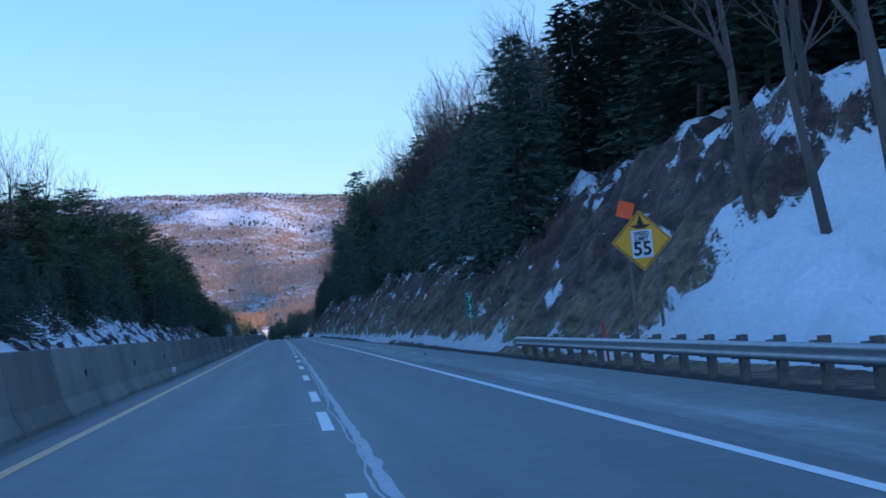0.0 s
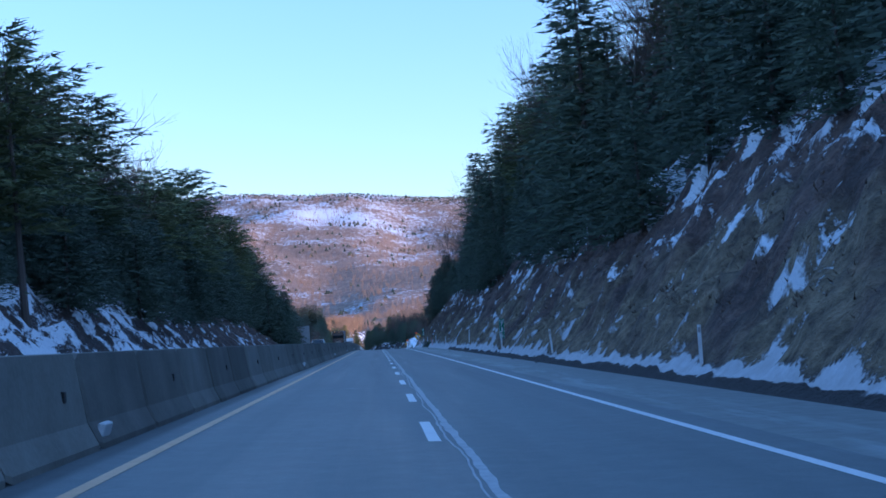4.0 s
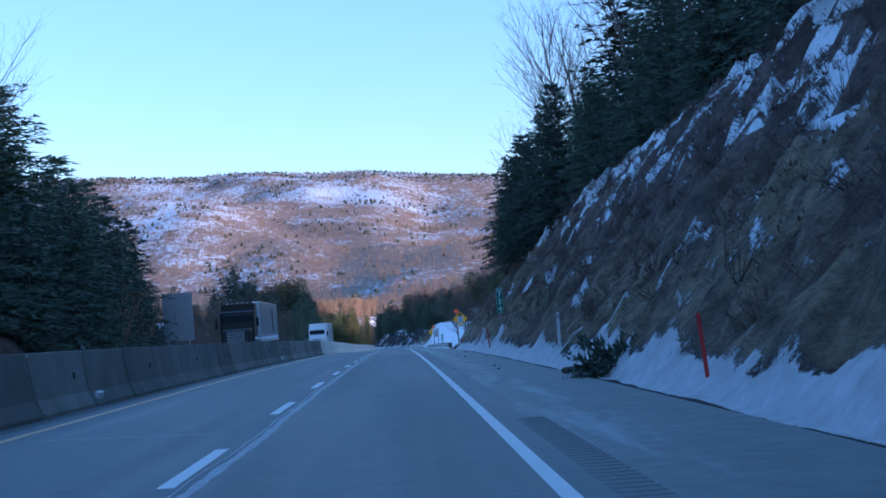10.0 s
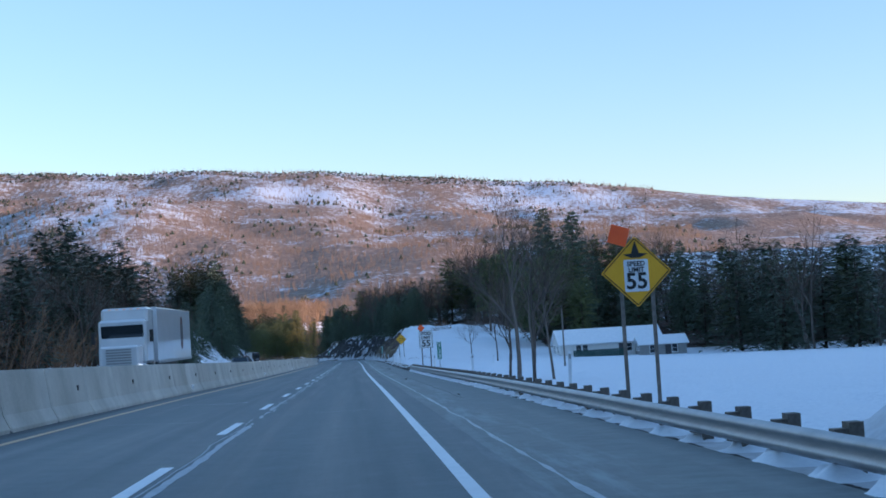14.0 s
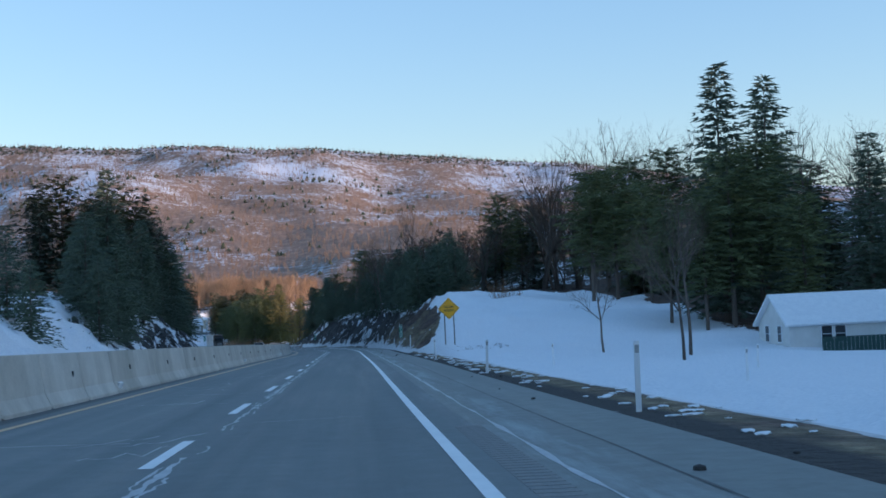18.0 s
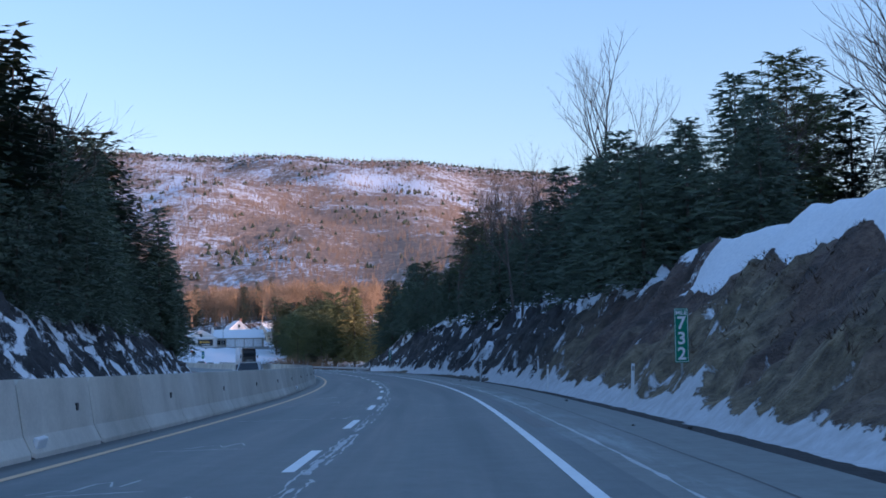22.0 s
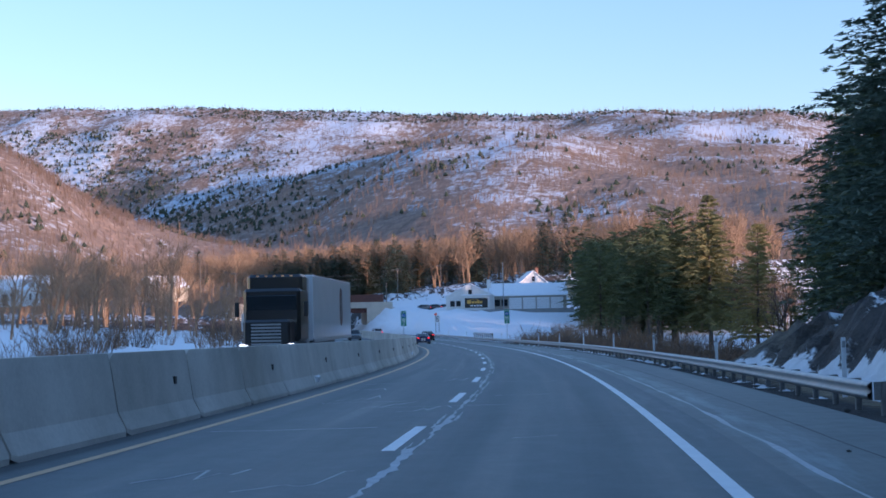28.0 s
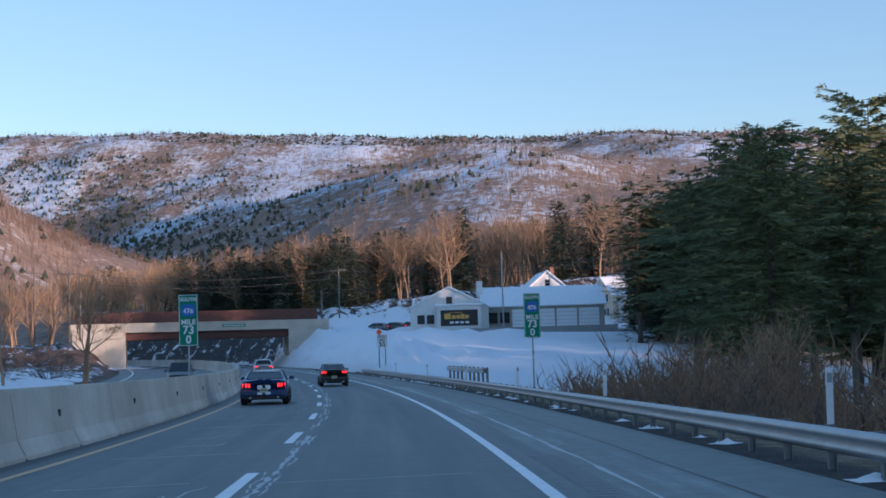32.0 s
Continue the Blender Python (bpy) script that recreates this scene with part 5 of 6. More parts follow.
def reduced_sign(s, o, z, lean):
    e = thing("warning_sign", stand(s, o, z, 0, lean), "yellow diamond sign with speed limit 55 and an arrow", "road sign", "speed warning signs")
    b = diamond(e, 3.15)
    u = upright(b)
    inset = part("inset", plate(0.60, 0.78), WHITE, b)
    inset.matrix_basis = u @ pose(0, -0.012, -0.09)
    for word, size, zz in (("SPEED", 0.165, 0.19), ("LIMIT", 0.165, 0.045)):
        letters("word", word, size, BLACK, b, u @ face(0, -0.022, zz))
    letters("number", "55", 0.54, BLACK, b, u @ face(0, -0.022, -0.24))
    bm = bmesh.new()
    pts = [(-0.1, 0.34), (0.1, 0.34), (0.1, 0.45), (0.31, 0.43), (0, 0.76), (-0.31, 0.43), (-0.1, 0.45)]
    bmesh.ops.contextual_create(bm, geom=[bm.verts.new((x, 0, z2)) for x, z2 in pts])
    part("arrow", bm, BLACK, b, "black arrow pointing up").matrix_basis = u @ pose(0, -0.012, 0.0)
    orange_plaque(e, -0.38, 4.05, 18)
    posts(e, (-0.38, 0.38), 2.9, TIMBER)
    return e


def mile_sign(s, o, z, digits, lean=0.0):
    e = thing("mile_marker", stand(s, o, z, 0, lean), "tall narrow green mile marker on a steel post", "road sign", "mile markers")
    b = panel("board", e, 0.38, 1.45, GREEN, 0, 0, 1.72, label="green board with white digits")
    for w, h, x, zz in ((0.34, 0.012, 0, 0.70), (0.34, 0.012, 0, -0.70), (0.012, 1.4, 0.168, 0), (0.012, 1.4, -0.168, 0)):
        panel("border", b, w, h, WHITE, x, -0.008, zz, r=0.004)
    letters("word", "MILE", 0.15, WHITE, b, face(0, -0.010, 0.60))
    for i, c in enumerate(digits):
        letters("digit", c, 0.46, WHITE, b, face(0, -0.010, 0.32 - i * 0.41))
    part("post", boxes(((0.06, 0.036, 2.8), pose(0, 0.05, -0.3)), bevel=0.006), STEEL, e)
    return e


reduced_sign(27.9, 9.6, 0.1, 0)
reduced_sign(463.4, 9.55, -0.1, 0)
mile_sign(60.5, 9.0, 0.4, "736", 0)
mile_sign(222.0, 8.4, 0.1, "735", 1)
mile_sign(386.9, 8.3, 1.2, "734", 1)
mile_sign(547.4, 10.0, -0.25, "733")
mile_sign(707.0, 8.6, 0.3, "732")
mile_sign(866.0, 9.0, 0.6, "731")

e = thing("speed_limit_sign", stand(550, 9.05, -0.1), "white speed limit 55 sign with an orange diamond on top", "road sign", "speed limit signs")
speed_board(e, 2.6)
orange_plaque(e, -0.38, 3.6)
posts(e, (-0.38, 0.36), 2.4, TIMBER, 0.1)
e = thing("speed_limit_sign", stand(1117.5, 10.4, 1.0), "white speed limit 55 sign with an orange diamond on top", "road sign", "speed limit signs")
speed_board(e, 2.2, 0.85)
orange_plaque(e, -0.3, 3.1)
posts(e, (-0.32, 0.32), 2.0, TIMBER, 0.1)

e = thing("warning_sign", stand(663.5, 10.85, 0.42), "yellow diamond sign warning of fallen rocks", "road sign", "warning signs")
b = diamond(e, 3.12, 1.28)
letters("word", "FALLEN", 0.24, BLACK, b, upright(b) @ face(0, -0.012, 0.13))
letters("word", "ROCKS", 0.24, BLACK, b, upright(b) @ face(0, -0.012, -0.16))
posts(e, (-0.38, 0.38), 2.9, TIMBER, 0.1)


def route_sign(s, o, z, post):
    e = thing("route_marker", stand(s, o, z), "tall green route marker reading mile 73.0", "road sign", "route markers")
    b = panel("board", e, 0.72, 1.95, GREEN, 0, 0, post, label="green board with white border")
    for w, h, x, zz in ((0.68, 0.02, 0, 0.95), (0.68, 0.02, 0, -0.95), (0.02, 1.9, 0.335, 0), (0.02, 1.9, -0.335, 0)):
        panel("border", b, w, h, WHITE, x, -0.008, zz, r=0.004)
    letters("word", "SOUTH", 0.19, WHITE, b, face(0, -0.010, 0.78))
    sh = part("shield", plate(0.52, 0.46, 0.14), BLUE, b, "blue route shield")
    sh.matrix_basis = pose(0, -0.010, 0.38)
    letters("number", "476", 0.26, WHITE, b, face(0, -0.020, 0.34))
    letters("word", "MILE", 0.27, WHITE, b, face(0, -0.010, -0.08))
    letters("number", "73", 0.44, WHITE, b, face(0, -0.010, -0.38))
    letters("digit", "0", 0.42, WHITE, b, face(0, -0.010, -0.74))
    posts(e, (0,), post - 0.3, STEEL, 0.07)
    return e


route_sign(1037.8, 9.3, 0.2, 3.2)
route_sign(1031, -4.86, 1.27, 2.1)

e = thing("sign_back", stand(433, -17.0, 0.2), "grey unpainted back of a large road sign", "road sign")
panel("board", e, 2.7, 4.3, STEEL, 0, 0, 3.6)
posts(e, (-0.9, 0.9), 3.4, STEEL, 0.12)
e = thing("sign_back", stand(985, -20.4, 0.5), "grey unpainted back of a pointed road sign", "road sign")
bm = bmesh.new()
f = bmesh.ops.contextual_create(bm, geom=[bm.verts.new(p) for p in ((-0.7, 0, 1.6), (0.7, 0, 1.6), (0.7, 0, 3.2), (0, 0, 3.8), (-0.7, 0, 3.2))])["faces"]
g = bmesh.ops.extrude_face_region(bm, geom=f)
bmesh.ops.translate(bm, verts=[v for v in g["geom"] if isinstance(v, bmesh.types.BMVert)], vec=(0, 0.02, 0))
part("board", bm, STEEL, e)
posts(e, (-0.5, 0.5), 1.8, STEEL, 0.08)

MARKER = boxes(((0.10, 0.03, 1.35), pose(0, 0, 0.55)), ((0.085, 0.034, 0.16), pose(0, -0.001, 1.05)), bevel=0.004)
me_marker = bpy.data.meshes.new("post")
MARKER.to_mesh(me_marker)
MARKER.free()
me_marker.materials.append(WHITE)


def delineator(s, o, z, lean=0.0, tip=0.0):
    e = thing("delineator", stand(s, o, z, 0, lean, tip), "white flexible delineator post at the shoulder", "delineator", "delineator posts")
    p = new("post", me_marker)
    p.parent = e
    bm = boxes(((0.075, 0.01, 0.14), pose(0, -0.02, 1.08)))
    part("reflector", bm, STEEL, e)


rd = random.Random(3)
for s, o in ((95, 8.0), (132, 8.0), (158, 8.0), (190, 8.0), (218, 8.0), (254, 8.1), (292, 7.7), (321, 7.8), (356, 7.9), (392, 7.6), (574, 7.5), (601, 7.5), (636, 7.8), (680, 8.3), (712, 8.0), (736, 7.9), (744, 8.4), (768, 7.4), (776, 8.3), (806, 8.2), (838, 8.3), (858, 8.6)):
    delineator(s, o, max(0.0, ground_z(s, o)) - 0.02, rd.uniform(-4, 4), rd.uniform(-3, 3))
for s in range(884, 1100, 19):
    delineator(s, 8.3, 0.0, rd.uniform(-2, 2))
for s, o in ((470, 8.8), (500, 8.6), (532, 8.6), (600, 17), (612, 21), (628, 14)):
    delineator(s, o, ground_z(s, o), rd.uniform(-3, 3))

STAKE_RED = speckled("stake_red", (0.45, 0.03, 0.03), (0.62, 0.06, 0.05), 6, 0.6)
for s, o in ((27.8, 8.3), (333, 7.75), (387.1, 7.6)):
    e = thing("marker_stake", stand(s, o, ground_z(s, o) - 0.1, 0, -4), "thin red snow stake standing in the toe snow", "stake", "red snow stakes")
    part("shaft", boxes(((0.07, 0.05, 1.15), pose(0, 0, 0.55)), bevel=0.008), STAKE_RED, e)
    part("cap", boxes(((0.075, 0.055, 0.08), pose(0, 0, 1.16)), bevel=0.008), STAKE_RED, e)

# ---- cracks, seams and rumble strips on the pavement ----


def crack(points, width, parent, name="crack", ragged=0.0):
    """A salt-filled crack along points of (s, o), of uneven width."""
    pts = np.array(points, float)
    v, f = [], []
    for i, (s, o) in enumerate(pts):
        w = width * (0.6 + 0.8 * abs(value(s * 0.7, o * 3.0, 2.2)))
        if ragged:
            w = width * max(0.15, 0.6 + 0.8 * value(s * 0.28, 4.0, 2.2) + 0.9 * value(s * 1.9, 1.0, 7.7))
        nxt = pts[min(i + 1, len(pts) - 1)] - pts[max(i - 1, 0)]
        d = nxt / (np.linalg.norm(nxt) + 1e-9)
        v += [spots(s - d[1] * w, o + d[0] * w, 0.004).tolist(), spots(s + d[1] * w, o - d[0] * w, 0.004).tolist()]
    f = [(2 * i, 2 * i + 1, 2 * i + 3, 2 * i + 2) for i in range(len(pts) - 1)]
    return raw(name, v, f, SALT, parent)


ROAD = bpy.data.objects["road"]
TAR = speckled("tar_seal", (0.03, 0.03, 0.032), (0.06, 0.06, 0.062), 4, 0.6)
rc = random.Random(12)
for s0 in range(-20, 1120, 60):
    if s0 < 440:
        pts = [(s0 + i * 0.25, 0.33 + 0.07 * value((s0 + i * 0.25) * 0.12, 0, 1) + 0.035 * value((s0 + i * 0.25) * 0.9, 0, 4)) for i in range(241)]
        crack(pts, 0.078, ROAD, "lane_joint_crack")
        crack([(a, o - 0.12 + 0.09 * value(a * 0.23, 2.0, 6.0)) for a, o in pts], 0.018, ROAD, "lane_joint_edge").location.z = 0.003
        continue
    for strand, base, wide in ((0, 0.30, 0.055), (1, 0.42, 0.026), (2, 0.20, 0.02)):
        run = []
        for i in range(401):
            a = s0 + i * 0.15
            o = base + 0.06 * value(a * 0.25, strand, 1) + 0.06 * value(a * 0.9, strand, 4) + 0.045 * value(a * 3.1, strand, 8)
            if value(a * 0.33, strand * 3.0, 5.5) < (0.28 if strand == 0 else 0.02):
                run.append((a, o))
            if (i == 400 or run and run[-1][0] < a) and run:
                if len(run) > 4:
                    crack(run, wide, ROAD, "lane_joint_crack", 1.0)
                run = []
for s0 in range(400, 1120, 60):
    pts = [(s0 + i * 0.8, 4.75 + 0.06 * value((s0 + i * 0.8) * 0.3, 7, 1)) for i in range(76)]
    crack(pts, 0.05, ROAD, "shoulder_joint_crack", 1.0)
for k in range(46):
    s = 12 + k * 24 + rc.uniform(-8, 8)
    a = rc.choice((-3.3, -3.0, -1.5, 0.2))
    b = a + rc.uniform(1.5, 3.4)
    n = 14
    crack([(s + 0.12 * value(i * 0.5, s, 1) + 0.03 * i, a + (b - a) * i / n) for i in range(n + 1)], 0.022, ROAD, "cross_crack")
for k in range(95):
    s = 480 + k * 6 + rc.uniform(-6, 6)
    a = rc.uniform(-3.3, -0.8)
    crack([(s + i * rc.uniform(0.05, 0.35), a + i * 0.12 + 0.1 * value(i * 0.8, s, 3)) for i in range(9)], 0.02, ROAD, "short_crack")
for s0 in range(470, 1120, 65):
    d = crack([(s0 + i * 0.8, 5.7 + 0.05 * value((s0 + i * 0.8) * 0.2, 3, 1)) for i in range(82)], 0.025, ROAD, "tar_seam")
    d.data.materials.clear()
    d.data.materials.append(TAR)
for k in range(52):
    s = 478 + k * 12 + rc.uniform(-4, 4)
    a, b = -rc.uniform(2.2, 3.4), -rc.uniform(0.4, 1.4)
    crack([(s + 0.12 * value(i * 0.5, s, 1) + 0.04 * i, a + (b - a) * i / 10) for i in range(11)], 0.034, ROAD, "cross_crack")
for k in range(30):
    s = 470 + k * 21 + rc.uniform(-7, 7)
    a, b = rc.uniform(0.5, 1.5), rc.uniform(2.0, 3.6)
    crack([(s + 0.1 * value(i * 0.5, s, 1) + 0.05 * i, a + (b - a) * i / 10) for i in range(11)], 0.016, ROAD, "cross_crack")
bm = boxes(((0.42, 0.17, 0.012), pose(0, 0, 0.0)), bevel=0.003)
me_rumble = bpy.data.meshes.new("rumble_bar")
bm.to_mesh(me_rumble)
bm.free()
me_rumble.materials.append(speckled("milled_asphalt", (0.16, 0.16, 0.155), (0.27, 0.268, 0.26), 8, 0.85))
for s0, s1 in ((24, 36), (318, 330), (560, 572), (700, 712), (738, 750), (990, 1000)):
    for i in range(int((s1 - s0) / 0.3)):
        r = new("rumble_bar", me_rumble)
        r.matrix_world = stand(s0 + i * 0.3, 4.3, 0.0)
        r.parent = ROAD

# small dark stones and snow lumps on the verge
bm = bmesh.new()
bmesh.ops.create_icosphere(bm, subdivisions=1, radius=1.0)
for v in bm.verts:
    v.co *= 0.8 + 0.4 * abs(value(v.co.x * 2, v.co.y * 2, v.co.z * 2))
me_lump = bpy.data.meshes.new("snow_lump")
bm.to_mesh(me_lump)
bm.free()
me_lump.materials.append(SNOW)
me_stone = me_lump.copy()
me_stone.name = "stone"
me_stone.materials.clear()
me_stone.materials.append(speckled("dark_stone", (0.03, 0.03, 0.03), (0.09, 0.085, 0.08), 4, 0.9))
for _ in range(170):
    s = rc.choice((rc.uniform(560, 655), rc.uniform(570, 640), rc.uniform(600, 655)))
    o = rc.uniform(7.3, 9.2) if s < 700 else rc.uniform(7.3, 8.2)
    k = rc.uniform(0.04, 0.15)
    e = tagged(new("snow_lump", me_lump), "left-over lump of dirty ploughed snow on the verge", "snow", "ploughed snow lumps")
    e.matrix_world = Matrix.Translation(spot(s, o, ground_z(s, o) + 0.02)) @ pose(0, 0, 0, 0, 0, s * 31) @ Matrix.Diagonal((k, k * 1.9, k * 0.25, 1))
for _ in range(70):
    s = rc.uniform(40, 880)
    o = rc.uniform(5.4, 7.4)
    k = rc.uniform(0.03, 0.08)
    e = tagged(new("stone", me_stone), "small dark stone fallen onto the paved shoulder", "stone", "fallen stones")
    e.matrix_world = Matrix.Translation(spot(s, o, k * 0.3)) @ pose(0, 0, 0, 0, 0, s * 17) @ Matrix.Diagonal((k, k * 1.3, k * 0.7, 1))

# snow left by the plough round the guardrail posts
bm = bmesh.new()
bmesh.ops.create_grid(bm, x_segments=12, y_segments=12, size=1.0)
for v in bm.verts:
    r = v.co.length
    v.co.z = math.exp(-(r / 0.6) ** 3) * (0.8 + 0.6 * value(v.co.x * 2.5, v.co.y * 2.5, 9.0)) - 0.08
for f in bm.faces:
    f.smooth = True
me_mound = bpy.data.meshes.new("snow_mound")
bm.to_mesh(me_mound)
bm.free()
me_mound.materials.append(SNOW)
for s0, s1, o, big in ((440, 541, 7.32, 1.0), (877.6, 1110, 7.5, 0.45)):
    n = int((s1 - s0) / 1.905)
    for i in range(n + 1):
        if big < 0.5 and rc.random() < 0.35:
            continue
        k = big * rc.uniform(0.45, 1.05)
        x = s0 + 1.905 * i
        e = tagged(new("snow_mound", me_mound), "low mound of ploughed snow at the foot of a guardrail post", "snow", "ploughed snow mounds")
        e.matrix_world = Matrix.Translation(spot(x + rc.uniform(-0.15, 0.15), o + rc.uniform(-0.05, 0.15), -0.02)) @ pose(0, 0, 0, 0, 0, x * 53) @ Matrix.Diagonal((0.50 * k, 0.62 * k, 0.30 * k * min(1.0, big + 0.2), 1))
bough = conifer("fallen_bough", 2.6, 0.9, 91, NEEDLE, 0.0, 0.1, 10, False, 0.5)
bough.matrix_world = Matrix.Translation(spot(343.5, 6.9, 0.22)) @ pose(0, 0, 0, 84, 0, 35)
tagged(bough, "broken green conifer bough lying on the snowy shoulder", "branch")

# ---- bridge over the road ----
RUST = speckled("rust_brown_steel", (0.065, 0.027, 0.022), (0.12, 0.05, 0.04), 1.5, 0.7, 0, 0.1)
LEFT_FOOT, RIGHT_FOOT = spot(1199, -15.0), spot(1197.5, 10.2)
span = (RIGHT_FOOT - LEFT_FOOT)
L = Vector((span.x, span.y, 0)).length
e = thing("road_bridge", Matrix.Translation((LEFT_FOOT.x, LEFT_FOOT.y, min(LEFT_FOOT.z, RIGHT_FOOT.z))) @ pose(0, 0, 0, 0, 0, math.degrees(math.atan2(span.y, span.x))), "pale concrete road bridge with rust-brown steel girders", "bridge")
part("abutment", boxes(((3.0, 11, 8.2), pose(-1.5, 5.5, 3.0)), bevel=0.05), PALE_CONCRETE, e)
part("abutment", boxes(((3.0, 11, 8.2), pose(L + 1.5, 5.5, 3.0)), bevel=0.05), PALE_CONCRETE, e)
for s, w in ((-1, -9.0), (1, L + 9.0)):
    bm = bmesh.new()
    x0, x1 = (-3.0, -8.0) if s < 0 else (L + 3.0, L + 7.0)
    pts = [(x0, 0, -1), (x1, 0, 4.5 if s < 0 else 3.0), (x1, 0, 6.0), (x0, 0, 6.0 + 0.3)]
    f = bmesh.ops.contextual_create(bm, geom=[bm.verts.new(p) for p in pts])["faces"]
    g = bmesh.ops.extrude_face_region(bm, geom=f)
    bmesh.ops.translate(bm, verts=[v for v in g["geom"] if isinstance(v, bmesh.types.BMVert)], vec=(0, 0.6, 0))
    bmesh.ops.recalc_face_normals(bm, faces=bm.faces)
    part("wing_wall", bm, PALE_CONCRETE, e)
for k in range(5):
    y = 0.7 + k * 2.3
    part("girder", boxes(((L, 0.04, 1.0), pose(L / 2, y, 5.35)), ((L, 0.4, 0.05), pose(L / 2, y, 4.86)), ((L, 0.4, 0.05), pose(L / 2, y, 5.86))), RUST, e)
part("deck", boxes(((L + 15, 11, 0.35), pose(L / 2 - 1, 5.5, 6.2)), bevel=0.03), PALE_CONCRETE, e)
for y in (0.15, 10.85):
    part("parapet", boxes(((L + 15, 0.3, 1.0), pose(L / 2 - 1, y, 6.85)), ((L + 15, 0.42, 0.14), pose(L / 2 - 1, y, 7.4)), bevel=0.02), PALE_CONCRETE, e)
part("guard_fence", boxes(((L + 14, 0.06, 2.2), pose(L / 2 - 1.2, 10.2, 8.4))), RUST, e, "rust-brown fence band")
sg = panel("name_board", e, 3.6, 0.42, GREEN, L * 0.66, -0.06, 6.75)
for i in range(5):
    panel("writing_bar", sg, 0.5, 0.12, WHITE, -1.3 + i * 0.65, -0.01, 0.0, r=0.02)

# ---- houses ----
SIDING = speckled("white_siding", (0.58, 0.58, 0.56), (0.74, 0.74, 0.72), 1.2, 0.7, 0, 0.1)
CREAM = speckled("cream_siding", (0.55, 0.47, 0.34), (0.70, 0.61, 0.46), 1.2, 0.7, 0, 0.1)
GREY_WALL = speckled("grey_block_wall", (0.22, 0.22, 0.21), (0.34, 0.34, 0.33), 1.2, 0.8, 0, 0.2)
DARK_TRIM = speckled("dark_trim", (0.03, 0.03, 0.035), (0.07, 0.07, 0.075), 3, 0.6)
BRICK = speckled("brown_brick", (0.20, 0.10, 0.07), (0.33, 0.18, 0.12), 5, 0.9)


def make_glass(name, tint, rough=0.05):
    m, n, l, b = material(name, rough)
    b.inputs["Base Color"].default_value = (*tint, 1)
    b.inputs["Specular IOR Level"].default_value = 0.8
    f = noise_node(n, l, 2.0, 2, n.new("ShaderNodeTexCoord").outputs["Object"])
    l.new(ramp(n, l, f, [(0.3, (rough, rough, rough)), (0.7, (rough + 0.06,) * 3)]), b.inputs["Roughness"])
    return m


PANE = make_glass("dark_window_glass", (0.02, 0.024, 0.03))


def window(parent, x, y, z, w, h, frame_mat):
    fr = part("window", boxes(((w, 0.08, 0.07), pose(0, 0, h / 2)), ((w, 0.08, 0.07), pose(0, 0, -h / 2)), ((0.07, 0.08, h), pose(w / 2, 0, 0)), ((0.07, 0.08, h), pose(-w / 2, 0, 0)), ((w, 0.07, 0.04), pose(0, 0, 0))), frame_mat, parent)
    fr.matrix_basis = pose(x, y, z)
    part("pane", boxes(((w - 0.06, 0.03, h - 0.06), Matrix())), PANE, fr)
    part("window_sill", boxes(((w + 0.16, 0.14, 0.06), pose(0, -0.03, -h / 2 - 0.06))), frame_mat, fr)
    return fr


def gabled(parent, w, d, h, rise, wall, roof, front=True, over=0.4, name="wall"):
    """A block with its gable to the front (-y) or its eave to the front, and a thick roof."""
    bm = bmesh.new()
    if front:
        prof = [(-w / 2, 0), (w / 2, 0), (w / 2, h), (0, h + rise), (-w / 2, h)]
        fs = bmesh.ops.contextual_create(bm, geom=[bm.verts.new((x, 0, z - 0.0)) for x, z in prof])["faces"]
        vec = (0, d, 0)
    else:
        prof = [(0, 0), (d, 0), (d, h), (d / 2, h + rise), (0, h)]
        fs = bmesh.ops.contextual_create(bm, geom=[bm.verts.new((-w / 2, y, z)) for y, z in prof])["faces"]
        vec = (w, 0, 0)
    g = bmesh.ops.extrude_face_region(bm, geom=fs)
    bmesh.ops.translate(bm, verts=[v for v in g["geom"] if isinstance(v, bmesh.types.BMVert)], vec=vec)
    bmesh.ops.recalc_face_normals(bm, faces=bm.faces)
    wl = part(name, bm, wall, parent)
    half = (w if front else d) / 2
    slope = math.hypot(half + over, rise * (half + over) / half)
    ang = math.degrees(math.atan2(rise, half))
    length = (d if front else w) + 2 * over
    for sgn in (-1, 1):
        if front:
            m = pose(0, d / 2, h + rise + 0.1) @ pose(0, 0, 0, 0, sgn * ang, 0) @ pose(sgn * slope / 2, 0, 0)
            part("roof", boxes(((slope, length, 0.22), m), bevel=0.05), roof, parent, "snow-covered roof slope")
        else:
            m = pose(0, d / 2, h + rise + 0.1) @ pose(0, 0, 0, -sgn * ang, 0, 0) @ pose(0, sgn * slope / 2, 0)
            part("roof", boxes(((length, slope, 0.22), m), bevel=0.05), roof, parent, "snow-covered roof slope")
    return wl


# the workshop on the snowy bank ahead
TAN_WALL = speckled("tan_block_wall", (0.26, 0.245, 0.21), (0.38, 0.36, 0.31), 1.2, 0.8, 0, 0.2)
yaw = 14.0
e = thing("workshop_building", Matrix.Translation((-85.5, 1175.5, -4.5)) @ pose(0, 0, 0, 0, 0, yaw), "long white workshop with snowy roofs and garage doors", "building")
gabled(e, 18, 12, 3.4, 2.9, TAN_WALL, SNOW, False).matrix_basis = pose(6.0, 0, 0)
for r in [c for c in e.children if c.name.startswith("roof")]:
    r.matrix_basis = pose(6.0, 0, 0)
lf = [c for c in e.children]
gabled(e, 11.5, 15, 3.4, 2.9, SIDING, SNOW, True)
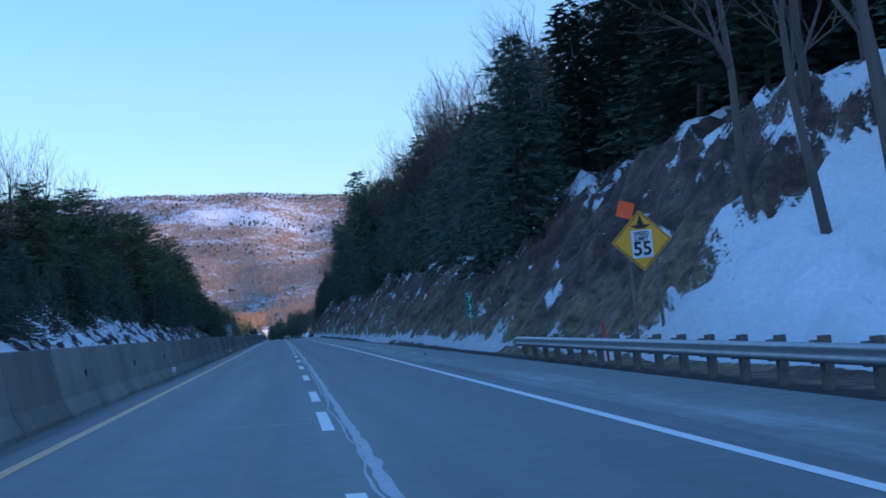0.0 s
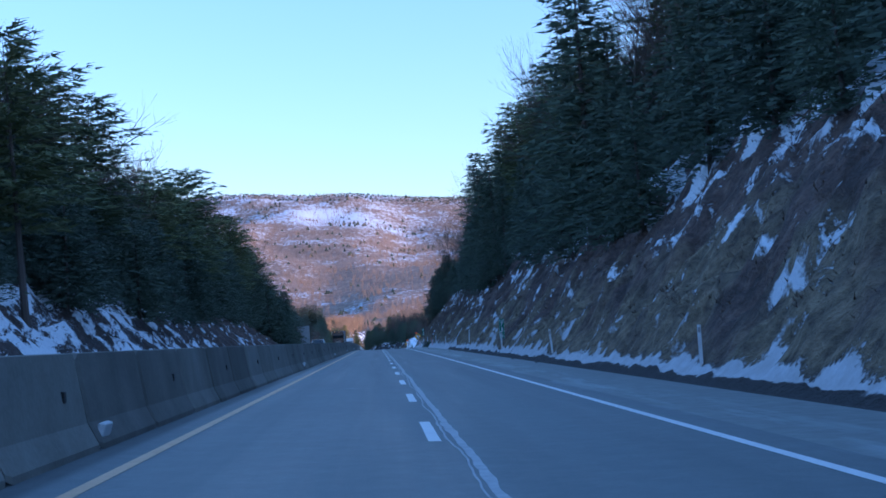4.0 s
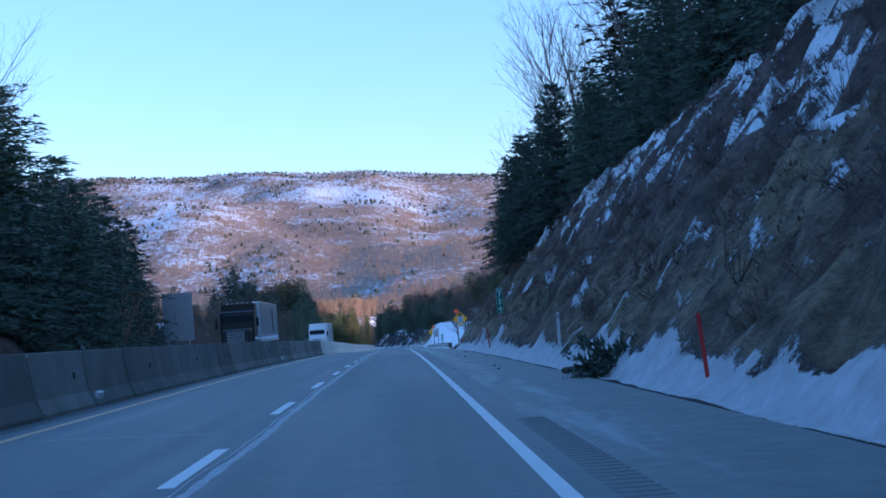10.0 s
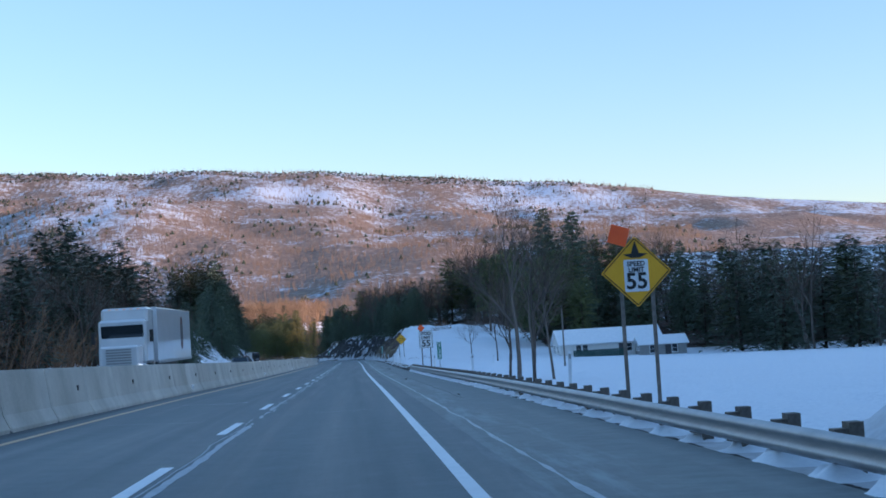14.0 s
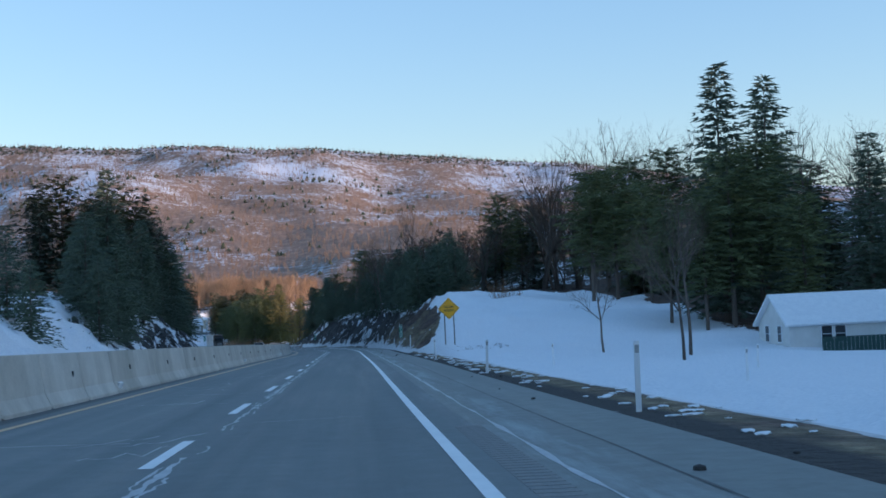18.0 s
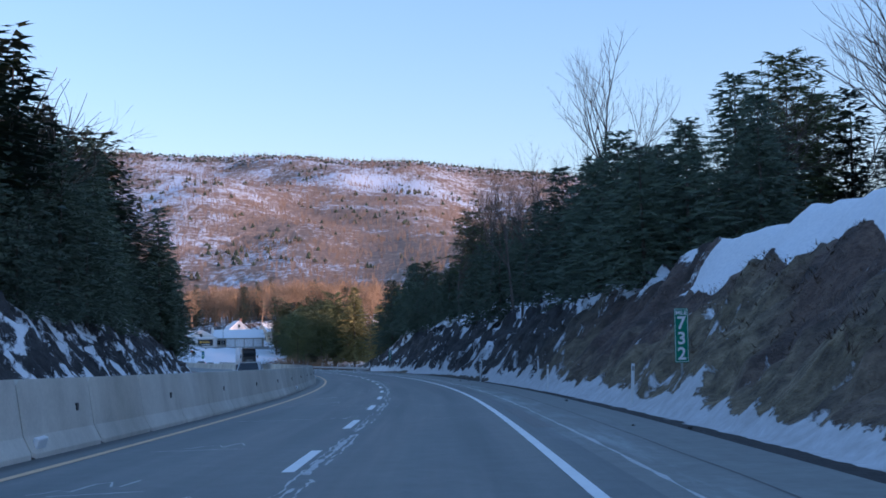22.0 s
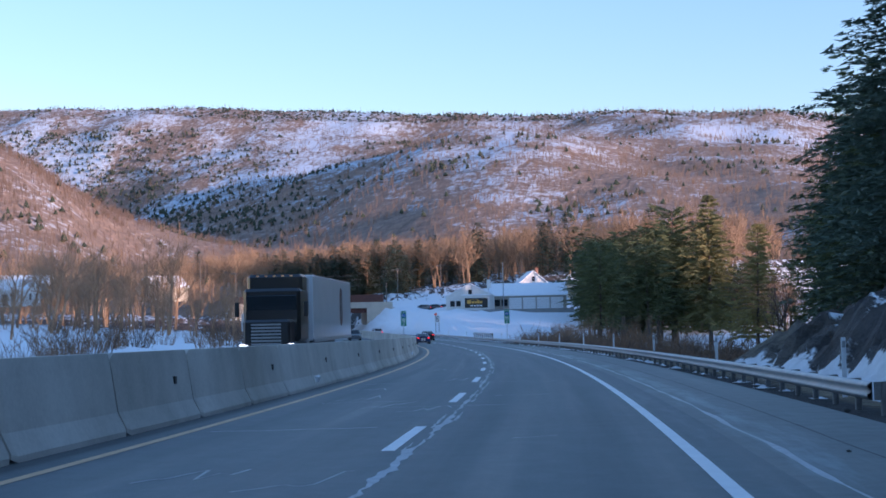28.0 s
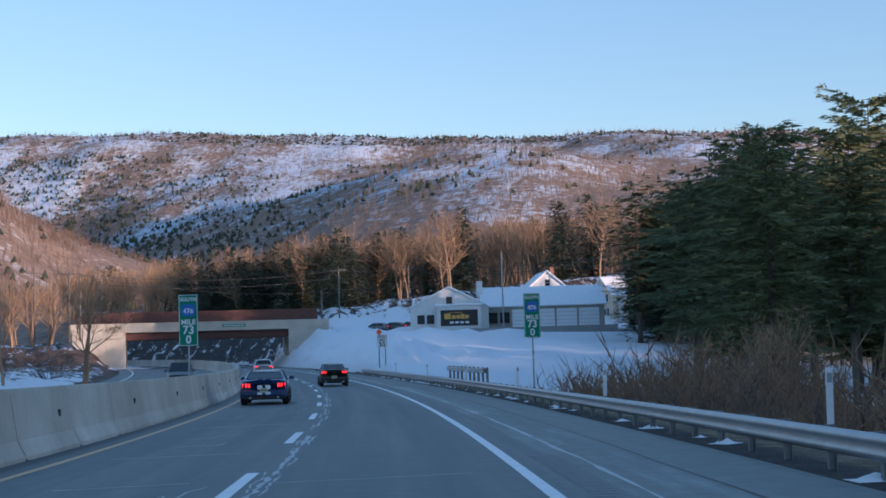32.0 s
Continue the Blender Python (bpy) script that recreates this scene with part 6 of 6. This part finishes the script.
for c in e.children:
    if c not in lf:
        c.matrix_basis = pose(-8.0, -2.5, 0)
part("annex", boxes(((6.4, 2.6, 3.5), pose(-6.6, -3.7, 1.75)), bevel=0.03), SIDING, e)
part("annex_roof", boxes(((6.9, 3.1, 0.28), pose(-6.6, -3.7, 3.65)), bevel=0.05), SNOW, e)
for x in (2.8, 6.1, 9.4, 12.7):
    gd = part("garage_door", boxes(*[((3.0, 0.06, 0.52), pose(0, -0.03, 0.3 + 0.56 * i)) for i in range(5)], bevel=0.015), WHITE, e)
    gd.matrix_basis = pose(x, 0, 0.05)
for x in (-1.6, 0.2):
    window(e, x, -0.04, 1.7, 1.4, 1.5, DARK_TRIM)
for x in (-12.2, -10.8):
    window(e, x, -2.54, 1.7, 1.0, 1.2, DARK_TRIM)
window(e, -8.0, -2.54, 4.4, 0.8, 1.0, DARK_TRIM)
sg = panel("name_board", e, 5.4, 2.3, BLACK, -6.6, -5.06, 1.75, label="black board with a gold scrolled name")
GOLD = speckled("gold_paint", (0.55, 0.30, 0.04), (0.70, 0.42, 0.08), 4, 0.5)
for i, (w, h, x, z) in enumerate(((0.9, 0.8, -1.7, 0.25), (0.6, 0.5, -0.8, 0.15), (0.6, 0.5, -0.1, 0.15), (0.5, 0.7, 0.5, 0.22), (0.6, 0.5, 1.1, 0.15), (2.2, 0.07, -0.6, 0.75))):
    panel("writing_bar", sg, w, h, GOLD, x, -0.01, z, r=0.03)
for i in range(4):
    panel("writing_bar", sg, 0.55, 0.3, WHITE, -1.1 + i * 0.75, -0.01, -0.65, r=0.03)
part("chimney", boxes(((0.9, 0.9, 2.4), pose(-3.4, 4, 6.2)), bevel=0.02), SIDING, e)
wall_low = tagged(part("retaining_wall", boxes(((22, 0.5, 1.5), Matrix()), bevel=0.03), GREY_WALL), "low grey block wall below the workshop", "wall")
wall_low.matrix_world = Matrix.Translation((-79.0, 1170.8, -5.1)) @ pose(0, 0, 0, 0, 0, yaw)


def house(name, at, turn, w, d, h, rise, wall, label, wins, chimney=True, front=True):
    e = thing(name, Matrix.Translation(at) @ pose(0, 0, 0, 0, 0, turn), label, "house")
    gabled(e, w, d, h, rise, wall, SNOW, front)
    for x, z in wins:
        window(e, x, -0.03, z, 0.9, 1.3, WHITE)
    for y, z in ((d * 0.3, 1.6), (d * 0.7, 1.6)):
        for sgn in (-1, 1):
            wn_ = window(e, 0, 0, 0, 0.9, 1.3, WHITE)
            wn_.matrix_basis = pose(sgn * (w / 2 + 0.03), y, z, 0, 0, 90 * sgn)
    dr = part("door", boxes(((0.95, 0.07, 2.05), pose(0, 0, 1.03)), ((0.7, 0.09, 0.8), pose(0, 0, 1.5)), bevel=0.01), DARK_TRIM, e)
    dr.matrix_basis = pose(w * 0.1, -0.04, 0)
    part("handle", boxes(((0.04, 0.06, 0.12), pose(0.38, -0.07, 1.0))), STEEL, dr)
    if chimney:
        part("chimney", boxes(((0.7, 0.7, 2.6), pose(w * 0.22, d * 0.6, h + rise * 0.9)), ((0.85, 0.85, 0.15), pose(w * 0.22, d * 0.6, h + rise * 0.9 + 1.3)), bevel=0.02), BRICK, e)
    return e


house("gabled_house", (-84.5, 1208, -3.0), 20, 8.5, 10, 5.0, 3.6, SIDING, "white gabled house behind the workshop, lit by low sun", ((-2.2, 1.6), (2.2, 1.6), (-2.0, 4.2), (2.0, 4.2), (0, 6.6)))
house("gabled_house", (-76.0, 1214, -3.2), -55, 8.0, 9, 4.6, 3.0, CREAM, "cream gabled house behind the workshop, lit by low sun", ((-2.2, 1.6), (2.2, 1.6), (-2.0, 4.0), (2.0, 4.0)))
house("gabled_house", (-66.5, 1203, -3.8), 12, 9, 9, 3.6, 3.0, SIDING, "white house with a snowy roof behind pines", ((-2.4, 1.6), (2.4, 1.6), (0, 4.6)))
house("gabled_house", (-164, 1146, -1.0), -30, 7.5, 9, 3.4, 2.6, CREAM, "cream gabled house among bare trees, lit by low sun", ((-1.8, 1.6), (1.8, 1.6), (0, 4.0)))
house("gabled_house", (-168, 1096, -0.5), 20, 14, 8, 3.0, 1.6, GREY_WALL, "low grey house with a wide snowy roof", ((-4.0, 1.6), (0.0, 1.6), (4.5, 1.6)), False, False)
house("gabled_house", (-150, 1064, -2.5), 10, 9, 7, 2.8, 1.8, SIDING, "small white house with a snowy roof", ((-2.4, 1.6), (2.4, 1.6)), False, False)
p = spot(655, 45.0, ground_z(655, 45.0) - 0.1)
house("farmhouse", p, 3, 17, 6.8, 2.4, 2.2, SIDING, "long low white farmhouse with a snowy roof", ((-5.5, 1.5), (-4.4, 1.5), (3.0, 1.4), (5.0, 1.4)), False, False)
p = spot(650, 52.5, ground_z(650, 52.5) - 0.1)
house("shed", p, -2, 7.5, 5, 1.9, 1.2, GREY_WALL, "grey shed with a snowy roof beside the farmhouse", ((-1.8, 1.1), (1.8, 1.1)), False, False)
fence = thing("board_fence", Matrix.Translation(spot(652, 42.5, ground_z(652, 42.5))), "low dark green board fence before the farmhouse", "fence")
FENCE_GREEN = speckled("fence_green", (0.02, 0.05, 0.045), (0.04, 0.08, 0.07), 3, 0.8)
for i in range(26):
    part("board", boxes(((0.30, 0.03, 1.2), pose(-4.2 + i * 0.32, 0, 0.55)), bevel=0.006), FENCE_GREEN, fence)

# ---- poles and wires ----


def utility_pole(at, h, arm=True, turn=0.0):
    e = thing("utility_pole", Matrix.Translation(at) @ pose(0, 0, 0, 0, 0, turn), "weathered wooden utility pole with crossarms", "utility pole", "utility poles")
    part("pole", tube(bmesh.new(), (0, 0, -1), (0, 0, h), 0.17, 0.11, 8), TIMBER, e)
    if arm:
        for z in (h - 0.4,):
            a = part("crossarm", boxes(((2.4, 0.11, 0.13), pose(0, -0.15, z)), bevel=0.01), TIMBER, e)
            for x in (-1.05, -0.4, 0.4, 1.05):
                part("insulator", tube(bmesh.new(), (x, -0.15, z + 0.06), (x, -0.15, z + 0.24), 0.05, 0.035, 6), GREY_WALL, a)
    return Vector(at) + Vector((0, 0, h - 0.3))


def wire(a, b, sag):
    n = 14
    v, f = [], []
    for i in range(n + 1):
        u = i / n
        p = a.lerp(b, u) - Vector((0, 0, sag * 4 * u * (1 - u)))
        v += [(p.x, p.y, p.z + 0.03), (p.x + 0.026, p.y, p.z - 0.015), (p.x - 0.026, p.y, p.z - 0.015)]
    for i in range(n):
        f += [(3 * i + j, 3 * i + (j + 1) % 3, 3 * i + 3 + (j + 1) % 3, 3 * i + 3 + j) for j in range(3)]
    tagged(raw("power_wire", v, f, DARK_TRIM), "black overhead wire slung between wooden poles", "wire", "overhead wires")


tops = [utility_pole(at, h, arm) for at, h, arm in (((-166, 1180, -3), 13, False), ((-145.4, 1155, -3.6), 9.2, True), ((-139, 1146.6, -3.6), 8.4, False), ((-120, 1192.7, -4.0), 7.2, False), ((-117.2, 1193.5, -3.8), 10.6, True), ((-113.9, 1224.8, -3.5), 12.3, True), ((-70, 1203, -3.4), 11.5, True), ((-160, 1110, -2), 9, True))]
for i, j, g in ((0, 1, 0.6), (1, 4, 1.3), (2, 3, 1.2), (4, 5, 0.5), (5, 6, 1.0), (3, 6, 1.0), (7, 1, 0.8)):
    wire(tops[i], tops[j], g)
    if i in (1, 5):
        wire(tops[i] - Vector((0, 0, 1.2)), tops[j] - Vector((0, 0, 1.2)), g)
e = thing("flag_pole", Matrix.Translation((-85.0, 1173.0, -5.2)), "tall bare grey metal pole before the workshop", "pole")
part("pole", tube(bmesh.new(), (0, 0, -0.5), (0, 0, 12), 0.14, 0.09, 10), STEEL, e)
e = thing("light_pole", Matrix.Translation(spot(564, 23.2, ground_z(564, 23.2))), "thin grey pole in the snowfield", "pole")
part("pole", tube(bmesh.new(), (0, 0, -0.5), (0, 0, 5.8), 0.09, 0.06, 8), TIMBER, e)
guardrail(1078, 1096, 13.0, "short galvanised steel guardrail of a side road")

# ---- vehicles ----
TYRE = speckled("tyre_rubber", (0.012, 0.012, 0.012), (0.025, 0.025, 0.025), 10, 0.85)
ALLOY = speckled("dark_alloy", (0.05, 0.05, 0.055), (0.12, 0.12, 0.125), 4, 0.35, 0.8, 0)


def paint(name, dark, light):
    m = speckled(name, dark, light, 0.8, 0.3, 0.0, 0)
    b = m.node_tree.nodes["Principled BSDF"]
    b.inputs["Coat Weight"].default_value, b.inputs["Coat Roughness"].default_value = 0.8, 0.06
    return m


def lit(name, colour, power):
    m, n, l, b = material(name, 0.3)
    b.inputs["Base Color"].default_value = (*colour, 1)
    b.inputs["Emission Color"].default_value = (*colour, 1)
    b.inputs["Emission Strength"].default_value = power
    return m


RED_LAMP, HEAD_LAMP = lit("tail_lamp_red", (0.9, 0.02, 0.015), 1.6), lit("head_lamp", (1.0, 0.9, 0.75), 1.4)
MARK_LAMP = lit("marker_lamp", (1.0, 0.5, 0.15), 0.06)
CAR_GLASS = make_glass("car_glass", (0.012, 0.016, 0.02))


def loft(rings):
    """Skin over rings of (x, z) at each y, mirrored to both sides, with capped ends."""
    v, f = [], []
    for y, ring in rings:
        full = [(x, y, z) for x, z in ring] + [(-x, y, z) for x, z in reversed(ring)]
        v += full
    n = len(rings[0][1]) * 2
    for k in range(len(rings) - 1):
        f += [(k * n + i, k * n + (i + 1) % n, (k + 1) * n + (i + 1) % n, (k + 1) * n + i) for i in range(n)]
    f += [tuple(range(n)), tuple(range(len(rings) * n - 1, (len(rings) - 1) * n - 1, -1))]
    return v, f


def wheel(e, x, y, r, w):
    bm = bmesh.new()
    tube(bm, (-w / 2, 0, 0), (w / 2, 0, 0), r, r, 24)
    bmesh.ops.bevel(bm, geom=[ed for ed in bm.edges if len(ed.link_faces) == 2 and ed.calc_face_angle() > 1], offset=0.03, segments=2, affect="EDGES")
    wl = part("wheel", bm, TYRE, e)
    wl.matrix_basis = pose(x, y, r)
    bm = bmesh.new()
    for sgn in (-1, 1):
        tube(bm, (sgn * w * 0.5, 0, 0), (sgn * (w * 0.5 + 0.012), 0, 0), r * 0.66, r * 0.6, 16)
        for k in range(5):
            box(bm, (0.03, 0.07, r * 0.6), pose(sgn * (w * 0.5 + 0.02), 0, 0, 72 * k, 0, 0) @ pose(0, 0, r * 0.3))
    part("rim", bm, ALLOY, wl)


def car(name, m, label, body_mat, L=4.8, W=1.9, H=1.38, belt=0.95, roof0=-0.4, roof1=0.75, glass0=-1.75, glass1=1.6, deck=1.0, nose=0.78, stripes=False, lamps="bars", suv=False):
    """Tail to -y. Body skin, glasshouse, roof skin, lamps, bumper, wheels, mirrors."""
    e = thing(name, m, label, "car")
    h, t, c = W / 2, -L / 2, L / 2

    def ring(w, z0, zs, zt):
        return [(w * 0.80, z0), (w * 0.96, z0 + 0.10), (w, (z0 + zs) / 2), (w * 0.985, zs - 0.10), (w * 0.93, zs - 0.02), (w * 0.80, zt), (w * 0.3, zt + 0.015)]

    rings = [(t, ring(h * 0.88, 0.36, deck - 0.12, deck - 0.14)), (t + 0.08, ring(h * 0.95, 0.28, deck - 0.02, deck - 0.03)), (t + 0.35, ring(h * 0.985, 0.22, deck + 0.02, deck + 0.01)), (t + 0.9, ring(h, 0.2, belt + 0.04, belt + 0.03)), (0.0, ring(h * 0.98, 0.19, belt, belt)),
             (glass1, ring(h * 0.98, 0.2, belt - 0.02, belt + 0.0)), (c - 0.75, ring(h * 0.96, 0.22, nose + 0.06, nose + 0.08)), (c - 0.2, ring(h * 0.88, 0.26, nose - 0.04, nose - 0.02)), (c, ring(h * 0.74, 0.34, nose - 0.16, nose - 0.16))]
    v, f = loft(rings)
    raw("body", v, f, body_mat, e, smooth=True)
    # glasshouse
    hw, rw = h * 0.86, h * 0.64
    bz, rz = belt - 0.01, H - 0.03
    g0 = glass0
    gv = [(-hw, g0, bz), (hw, g0, bz), (hw, glass1, bz), (-hw, glass1, bz), (-rw, roof0 - 0.25, rz), (rw, roof0 - 0.25, rz), (rw, roof1, rz), (-rw, roof1, rz)]
    raw("glasshouse", gv, [(0, 1, 5, 4), (1, 2, 6, 5), (2, 3, 7, 6), (3, 0, 4, 7), (4, 5, 6, 7)], CAR_GLASS, e, "dark tinted windows")
    rr = [(roof0 - 0.42, [(rw * 1.06, rz - 0.10), (rw * 0.98, rz - 0.055), (rw * 0.4, rz - 0.045)]), (roof0 - 0.1, [(rw * 1.09, rz - 0.045), (rw * 0.98, rz + 0.01), (rw * 0.4, rz + 0.03)]), ((roof0 + roof1) / 2, [(rw * 1.09, rz - 0.04), (rw * 0.98, rz + 0.02), (rw * 0.4, rz + 0.045)]), (roof1 + 0.05, [(rw * 1.07, rz - 0.06), (rw * 0.98, rz), (rw * 0.4, rz + 0.02)])]
    v, f = loft(rr)
    raw("roof", v, f, body_mat, e, smooth=True)
    for sgn in (-1, 1):
        for (y0, z0), (y1, z1) in (((g0, bz), (roof0 - 0.3, rz)), ((glass1, bz), (roof1 + 0.02, rz)), ((g0 * 0.1, bz), (roof0 * 0.3 + 0.1, rz))):
            part("pillar", tube(bmesh.new(), (sgn * hw * 1.0, y0, z0), (sgn * rw * 1.03, y1, z1 - 0.02), 0.05, 0.045, 6), body_mat, e)
        part("mirror", boxes(((0.2, 0.12, 0.13), pose(sgn * (h + 0.07), glass1 - 0.55, belt + 0.08)), bevel=0.03), body_mat, e)
        for y in (t + 0.92, c - 0.95):
            wheel(e, sgn * (h - 0.12), y, 0.34, 0.25)
        if lamps == "bars":
            for k in range(3):
                part("tail_lamp", boxes(((0.085, 0.03, 0.15), pose(sgn * (h * 0.86 - k * 0.115), t - 0.005 + 0.025 * (2 - k) * 0.6, deck - 0.20, 0, sgn * 6, 0)), bevel=0.008), RED_LAMP, e)
        else:
            part("tail_lamp", boxes(((0.34, 0.04, 0.13), pose(sgn * h * 0.72, t + 0.015, deck - 0.16)), bevel=0.02), RED_LAMP, e)
    part("lamp_panel", boxes(((W * 0.84, 0.03, 0.19), pose(0, t + 0.02, deck - 0.20)), bevel=0.01), BLACK, e)
    part("bumper", boxes(((W * 0.90, 0.16, 0.24), pose(0, t + 0.06, 0.50)), bevel=0.05), body_mat, e)
    part("diffuser", boxes(((W * 0.74, 0.14, 0.16), pose(0, t + 0.07, 0.33)), bevel=0.03), BLACK, e)
    for sgn in (-1, 1):
        part("exhaust", tube(bmesh.new(), (sgn * 0.55, t - 0.03, 0.31), (sgn * 0.55, t + 0.2, 0.31), 0.05, 0.05, 10), STEEL, e)
    pl = panel("number_plate", e, 0.32, 0.17, speckled("plate_" + name, (0.55, 0.5, 0.30), (0.7, 0.64, 0.42), 4, 0.5, 0, 0), 0, t - 0.035, 0.60, r=0.01)
    for k in range(5):
        panel("writing_bar", pl, 0.03, 0.08, DARK_TRIM, -0.1 + 0.05 * k, -0.006, 0, r=0.004, t=0.003)
    panel("badge_bar", e, 0.2, 0.05, ALLOY, 0, t - 0.012, deck - 0.2, r=0.015)
    part("spoiler", boxes(((W * 0.76, 0.16, 0.035), pose(0, t + 0.14, deck + 0.05)), bevel=0.012), body_mat, e)
    if stripes:
        for x in (-0.16, 0.16):
            panel("stripe", e, 0.2, 0.16, WHITE, x, t - 0.022, 0.72, r=0.005)
            panel("stripe", e, 0.2, 0.10, WHITE, x, t - 0.03, 0.48, r=0.005)
            part("stripe", boxes(((0.2, 0.42, 0.012), pose(x, t + 0.42, deck + 0.033)), ((0.2, roof1 - roof0 - 0.2, 0.012), pose(x, (roof0 + roof1) / 2, rz + 0.052))), WHITE, e, "white racing stripe")
    return e


BLUE_PAINT, BLACK_PAINT, WHITE_PAINT, GREY_PAINT = paint("deep_blue_paint", (0.012, 0.03, 0.10), (0.02, 0.045, 0.14)), paint("black_paint", (0.008, 0.008, 0.01), (0.014, 0.014, 0.017)), paint("white_paint", (0.62, 0.63, 0.64), (0.74, 0.75, 0.76)), paint("grey_paint", (0.08, 0.085, 0.09), (0.12, 0.125, 0.13))


def on_road(s, o, turn=0.0):
    return stand(s, o, 0.0, turn)


car("sports_coupe", on_road(1036.2, -2.2), "deep blue sports coupe with white racing stripes and lit tail lamps", BLUE_PAINT, stripes=True)
car("saloon_car", on_road(1068.8, 1.45), "black saloon car travelling ahead on the curving motorway", BLACK_PAINT, 4.7, 1.82, 1.45, 0.97, -0.5, 0.7, -1.85, 1.5, 1.06, 0.8, lamps="wide")
car("suv_car", on_road(1112, -2.0), "white estate car travelling ahead on the curving motorway", WHITE_PAINT, 4.7, 1.88, 1.66, 1.05, -1.5, 0.8, -2.2, 1.6, 1.1, 0.95, lamps="wide", suv=True)
for s, o, mat, lab in ((292, -8.0, WHITE_PAINT, "white car on the far carriageway behind the barrier"), (563, -8.0, GREY_PAINT, "grey car on the far carriageway behind the barrier"), (1082, -9.0, GREY_PAINT, "grey car on the far carriageway near the bridge"), (770, -9.0, WHITE_PAINT, "white car on the far carriageway between the rock cuts")):
    car("suv_car", on_road(s, o, 180), lab, mat, 4.8, 1.9, 1.72, 1.05, -1.4, 0.8, -2.2, 1.6, 1.1, 0.98, lamps="wide", suv=True)


def semi(s, o, cab_mat, label, trailer=14.5):
    """Front to -y: tractor with sleeper and a box trailer."""
    e = thing("articulated_lorry", on_road(s, o), label, "lorry", "lorries on the far carriageway")
    cab = part("cab", boxes(((2.35, 2.3, 2.2), pose(0, 2.4, 2.35)), ((2.3, 1.5, 0.9), pose(0, 2.8, 3.6)), bevel=0.12), cab_mat, e)
    part("windscreen", boxes(((2.05, 0.06, 0.85), pose(0, 1.24, 2.75, 12, 0, 0)), bevel=0.02), CAR_GLASS, cab)
    hood = part("bonnet", boxes(((1.9, 1.5, 1.05), pose(0, 0.65, 1.65)), ((2.3, 1.3, 0.45), pose(0, 0.75, 1.05)), bevel=0.1), cab_mat, e)
    part("grille", boxes(*[((1.2, 0.05, 0.07), pose(0, -0.12, 1.2 + 0.13 * k)) for k in range(7)]), STEEL, hood)
    part("bumper", boxes(((2.4, 0.3, 0.42), pose(0, -0.05, 0.68)), bevel=0.05), STEEL, e)
    for sgn in (-1, 1):
        part("head_lamp", boxes(((0.35, 0.06, 0.2), pose(sgn * 0.92, -0.02, 1.12)), bevel=0.02), HEAD_LAMP, e)
        part("mirror", boxes(((0.18, 0.1, 0.6), pose(sgn * 1.42, 1.2, 2.6)), bevel=0.02), BLACK, e)
        part("exhaust_stack", tube(bmesh.new(), (sgn * 1.1, 3.75, 1.0), (sgn * 1.1, 3.75, 3.9), 0.08, 0.08, 8), STEEL, e)
        for y in (0.7, 4.3, 5.6, 4.4 + trailer - 2.4, 4.4 + trailer - 1.1):
            wheel(e, sgn * 1.08, y, 0.5, 0.3)
    for k in range(5):
        part("roof_lamp", boxes(((0.1, 0.05, 0.05), pose(-0.7 + 0.35 * k, 2.02, 3.98))), MARK_LAMP, cab)
    box_ = part("trailer", boxes(((2.55, trailer, 2.85), pose(0, 4.4 + trailer / 2, 2.65)), bevel=0.03), WHITE_PAINT, e, "white box trailer")
    for sgn in (-1, 1):
        part("side_rail", boxes(((0.06, trailer, 0.16), pose(sgn * 1.28, 4.4 + trailer / 2, 1.24))), STEEL, box_)
        em = part("emblem", plate(1.1, 1.9, 0.5), RUST, box_, "dark red painted oval emblem")
        em.matrix_basis = pose(sgn * 1.283, 4.4 + trailer * 0.7, 2.75, 0, 0, 90 * sgn)
        inner = part("emblem_band", plate(0.7, 1.1, 0.3), GREY_PAINT, em)
        inner.matrix_basis = pose(0, -0.008, 0)
    part("chassis", boxes(((0.9, trailer + 4, 0.25), pose(0, 2 + trailer / 2, 0.95))), BLACK, e)
    return e


semi(404, -8.6, BLACK_PAINT, "white box trailer behind a dark tractor")
semi(498, -8.6, WHITE_PAINT, "white tractor with a plain white box trailer")
semi(909, -8.6, BLACK_PAINT, "black tractor with a tall white box trailer")

for i in range(4):
    car("saloon_car", Matrix.Translation((-99.5 - 2.9 * i, 1185 + 0.4 * i, -4.2)) @ pose(0, 0, 0, 0, 0, 75), "dark parked car by the workshop wall", GREY_PAINT if i % 2 else BLACK_PAINT, 4.6, 1.82, 1.5, 0.97, -0.5, 0.7, -1.85, 1.5, 1.06, 0.8, lamps="wide")
